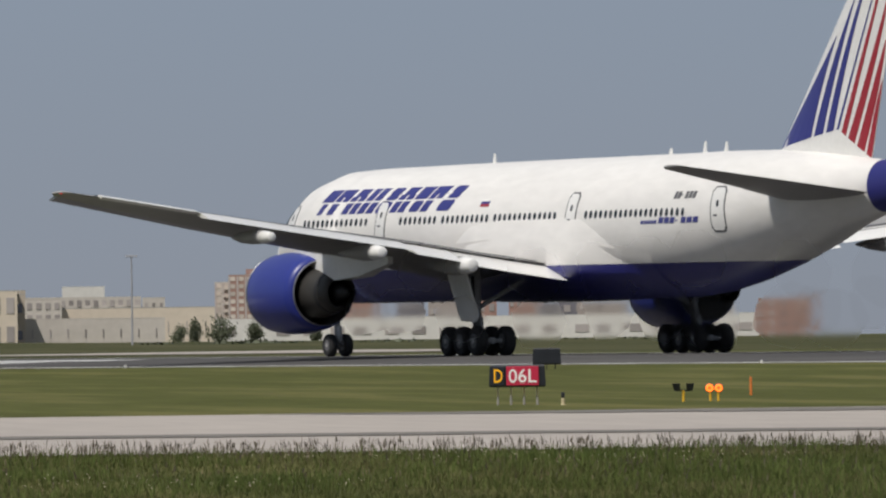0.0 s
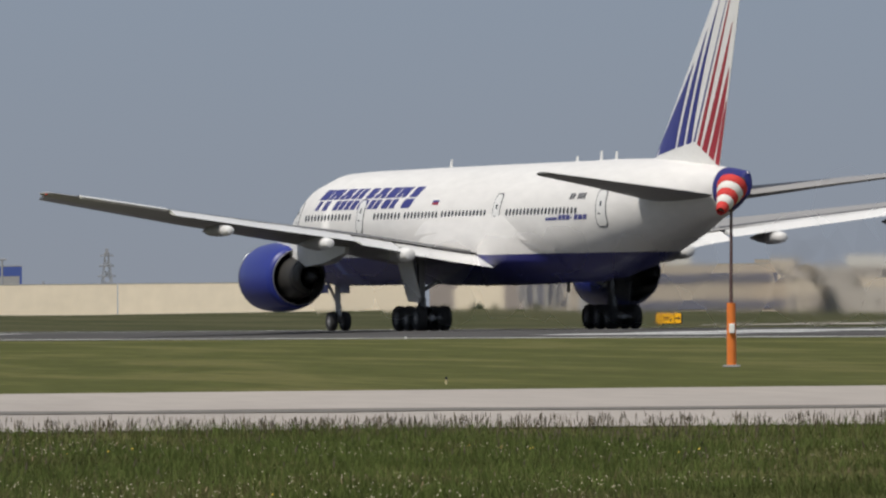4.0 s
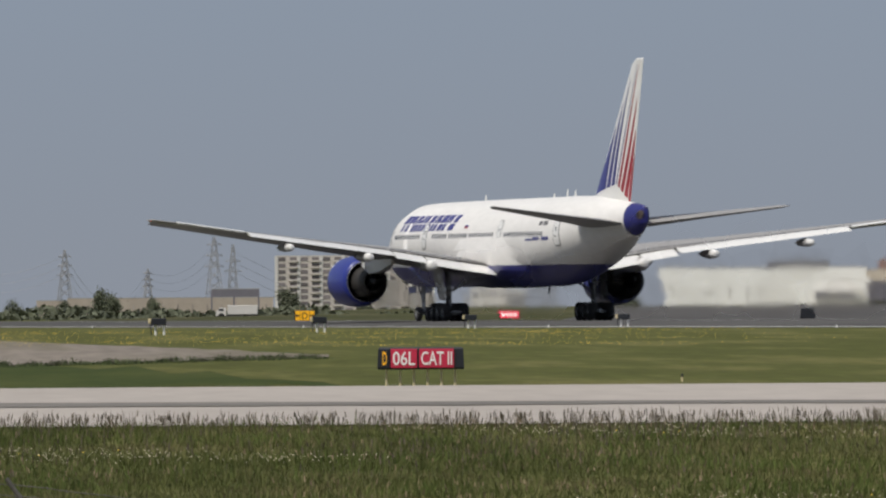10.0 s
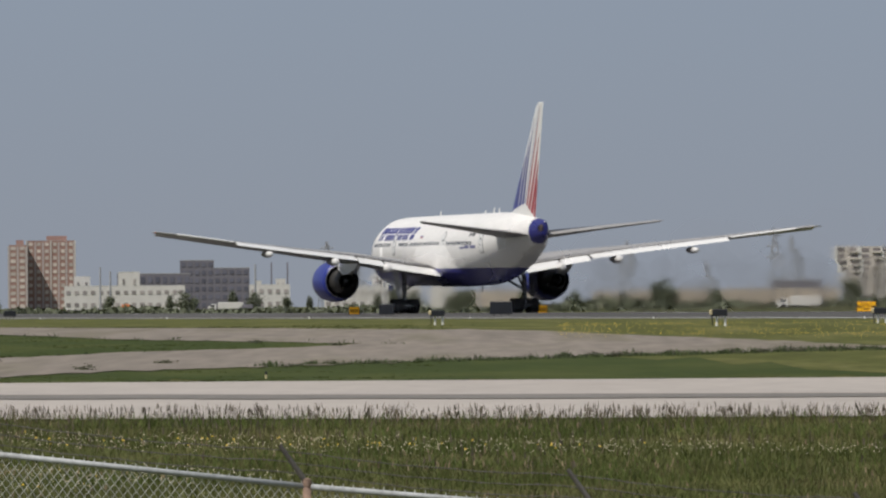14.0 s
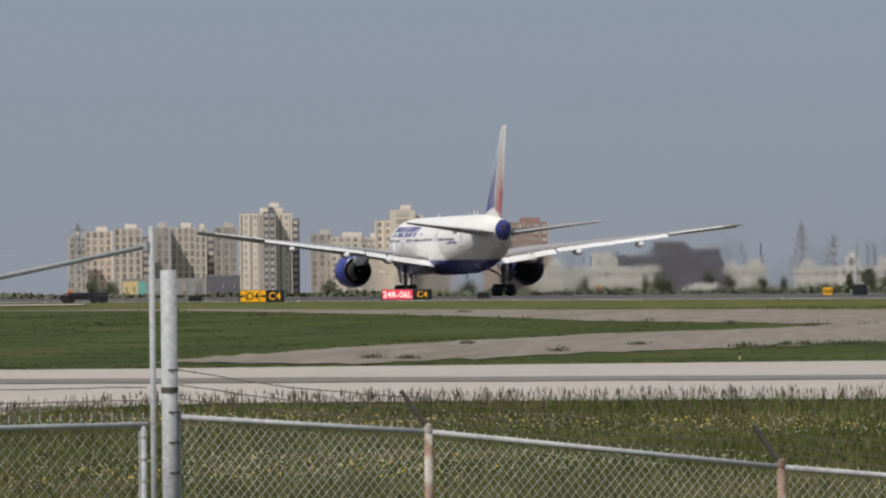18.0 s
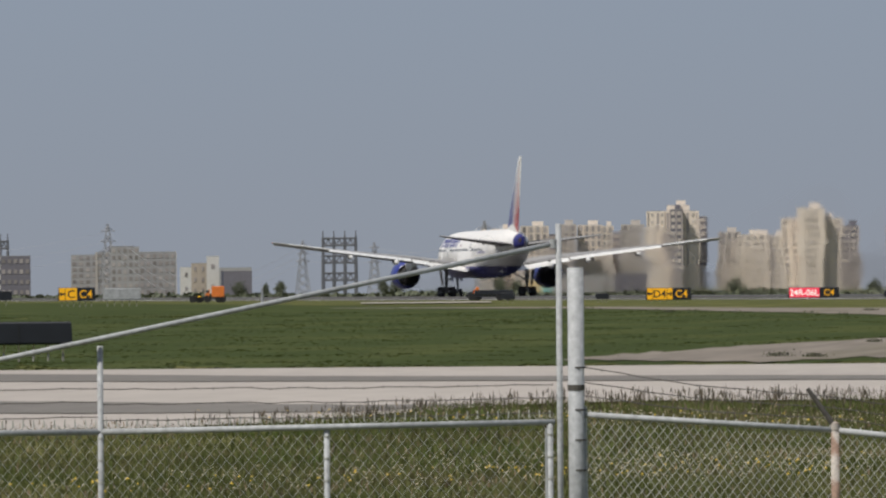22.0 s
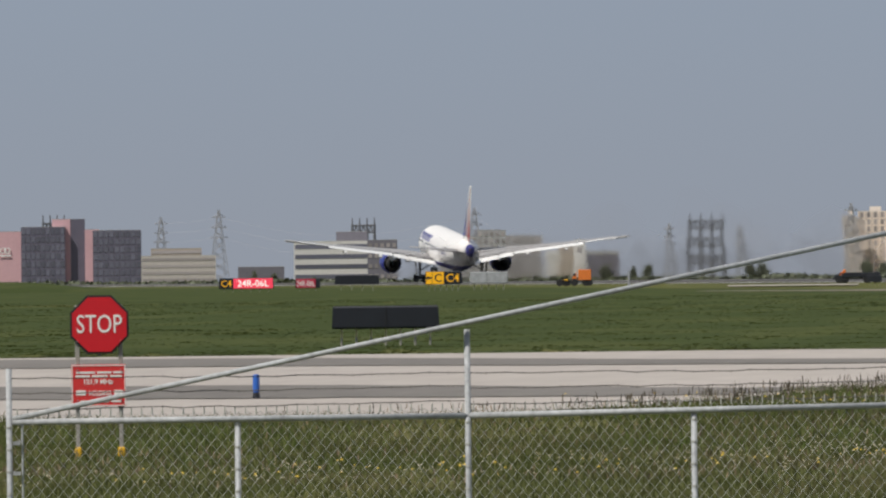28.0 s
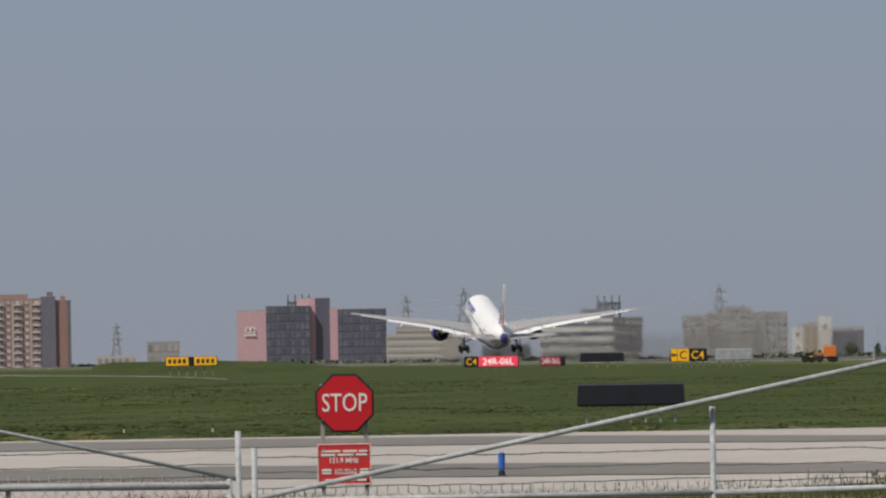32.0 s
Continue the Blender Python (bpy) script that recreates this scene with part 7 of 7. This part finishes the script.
def build_vehicle(turn, dist, length, tall, body, cab, label, box_from=0.3):
    """A parked service truck: chassis, cab, load box, wheels."""
    root = new("service_truck")
    part("chassis", box((0, 0, 0.5), (length, 1.6, 0.2), 0.03), M_SLATE, root)
    c = part("cab", loft([[(-length / 2, -1, 0.5), (-length / 2 + length * box_from, -1, 0.5), (-length / 2 + length * box_from, 1, 0.5), (-length / 2, 1, 0.5)],
                          [(-length / 2 + 0.1, -1, tall * 0.55), (-length / 2 + length * box_from, -1, tall * 0.55), (-length / 2 + length * box_from, 1, tall * 0.55), (-length / 2 + 0.1, 1, tall * 0.55)],
                          [(-length / 2 + 0.5, -0.9, tall * 0.8), (-length / 2 + length * box_from, -0.9, tall * 0.8), (-length / 2 + length * box_from, 0.9, tall * 0.8), (-length / 2 + 0.5, 0.9, tall * 0.8)]]), cab, root)
    part("cab_window", box((-length / 2 + length * box_from * 0.55, -0.98, tall * 0.66), (length * box_from * 0.5, 0.06, tall * 0.16)), M_GLASS, c)
    part("load_box", box((length * box_from / 2 + 0.1, 0, tall * 0.55 + 0.2), (length * (1 - box_from) - 0.2, 2.1, tall - 0.7), 0.05), body, root)
    for e in (-0.36, 0.22, 0.4):
        for s in (-1, 1):
            part("wheel", turned([(-0.12, 0.2), (-0.12, 0.42), (0.12, 0.42), (0.12, 0.2)], 14, "y", (e * length, s * 0.9, 0.42)), M_RUBBER, root)
    put(root, stand(turn, dist))
    tagged(root, label, "truck")


build_vehicle(82.875, 1300, 2.2, 1.9, M_ORANGE, M_ORANGE, "orange service truck parked on the far field", 0.25)
build_vehicle(82.965, 1295, 1.1, 0.9, M_YELLOW, M_YELLOW, "small yellow service truck", 0.4)
build_vehicle(81.51, 1250, 5.2, 1.25, M_BLACK, M_BLACK, "long dark flatbed truck on the far field", 0.15)
build_vehicle(81.58, 1262, 0.8, 1.55, M_ORANGE, M_ORANGE, "small orange truck behind a dark flatbed", 0.3)
build_vehicle(75.607, 1500, 5.5, 1.9, M_WHITEWALL, M_WHITEWALL, "white van parked by a warehouse", 0.25)
build_vehicle(78.45, 1600, 5.0, 1.6, M_WHITEWALL, M_WHITEWALL, "white van parked behind the runway", 0.25)
build_vehicle(78.36, 1600, 2.6, 1.3, M_SLATE, M_SLATE, "small dark van parked behind the runway", 0.3)
build_vehicle(78.96, 1580, 2.0, 1.4, M_ORANGE, M_ORANGE, "small orange service truck behind the runway", 0.35)


# ---- grass, flowers and weeds ----
def field_points(g, n, q0, q1, half0, half1, power=1.0):
    q = q0 + (q1 - q0) * g.random(n) ** power
    half = half0 + (half1 - half0) * (q - q0) / (q1 - q0)
    p = g.uniform(-1, 1, n) * half
    x, y = q * QX + p * QY, q * QY - p * QX
    return x, y, np.interp(q, HQ, HZ), q, p


def blades(name, g, x, y, z, tall, wide, lean, material, label):
    """Grass blades as bent slips of two pieces."""
    n = len(x)
    a = g.uniform(0, 2 * np.pi, n)
    d = np.stack([np.cos(a), np.sin(a)], 1)
    la = g.uniform(0, 2 * np.pi, n)
    l = np.stack([np.cos(la), np.sin(la)], 1) * (lean * tall * g.random(n))[:, None]
    b = np.stack([x, y], 1)
    h = wide[:, None] / 2
    v = np.zeros((n, 5, 3))
    v[:, 0, :2], v[:, 0, 2] = b - d * h, z - 0.02
    v[:, 1, :2], v[:, 1, 2] = b + d * h, z - 0.02
    v[:, 2, :2], v[:, 2, 2] = b + d * h * 0.8 + l * 0.35, z + tall * 0.55
    v[:, 3, :2], v[:, 3, 2] = b - d * h * 0.8 + l * 0.35, z + tall * 0.55
    v[:, 4, :2], v[:, 4, 2] = b + l, z + tall
    o = np.arange(n)[:, None] * 5
    f = np.concatenate([o + [0, 1, 2], o + [0, 2, 3], o + [3, 2, 4]], 0)
    ob = mesh_arrays(name, v.reshape(-1, 3), f, material)
    return tagged(ob, label, "grass", kind="stuff")


def clumpy(p, q, s=0.35):
    return 0.55 + 0.45 * np.sin(p * s + 2.1 * np.sin(q * 0.11)) * np.sin(q * 0.23 + 1.3 * np.sin(p * 0.17))


def bare(t, d):
    """Where the gravel strips lie, by bearing and distance."""
    low = (t > 75.1) & (t < 81.2) & (d > np.interp(t, [75.15, 76.3, 77.3, 78, 79, 80.2, 81.15], [366, 343, 324, 310, 291, 270, 270])) & (d < np.interp(t, [75.15, 76.3, 77.3, 77.7, 78, 79, 80.2, 81.15], [380, 422, 430, 420, 397, 370, 324, 285]))
    high = (t > 76.8) & (d > np.interp(t, [76.8, 77.3, 77.7, 79, 80.2, 81], [500, 405, 410, 450, 558, 690])) & (d < np.interp(t, [76.8, 77.3, 77.7, 79, 80.2, 81], [505, 530, 547, 602, 670, 760]))
    return low | high


def build_grass():
    g = np.random.default_rng(12)
    x, y, z, q, p = field_points(g, 330000, 128, 206.5, 34, 56)
    clear = np.hypot(x, y) < np.interp(np.degrees(np.arctan2(-x, y)), EDGE_T, EDGE_D) + 0.5 + g.normal(size=len(x)) * 0.5
    x, y, z, q, p = (v[clear] for v in (x, y, z, q, p))
    k = clumpy(p, q) * clumpy(p * 3.1, q * 1.7)
    blades("long_grass", g, x, y, z, g.uniform(0.07, 0.2, len(x)) * (0.55 + 0.9 * k), g.uniform(0.007, 0.018, len(x)), 1.3, M_BLADE, "long uncut green grass before the taxiway")
    # fresh green tufts standing out of the older grass
    cx, cy, cz, cq, cp = field_points(g, 170, 150, 206, 38, 56)
    k = np.hypot(cx, cy) < np.interp(np.degrees(np.arctan2(-cx, cy)), EDGE_T, EDGE_D) - 2
    cx, cy, cz = cx[k], cy[k], cz[k]
    ex, ey, ez, eq, ep = field_points(g, 900, 150, 206, 38, 56)
    et = np.degrees(np.arctan2(-ex, ey))
    k = (et < 72.5 - 2.5 * g.random(len(et))) & (g.random(len(et)) < np.interp(et, [63, 66.5, 69], [0.2, 0.35, 1.0])) & (np.hypot(ex, ey) < np.interp(et, EDGE_T, EDGE_D) - 2)
    cx, cy = np.concatenate([cx, ex[k]]), np.concatenate([cy, ey[k]])
    per, wide = 170, g.uniform(0.5, 1.6, len(cx))
    x = np.repeat(cx, per) + g.normal(size=len(cx) * per) * np.repeat(wide, per)
    y = np.repeat(cy, per) + g.normal(size=len(cx) * per) * np.repeat(wide, per)
    n = len(x)
    blades("fresh_grass", g, x, y, np.interp(x * QX + y * QY, HQ, HZ), g.uniform(0.12, 0.27, n), g.uniform(0.009, 0.02, n), 0.9, M_FRESH, "fresh bright green grass tufts")
    # seed stalks, thickest along the taxiway's edge
    n = 32000
    x, y, z, q, p = field_points(g, n, 150, 207, 40, 56, 0.35)
    keep = g.random(n) < (0.04 + 0.96 * (clumpy(p, q, 0.5) * clumpy(p * 1.7 + 9, q)) ** 1.5) * np.interp(np.degrees(np.arctan2(-x, y)), [66, 72, 82.2, 83.2], [0.4, 1, 1, 0.12])
    keep &= np.hypot(x, y) < np.interp(np.degrees(np.arctan2(-x, y)), EDGE_T, EDGE_D)
    x, y, z = x[keep], y[keep], z[keep]
    n = len(x)
    # a dense fringe along the taxiway
    m = 9000
    t = g.uniform(61, 83.0, m)
    t = t[g.random(m) < (0.2 + 0.8 * np.abs(np.sin(t * 9.0) * np.sin(t * 23.0 + 1))) * np.interp(t, [82, 83], [1, 0.2])]
    d = np.interp(t, EDGE_T, EDGE_D) - 5.0 * g.random(len(t)) ** 1.5
    fx, fy = -np.sin(np.radians(t)) * d, np.cos(np.radians(t)) * d
    x, y, z = np.concatenate([x, fx]), np.concatenate([y, fy]), np.concatenate([z, np.interp(fx * QX + fy * QY, HQ, HZ)])
    n = len(x)
    tall = g.uniform(0.11, 0.3, n)
    blades("seed_stalks", g, x, y, z, tall, np.full(n, 0.008), 0.12, M_STALK, "thin brown seed stalks over the grass")
    hx, hy, hz = x + g.normal(size=n) * 0.012, y + g.normal(size=n) * 0.012, z + tall * 0.8
    blades("seed_heads", g, hx, hy, hz, g.uniform(0.06, 0.12, n), g.uniform(0.012, 0.028, n), 0.5, M_STALK, "brown feathery seed heads")
    x, y, z, q, p = field_points(g, 19000, 135, 203, 36, 56)
    keep = (clumpy(p * 1.1, q * 1.9, 0.4) > 0.6) & (g.random(len(p)) < np.interp(np.degrees(np.arctan2(-x, y)), [70, 74], [0.1, 1])) & (np.hypot(x, y) < np.interp(np.degrees(np.arctan2(-x, y)), EDGE_T, EDGE_D))
    x, y, z = x[keep], y[keep], z[keep]
    blades("dry_grass_heads", g, x, y, z + g.uniform(0.08, 0.17, len(x)), g.uniform(0.04, 0.08, len(x)), g.uniform(0.012, 0.024, len(x)), 0.8, M_DRY, "dry brownish grass heads in the green grass")
    # short tufts in the mown field, in loose clumps
    x, y, z, q, p = field_points(g, 15000, 266, 640, 70, 165, 1.25)
    per = 11
    wide = np.repeat(g.uniform(0.15, 0.9, len(x)), per)
    tall = np.repeat(g.uniform(0.01, 0.034, len(x)) * (0.35 + 0.9 * clumpy(p, q, 0.2)), per) * g.uniform(0.6, 1.3, len(x) * per)
    x, y = np.repeat(x, per) + g.normal(size=len(wide)) * wide, np.repeat(y, per) + g.normal(size=len(wide)) * wide
    z = np.interp(x * QX + y * QY, HQ, HZ)
    t, d = np.degrees(np.arctan2(-x, y)), np.hypot(x, y)
    keep = ~bare(t, d) & (t > 77.2 + 1.6 * g.random(len(t))) & (d > np.interp(t, EDGE_T, [276, 270, 266, 266, 266, 266, 267, 267, 268, 272]) + 1.0)
    x, y, z, tall = (v[keep] for v in (x, y, z, tall))
    blades("field_tufts", g, x, y, z, tall, g.uniform(0.1, 0.3, len(x)), 1.5, M_TUFT, "short uneven tufts in the mown green field")
    # flowers
    for name, n, q0, q1, m, size, tall_, label in (("dandelions", 620, 132, 200, M_YELLOW_PETAL, 0.017, 0.2, "yellow dandelions scattered in the grass"), ("clover_heads", 5200, 130, 203, M_WHITE_PETAL, 0.0105, 0.2, "small whitish clover heads in the grass"),
                                                   ("far_dandelions", 4000, 430, 660, M_YELLOW_PETAL, 0.02, 0.05, "yellow flowers in the grass beside the runway")):
        x, y, z, q, p = field_points(g, n * 8, q0, q1, q0 * 0.25, q1 * 0.25)
        bearing = np.degrees(np.arctan2(-x, y))
        keep = (q < 300) | ((bearing < 76.8) & (bearing > 73.3 + g.normal(size=len(bearing)) * 0.4))
        keep &= (g.random(len(p)) < np.interp(bearing, [70, 74, 81, 82.3, 83], [0.1 if m is M_YELLOW_PETAL else 0.3, 1, 1, 1 if m is M_YELLOW_PETAL else 0.4, 0.3])) | (q > 300)
        keep &= np.hypot(x, y) < np.interp(bearing, EDGE_T, EDGE_D) - 1 if q1 < 300 else keep
        keep &= np.sin(p * 0.21 + 3 * np.sin(q * 0.07)) * np.sin(q * 0.09 + 1.0) > (0.62 if m is M_YELLOW_PETAL and q1 < 300 else 0.3 if q1 < 300 else 0.0)
        x, y, z = (v[keep][:n] for v in (x, y, z))
        n = len(x)
        if name == "dandelions":
            home = g.integers(0, 110, n)
            x, y = x[home] + g.normal(size=n) * 0.9, y[home] + g.normal(size=n) * 0.9
            z = np.interp(x * QX + y * QY, HQ, HZ)
        s = size * g.uniform(0.7, 1.4, n)
        c = np.stack([x, y, z + tall_ * g.uniform(0.75, 1.25, n)], 1)
        ring = np.arange(6) * np.pi / 3
        v = np.zeros((n, 7, 3))
        for i in range(6):
            v[:, i] = c + np.stack([np.cos(ring[i]) * s, np.sin(ring[i]) * s, -0.35 * s * (i % 2)], 1)
        v[:, 6] = c + np.stack([0 * s, 0 * s, s * 0.9], 1)
        o = np.arange(n)[:, None] * 7
        f = np.concatenate([o + [i, (i + 1) % 6, 6] for i in range(6)], 0)
        tagged(mesh_arrays(name, v.reshape(-1, 3), f, m), label, "flowers", kind="stuff")
    # weeds along the gravel's edges
    rng = np.random.default_rng(3)
    tufts = []

    def clump(t, d, w, h, n):
        x, y = spot(t, d)
        xy = rng.normal(size=(n, 2)) * (w * 0.6, w * 0.6) + (x, y)
        far = np.exp(-((xy - (x, y)) ** 2).sum(1) / (w * w))
        tufts.append(np.column_stack([xy, np.full(n, height(x, y)), (0.3 + far) * h * rng.uniform(0.5, 1.1, n)]))

    for t in np.arange(75.2, 78.3, 0.05):
        clump(t + rng.normal() * 0.02, np.interp(t, [75.15, 76.3, 77.3, 78.3], [366, 343, 324, 308]) + rng.normal() * 1.5, rng.uniform(0.2, 0.7), rng.uniform(0.06, 0.22), 60)
    for t in np.arange(77.7, 82.0, 0.2):
        clump(t + rng.normal() * 0.05, np.interp(t, [77.7, 79, 80.2, 81, 82.3], [412, 452, 560, 690, 780]) + rng.normal() * 4, rng.uniform(0.2, 0.6), rng.uniform(0.06, 0.22), 14)
    for t in np.arange(77.9, 81.2, 0.2):
        clump(t + rng.normal() * 0.05, np.interp(t, [78, 79, 80.2, 81.15], [395, 368, 322, 284]) + rng.normal() * 2, rng.uniform(0.2, 0.5), rng.uniform(0.03, 0.1), 14)
    for t, d, w in ((79.15, 300, 0.5), (80.62, 560, 0.5), (78.75, 320, 0.4), (80.08, 285, 0.55), (79.9, 283, 0.4), (79.6, 330, 0.35), (78.3, 420, 0.4), (79.62, 560, 0.6), (75.25, 362, 0.5),
                    (75.38, 360, 0.6), (75.47, 358, 0.5), (75.62, 354, 0.7), (75.78, 352, 0.45), (75.95, 350, 0.55), (76.22, 345, 0.5), (76.5, 341, 0.5), (76.62, 339, 0.45), (77.9, 398, 0.5)):
        x, y = spot(t, d)
        v, f = leaf_cloud(rng, 300, (0, 0, w * 0.08), (w * 0.6, w * 0.6, w * 0.17), 0.024)
        v[:, 2] = np.abs(v[:, 2])
        ob = mesh_arrays("bush", v, f, M_BUSH)
        put(ob, pose(x, y, height(x, y) + 0.02))
        tagged(ob, "small dark brown-green bush on bare gravel", "bush", "gravel bushes")
    v = np.concatenate(tufts)
    blades("weeds", rng, v[:, 0], v[:, 1], v[:, 2], v[:, 3], rng.uniform(0.02, 0.045, len(v)), 0.9, M_WEED, "dark low weeds along the gravel edges")


build_grass()


# ---- what moves ----
def motions():
    run = (
        (0.0, -501.56, 0.00, 0.00), (0.5, -512.39, 0.00, 0.00), (1.0, -523.91, 0.00, 0.00), (1.5, -536.12, 0.00, 0.00), (2.0, -549.00, 0.00, 0.00),
        (2.5, -562.52, 0.00, 0.00), (3.5, -591.25, 0.00, 0.00), (4.5, -622.58, 0.00, 0.00), (5.5, -655.97, 0.00, 0.00), (6.5, -691.85, 0.00, 0.00),
        (7.5, -730.55, 0.00, 0.00), (8.5, -772.07, 0.00, 0.00), (9.5, -816.16, 0.00, 0.00), (10.5, -862.61, 0.00, 0.00), (11.5, -911.32, 0.00, 0.00),
        (12.5, -962.25, 0.00, 0.00), (13.5, -1015.49, 0.00, 0.00), (14.5, -1071.13, 0.00, 0.00), (15.5, -1129.17, 0.00, 0.00), (16.5, -1189.60, 0.00, 0.00),
        (17.5, -1252.46, 0.00, 0.00), (18.5, -1317.71, 0.00, 0.00), (19.5, -1385.41, 0.00, 0.00), (20.5, -1455.61, 0.00, 0.00), (21.5, -1528.18, 0.00, 0.00),
        (22.5, -1602.87, 0.00, 0.00), (23.5, -1679.31, 0.00, 0.00), (24.5, -1757.30, 0.00, 0.00), (25.5, -1836.87, 0.00, 0.00), (26.2, -1893.45, 0.00, 0.00),
        (26.8, -1943.01, 0.00, 1.11), (27.5, -2002.12, 0.00, 2.40), (28.0, -2045.11, 0.00, 3.40), (28.5, -2088.90, 0.00, 4.50), (29.0, -2133.61, 0.00, 5.70),
        (29.5, -2179.34, 0.09, 6.40), (30.0, -2226.17, 0.30, 7.00), (30.5, -2274.16, 0.57, 7.50), (31.0, -2323.34, 0.85, 8.00), (31.5, -2373.72, 1.30, 8.30),
        (32.0, -2425.32, 2.00, 8.40),
    )
    walk(jet, [(t, pose(x + GEAR, LANE, up, 0, nose, 0)) for t, x, up, nose in run])
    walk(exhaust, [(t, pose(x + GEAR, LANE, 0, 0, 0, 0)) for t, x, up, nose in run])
    # the wings bend upwards as they take the load
    for w, s in zip(wings, (-1, 1)):
        root = Matrix.Translation((0, s * 3.0, 4.1))
        walk(w, [(t, root @ pose(0, 0, 0, s * (a + (1.1 - 0.03 * t if s > 0 else 0.0)), 0, 0) @ root.inverted()) for t, a in (
            (0.0, 0.0), (20.0, 0.0), (24.0, 0.3), (27.0, 1.2), (28.0, 1.8), (29.0, 2.8), (30.0, 3.6), (31.0, 4.6), (32.0, 5.6))])
    # the windsock swings on its mast
    walk(sock, [(t, sock_pose(a, b)) for t, a, b in (
        (0.0, -0.42, -0.5), (0.7, -0.42, -0.52), (1.0, -0.35, -0.5), (1.3, -0.42, -0.55), (1.6, -0.42, -0.6), (1.9, -0.37, -0.75), (2.2, -0.2, -0.8),
        (2.5, -0.3, -0.8), (4.5, -0.35, -0.7), (12.0, -0.45, -0.55), (20.0, -0.3, -0.75), (32.0, -0.4, -0.6))])


motions()
